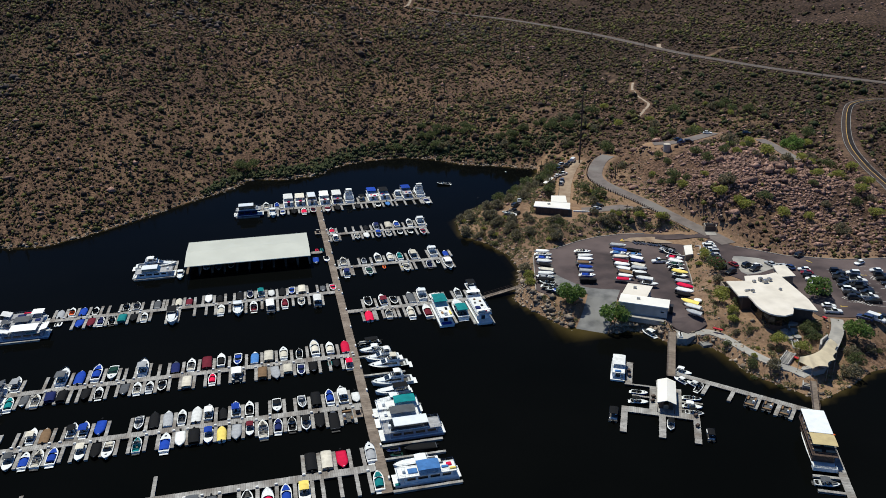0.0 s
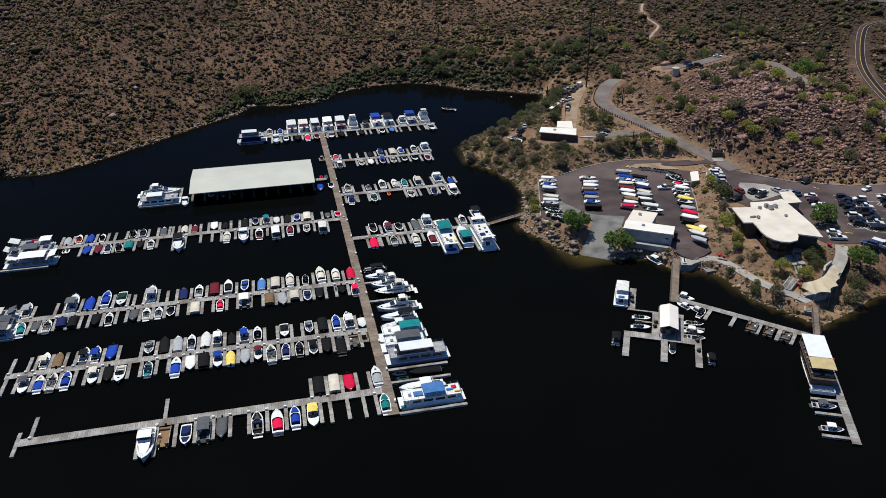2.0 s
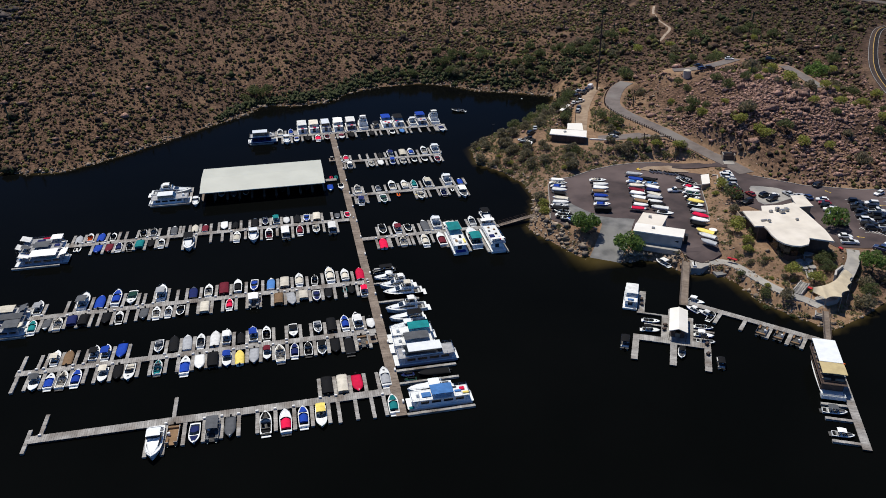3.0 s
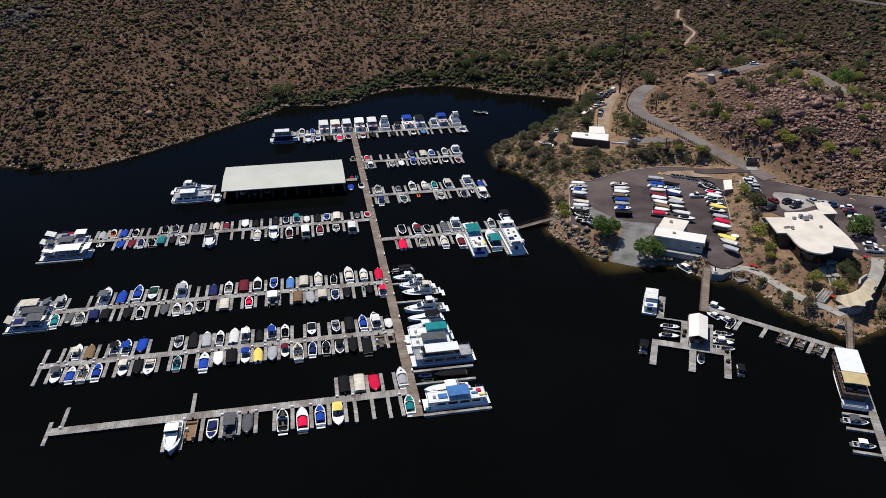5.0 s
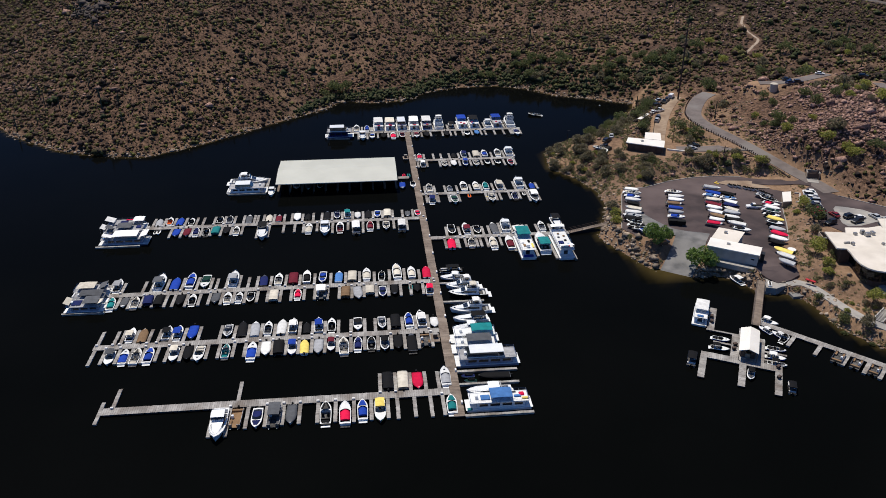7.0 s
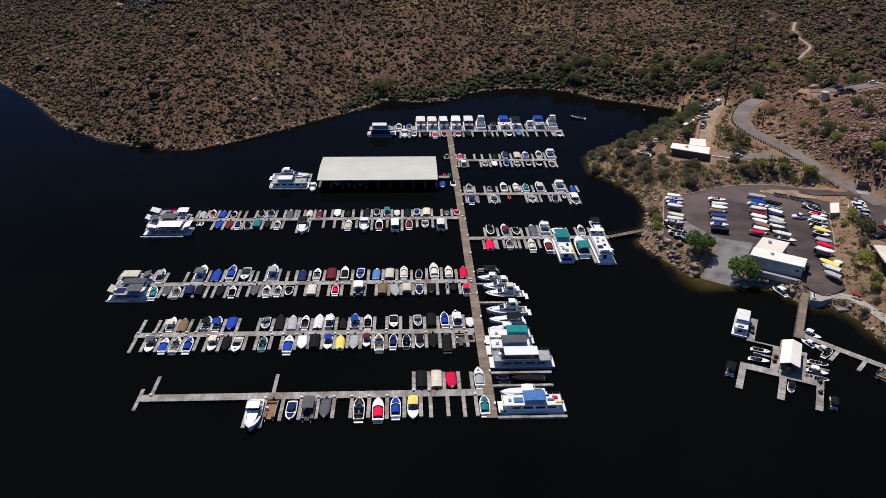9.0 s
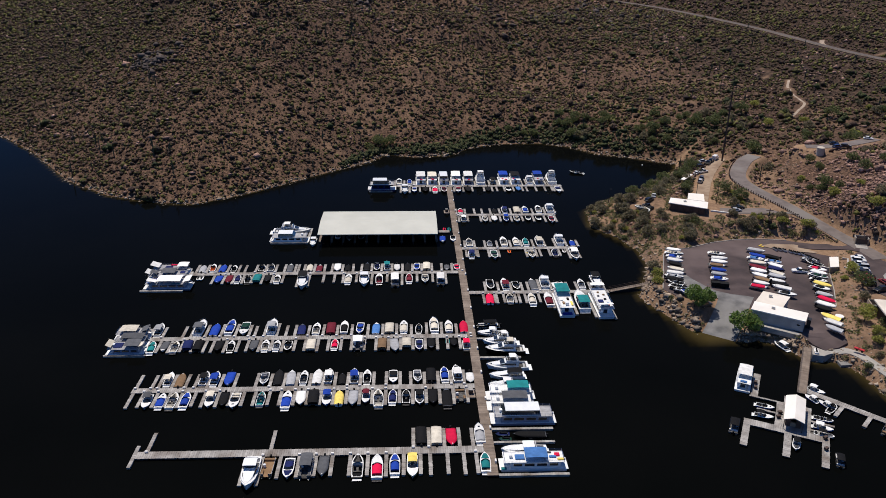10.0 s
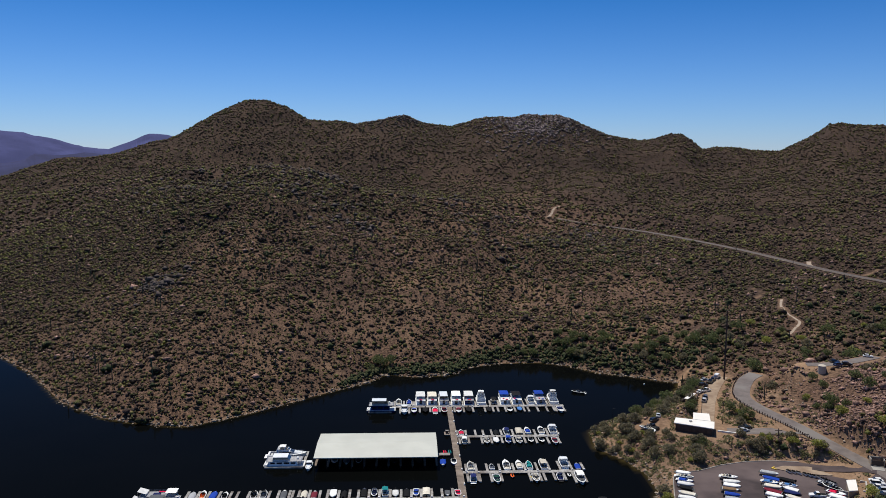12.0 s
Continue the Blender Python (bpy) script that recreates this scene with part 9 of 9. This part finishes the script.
# ---- small things along the shore and docks ----
def low_wall():
    """A dark stone edge below the climbing road."""
    line = smooth_line([(109.6, 131.2, 9.2), (115, 130.9, 9.2), (120.4, 129.8, 8.8), (124.4, 127.2, 8.2), (127.4, 122.8, 7.4), (130.2, 116.4, 6.5), (131.6, 112.2, 6.0)])
    rows = []
    for i, p in enumerate(line):
        a, b = Vector(line[max(0, i - 1)]), Vector(line[min(len(line) - 1, i + 1)])
        n = Vector(((b - a).y, -(b - a).x, 0)).normalized() * 0.25
        z = float(terrain(np.array([p[0]]), np.array([p[1]]))[0])
        rows.append([(p[0] - n.x, p[1] - n.y, z - 0.5), (p[0] - n.x, p[1] - n.y, z + 0.3), (p[0] + n.x, p[1] + n.y, z + 0.3), (p[0] + n.x, p[1] + n.y, z - 0.5)])
    tagged(part("retaining_wall", Geo().loft(rows, True, True), BROWN), "low dark timber edge wall below the road", "wall", kind="structure")


low_wall()
RED_PAINT = mat("red_cart_paint", (0.5, 0.02, 0.03), (0.4, 0.015, 0.02), 2.0, 0.4)


def luggage_cart(x, y, z, turn, n=1):
    for k in range(n):
        t = thing("luggage_cart", pose(x + 0.9 * k, y - 1.0 * k, z, 0, 0, turn), "small red luggage cart on the path", "cart", "red luggage carts")
        part("tray", Geo().box(-0.4, -0.7, 0.35, 0.4, 0.7, 0.75, 0.08), RED_PAINT, t)
        part("handle", Geo().tube((-0.35, 0.7, 0.7), (-0.35, 1.0, 1.05), 0.03, n=5).tube((0.35, 0.7, 0.7), (0.35, 1.0, 1.05), 0.03, n=5).tube((-0.35, 1.0, 1.05), (0.35, 1.0, 1.05), 0.03, n=5), DARK_STEEL, t)
        for sx in (-0.42, 0.42):
            part("wheel", Geo().tube((sx - 0.05, -0.2, 0.28), (sx + 0.05, -0.2, 0.28), 0.28, n=10), RUBBER, t)


luggage_cart(103.0, 45.0, 3.04, 40, 2)
luggage_cart(114.6, 24.4, 3.3, 20, 1)
luggage_cart(133.5, 38.6, 6.0, 10, 1)


def dock_platform(x0, y0, x1, y1, words):
    t = thing("pump_platform", pose(0, 0, 0), words, "dock platform", kind="structure")
    g = Geo()
    planks(g, x0, y0, x1, y1, DOCK_Z, "x", 0.5)
    g.box(x0 + 0.1, y0 + 0.1, -0.2, x1 - 0.1, y1 - 0.1, DOCK_Z - 0.13)
    part("deck", g, DOCK_BROWN, t)
    cx, cy = (x0 + x1) / 2, (y0 + y1) / 2
    b = thing("pump_box", pose(cx, cy, DOCK_Z + 0.02), "dark pump cabinet on a small dock platform", "cabinet", "pump cabinets")
    part("cabinet", Geo().box(-0.55, -0.4, 0, 0.55, 0.4, 1.1, 0.05), BROWN, b)
    part("lid", Geo().box(-0.6, -0.45, 1.104, 0.6, 0.45, 1.18, 0.03), DOCK, b)
    part("pipe", Geo().tube((0.9, 0.2, 0.0), (0.9, 0.2, 0.9), 0.08, n=6).tube((0.9, 0.2, 0.9), (0.5, 0.2, 0.9), 0.08, n=6), STEEL, b)


dock_platform(-3.2, 29.2, -0.98, 32.9, "small square dock platform beside the main walkway")
dock_platform(-3.2, 158.2, -0.98, 161.4, "small square dock platform beside the main walkway")
# skiffs tied near the gangway head, carts and boats in the clearing on the point
boat("b", "w", 5.0, pose(86.0, 52.2, 0, 0, 0, 20))
boat("j", "w", 0, pose(92.6, 46.0, 2.15, 0, 0, -20))
boat("j", "y", 0, pose(25.2, 118.0, 0, 0, 0, 80))


def on_ground(x, y):
    return float(terrain(np.array([x]), np.array([y]))[0])


for x, y, k, c, tr in ((76.0, 149.5, "suv", "k", -60), (74.2, 144.8, "pickup", "k", 30), (79.2, 154.4, "car", "s", -20)):
    car(k, c, x, y, on_ground(x, y), tr)
for x, y, col, tr in ((72.8, 141.6, "w", -40), (71.6, 145.0, "c", 60)):
    boat("o", col, 5.0, pose(x, y, on_ground(x, y) + 0.35, 0, 0, tr))


def mooring_buoy(x, y):
    t = thing("mooring_buoy", pose(x, y, 0), "small white round mooring buoy floating on the lake", "buoy", "white mooring buoys")
    rings = [[(r * math.cos(a), r * math.sin(a), z) for a in (i * math.pi / 6 for i in range(12))] for r, z in ((0.12, -0.32), (0.36, -0.18), (0.44, 0.08), (0.36, 0.34), (0.14, 0.48))]
    part("float_body", Geo().loft(rings, True, True), WHITE_PAINT, t)
    part("ring", Geo().tube((0, 0, 0.48), (0, 0, 0.62), 0.05, n=6), STEEL, t)


for x, y in ((94.7, 223.0), (41.9, 166.6), (41.6, 159.8), (40.5, 155.5), (41.7, 121.8), (41.7, 119.1)):
    mooring_buoy(x, y)


def track_wall():
    """A dark timber edge between the shore bushes and the track."""
    line = smooth_line([(93.6, 160, 0), (98.4, 168, 0), (104.6, 181.4, 0), (110.4, 191.6, 0), (117, 202.6, 0)])
    rows = []
    for i, p in enumerate(line):
        a, b = Vector(line[max(0, i - 1)]), Vector(line[min(len(line) - 1, i + 1)])
        n = Vector(((b - a).y, -(b - a).x, 0)).normalized() * 0.18
        z = on_ground(p[0], p[1])
        rows.append([(p[0] - n.x, p[1] - n.y, z - 0.6), (p[0] - n.x, p[1] - n.y, z + 0.9), (p[0] + n.x, p[1] + n.y, z + 0.9), (p[0] + n.x, p[1] + n.y, z - 0.6)])
    tagged(part("retaining_wall", Geo().loft(rows, True, True), BROWN), "dark timber wall along the shore track", "wall", kind="structure")
    z = on_ground(97.0, 169.6)
    t = thing("shade_roof", pose(97.0, 169.6, z, 0, 0, -41), "long narrow white shade roof on posts beside the track", "shelter")
    part("roof", Geo().box(-0.8, -4.6, 2.1, 0.8, 4.6, 2.25, 0.03), WHITE_ROOF, t)
    for x in (-0.65, 0.65):
        for y in (-4.2, 0, 4.2):
            part("post", Geo().box(x - 0.06, y - 0.06, -0.6, x + 0.06, y + 0.06, 2.1), DARK_STEEL, t)


track_wall()
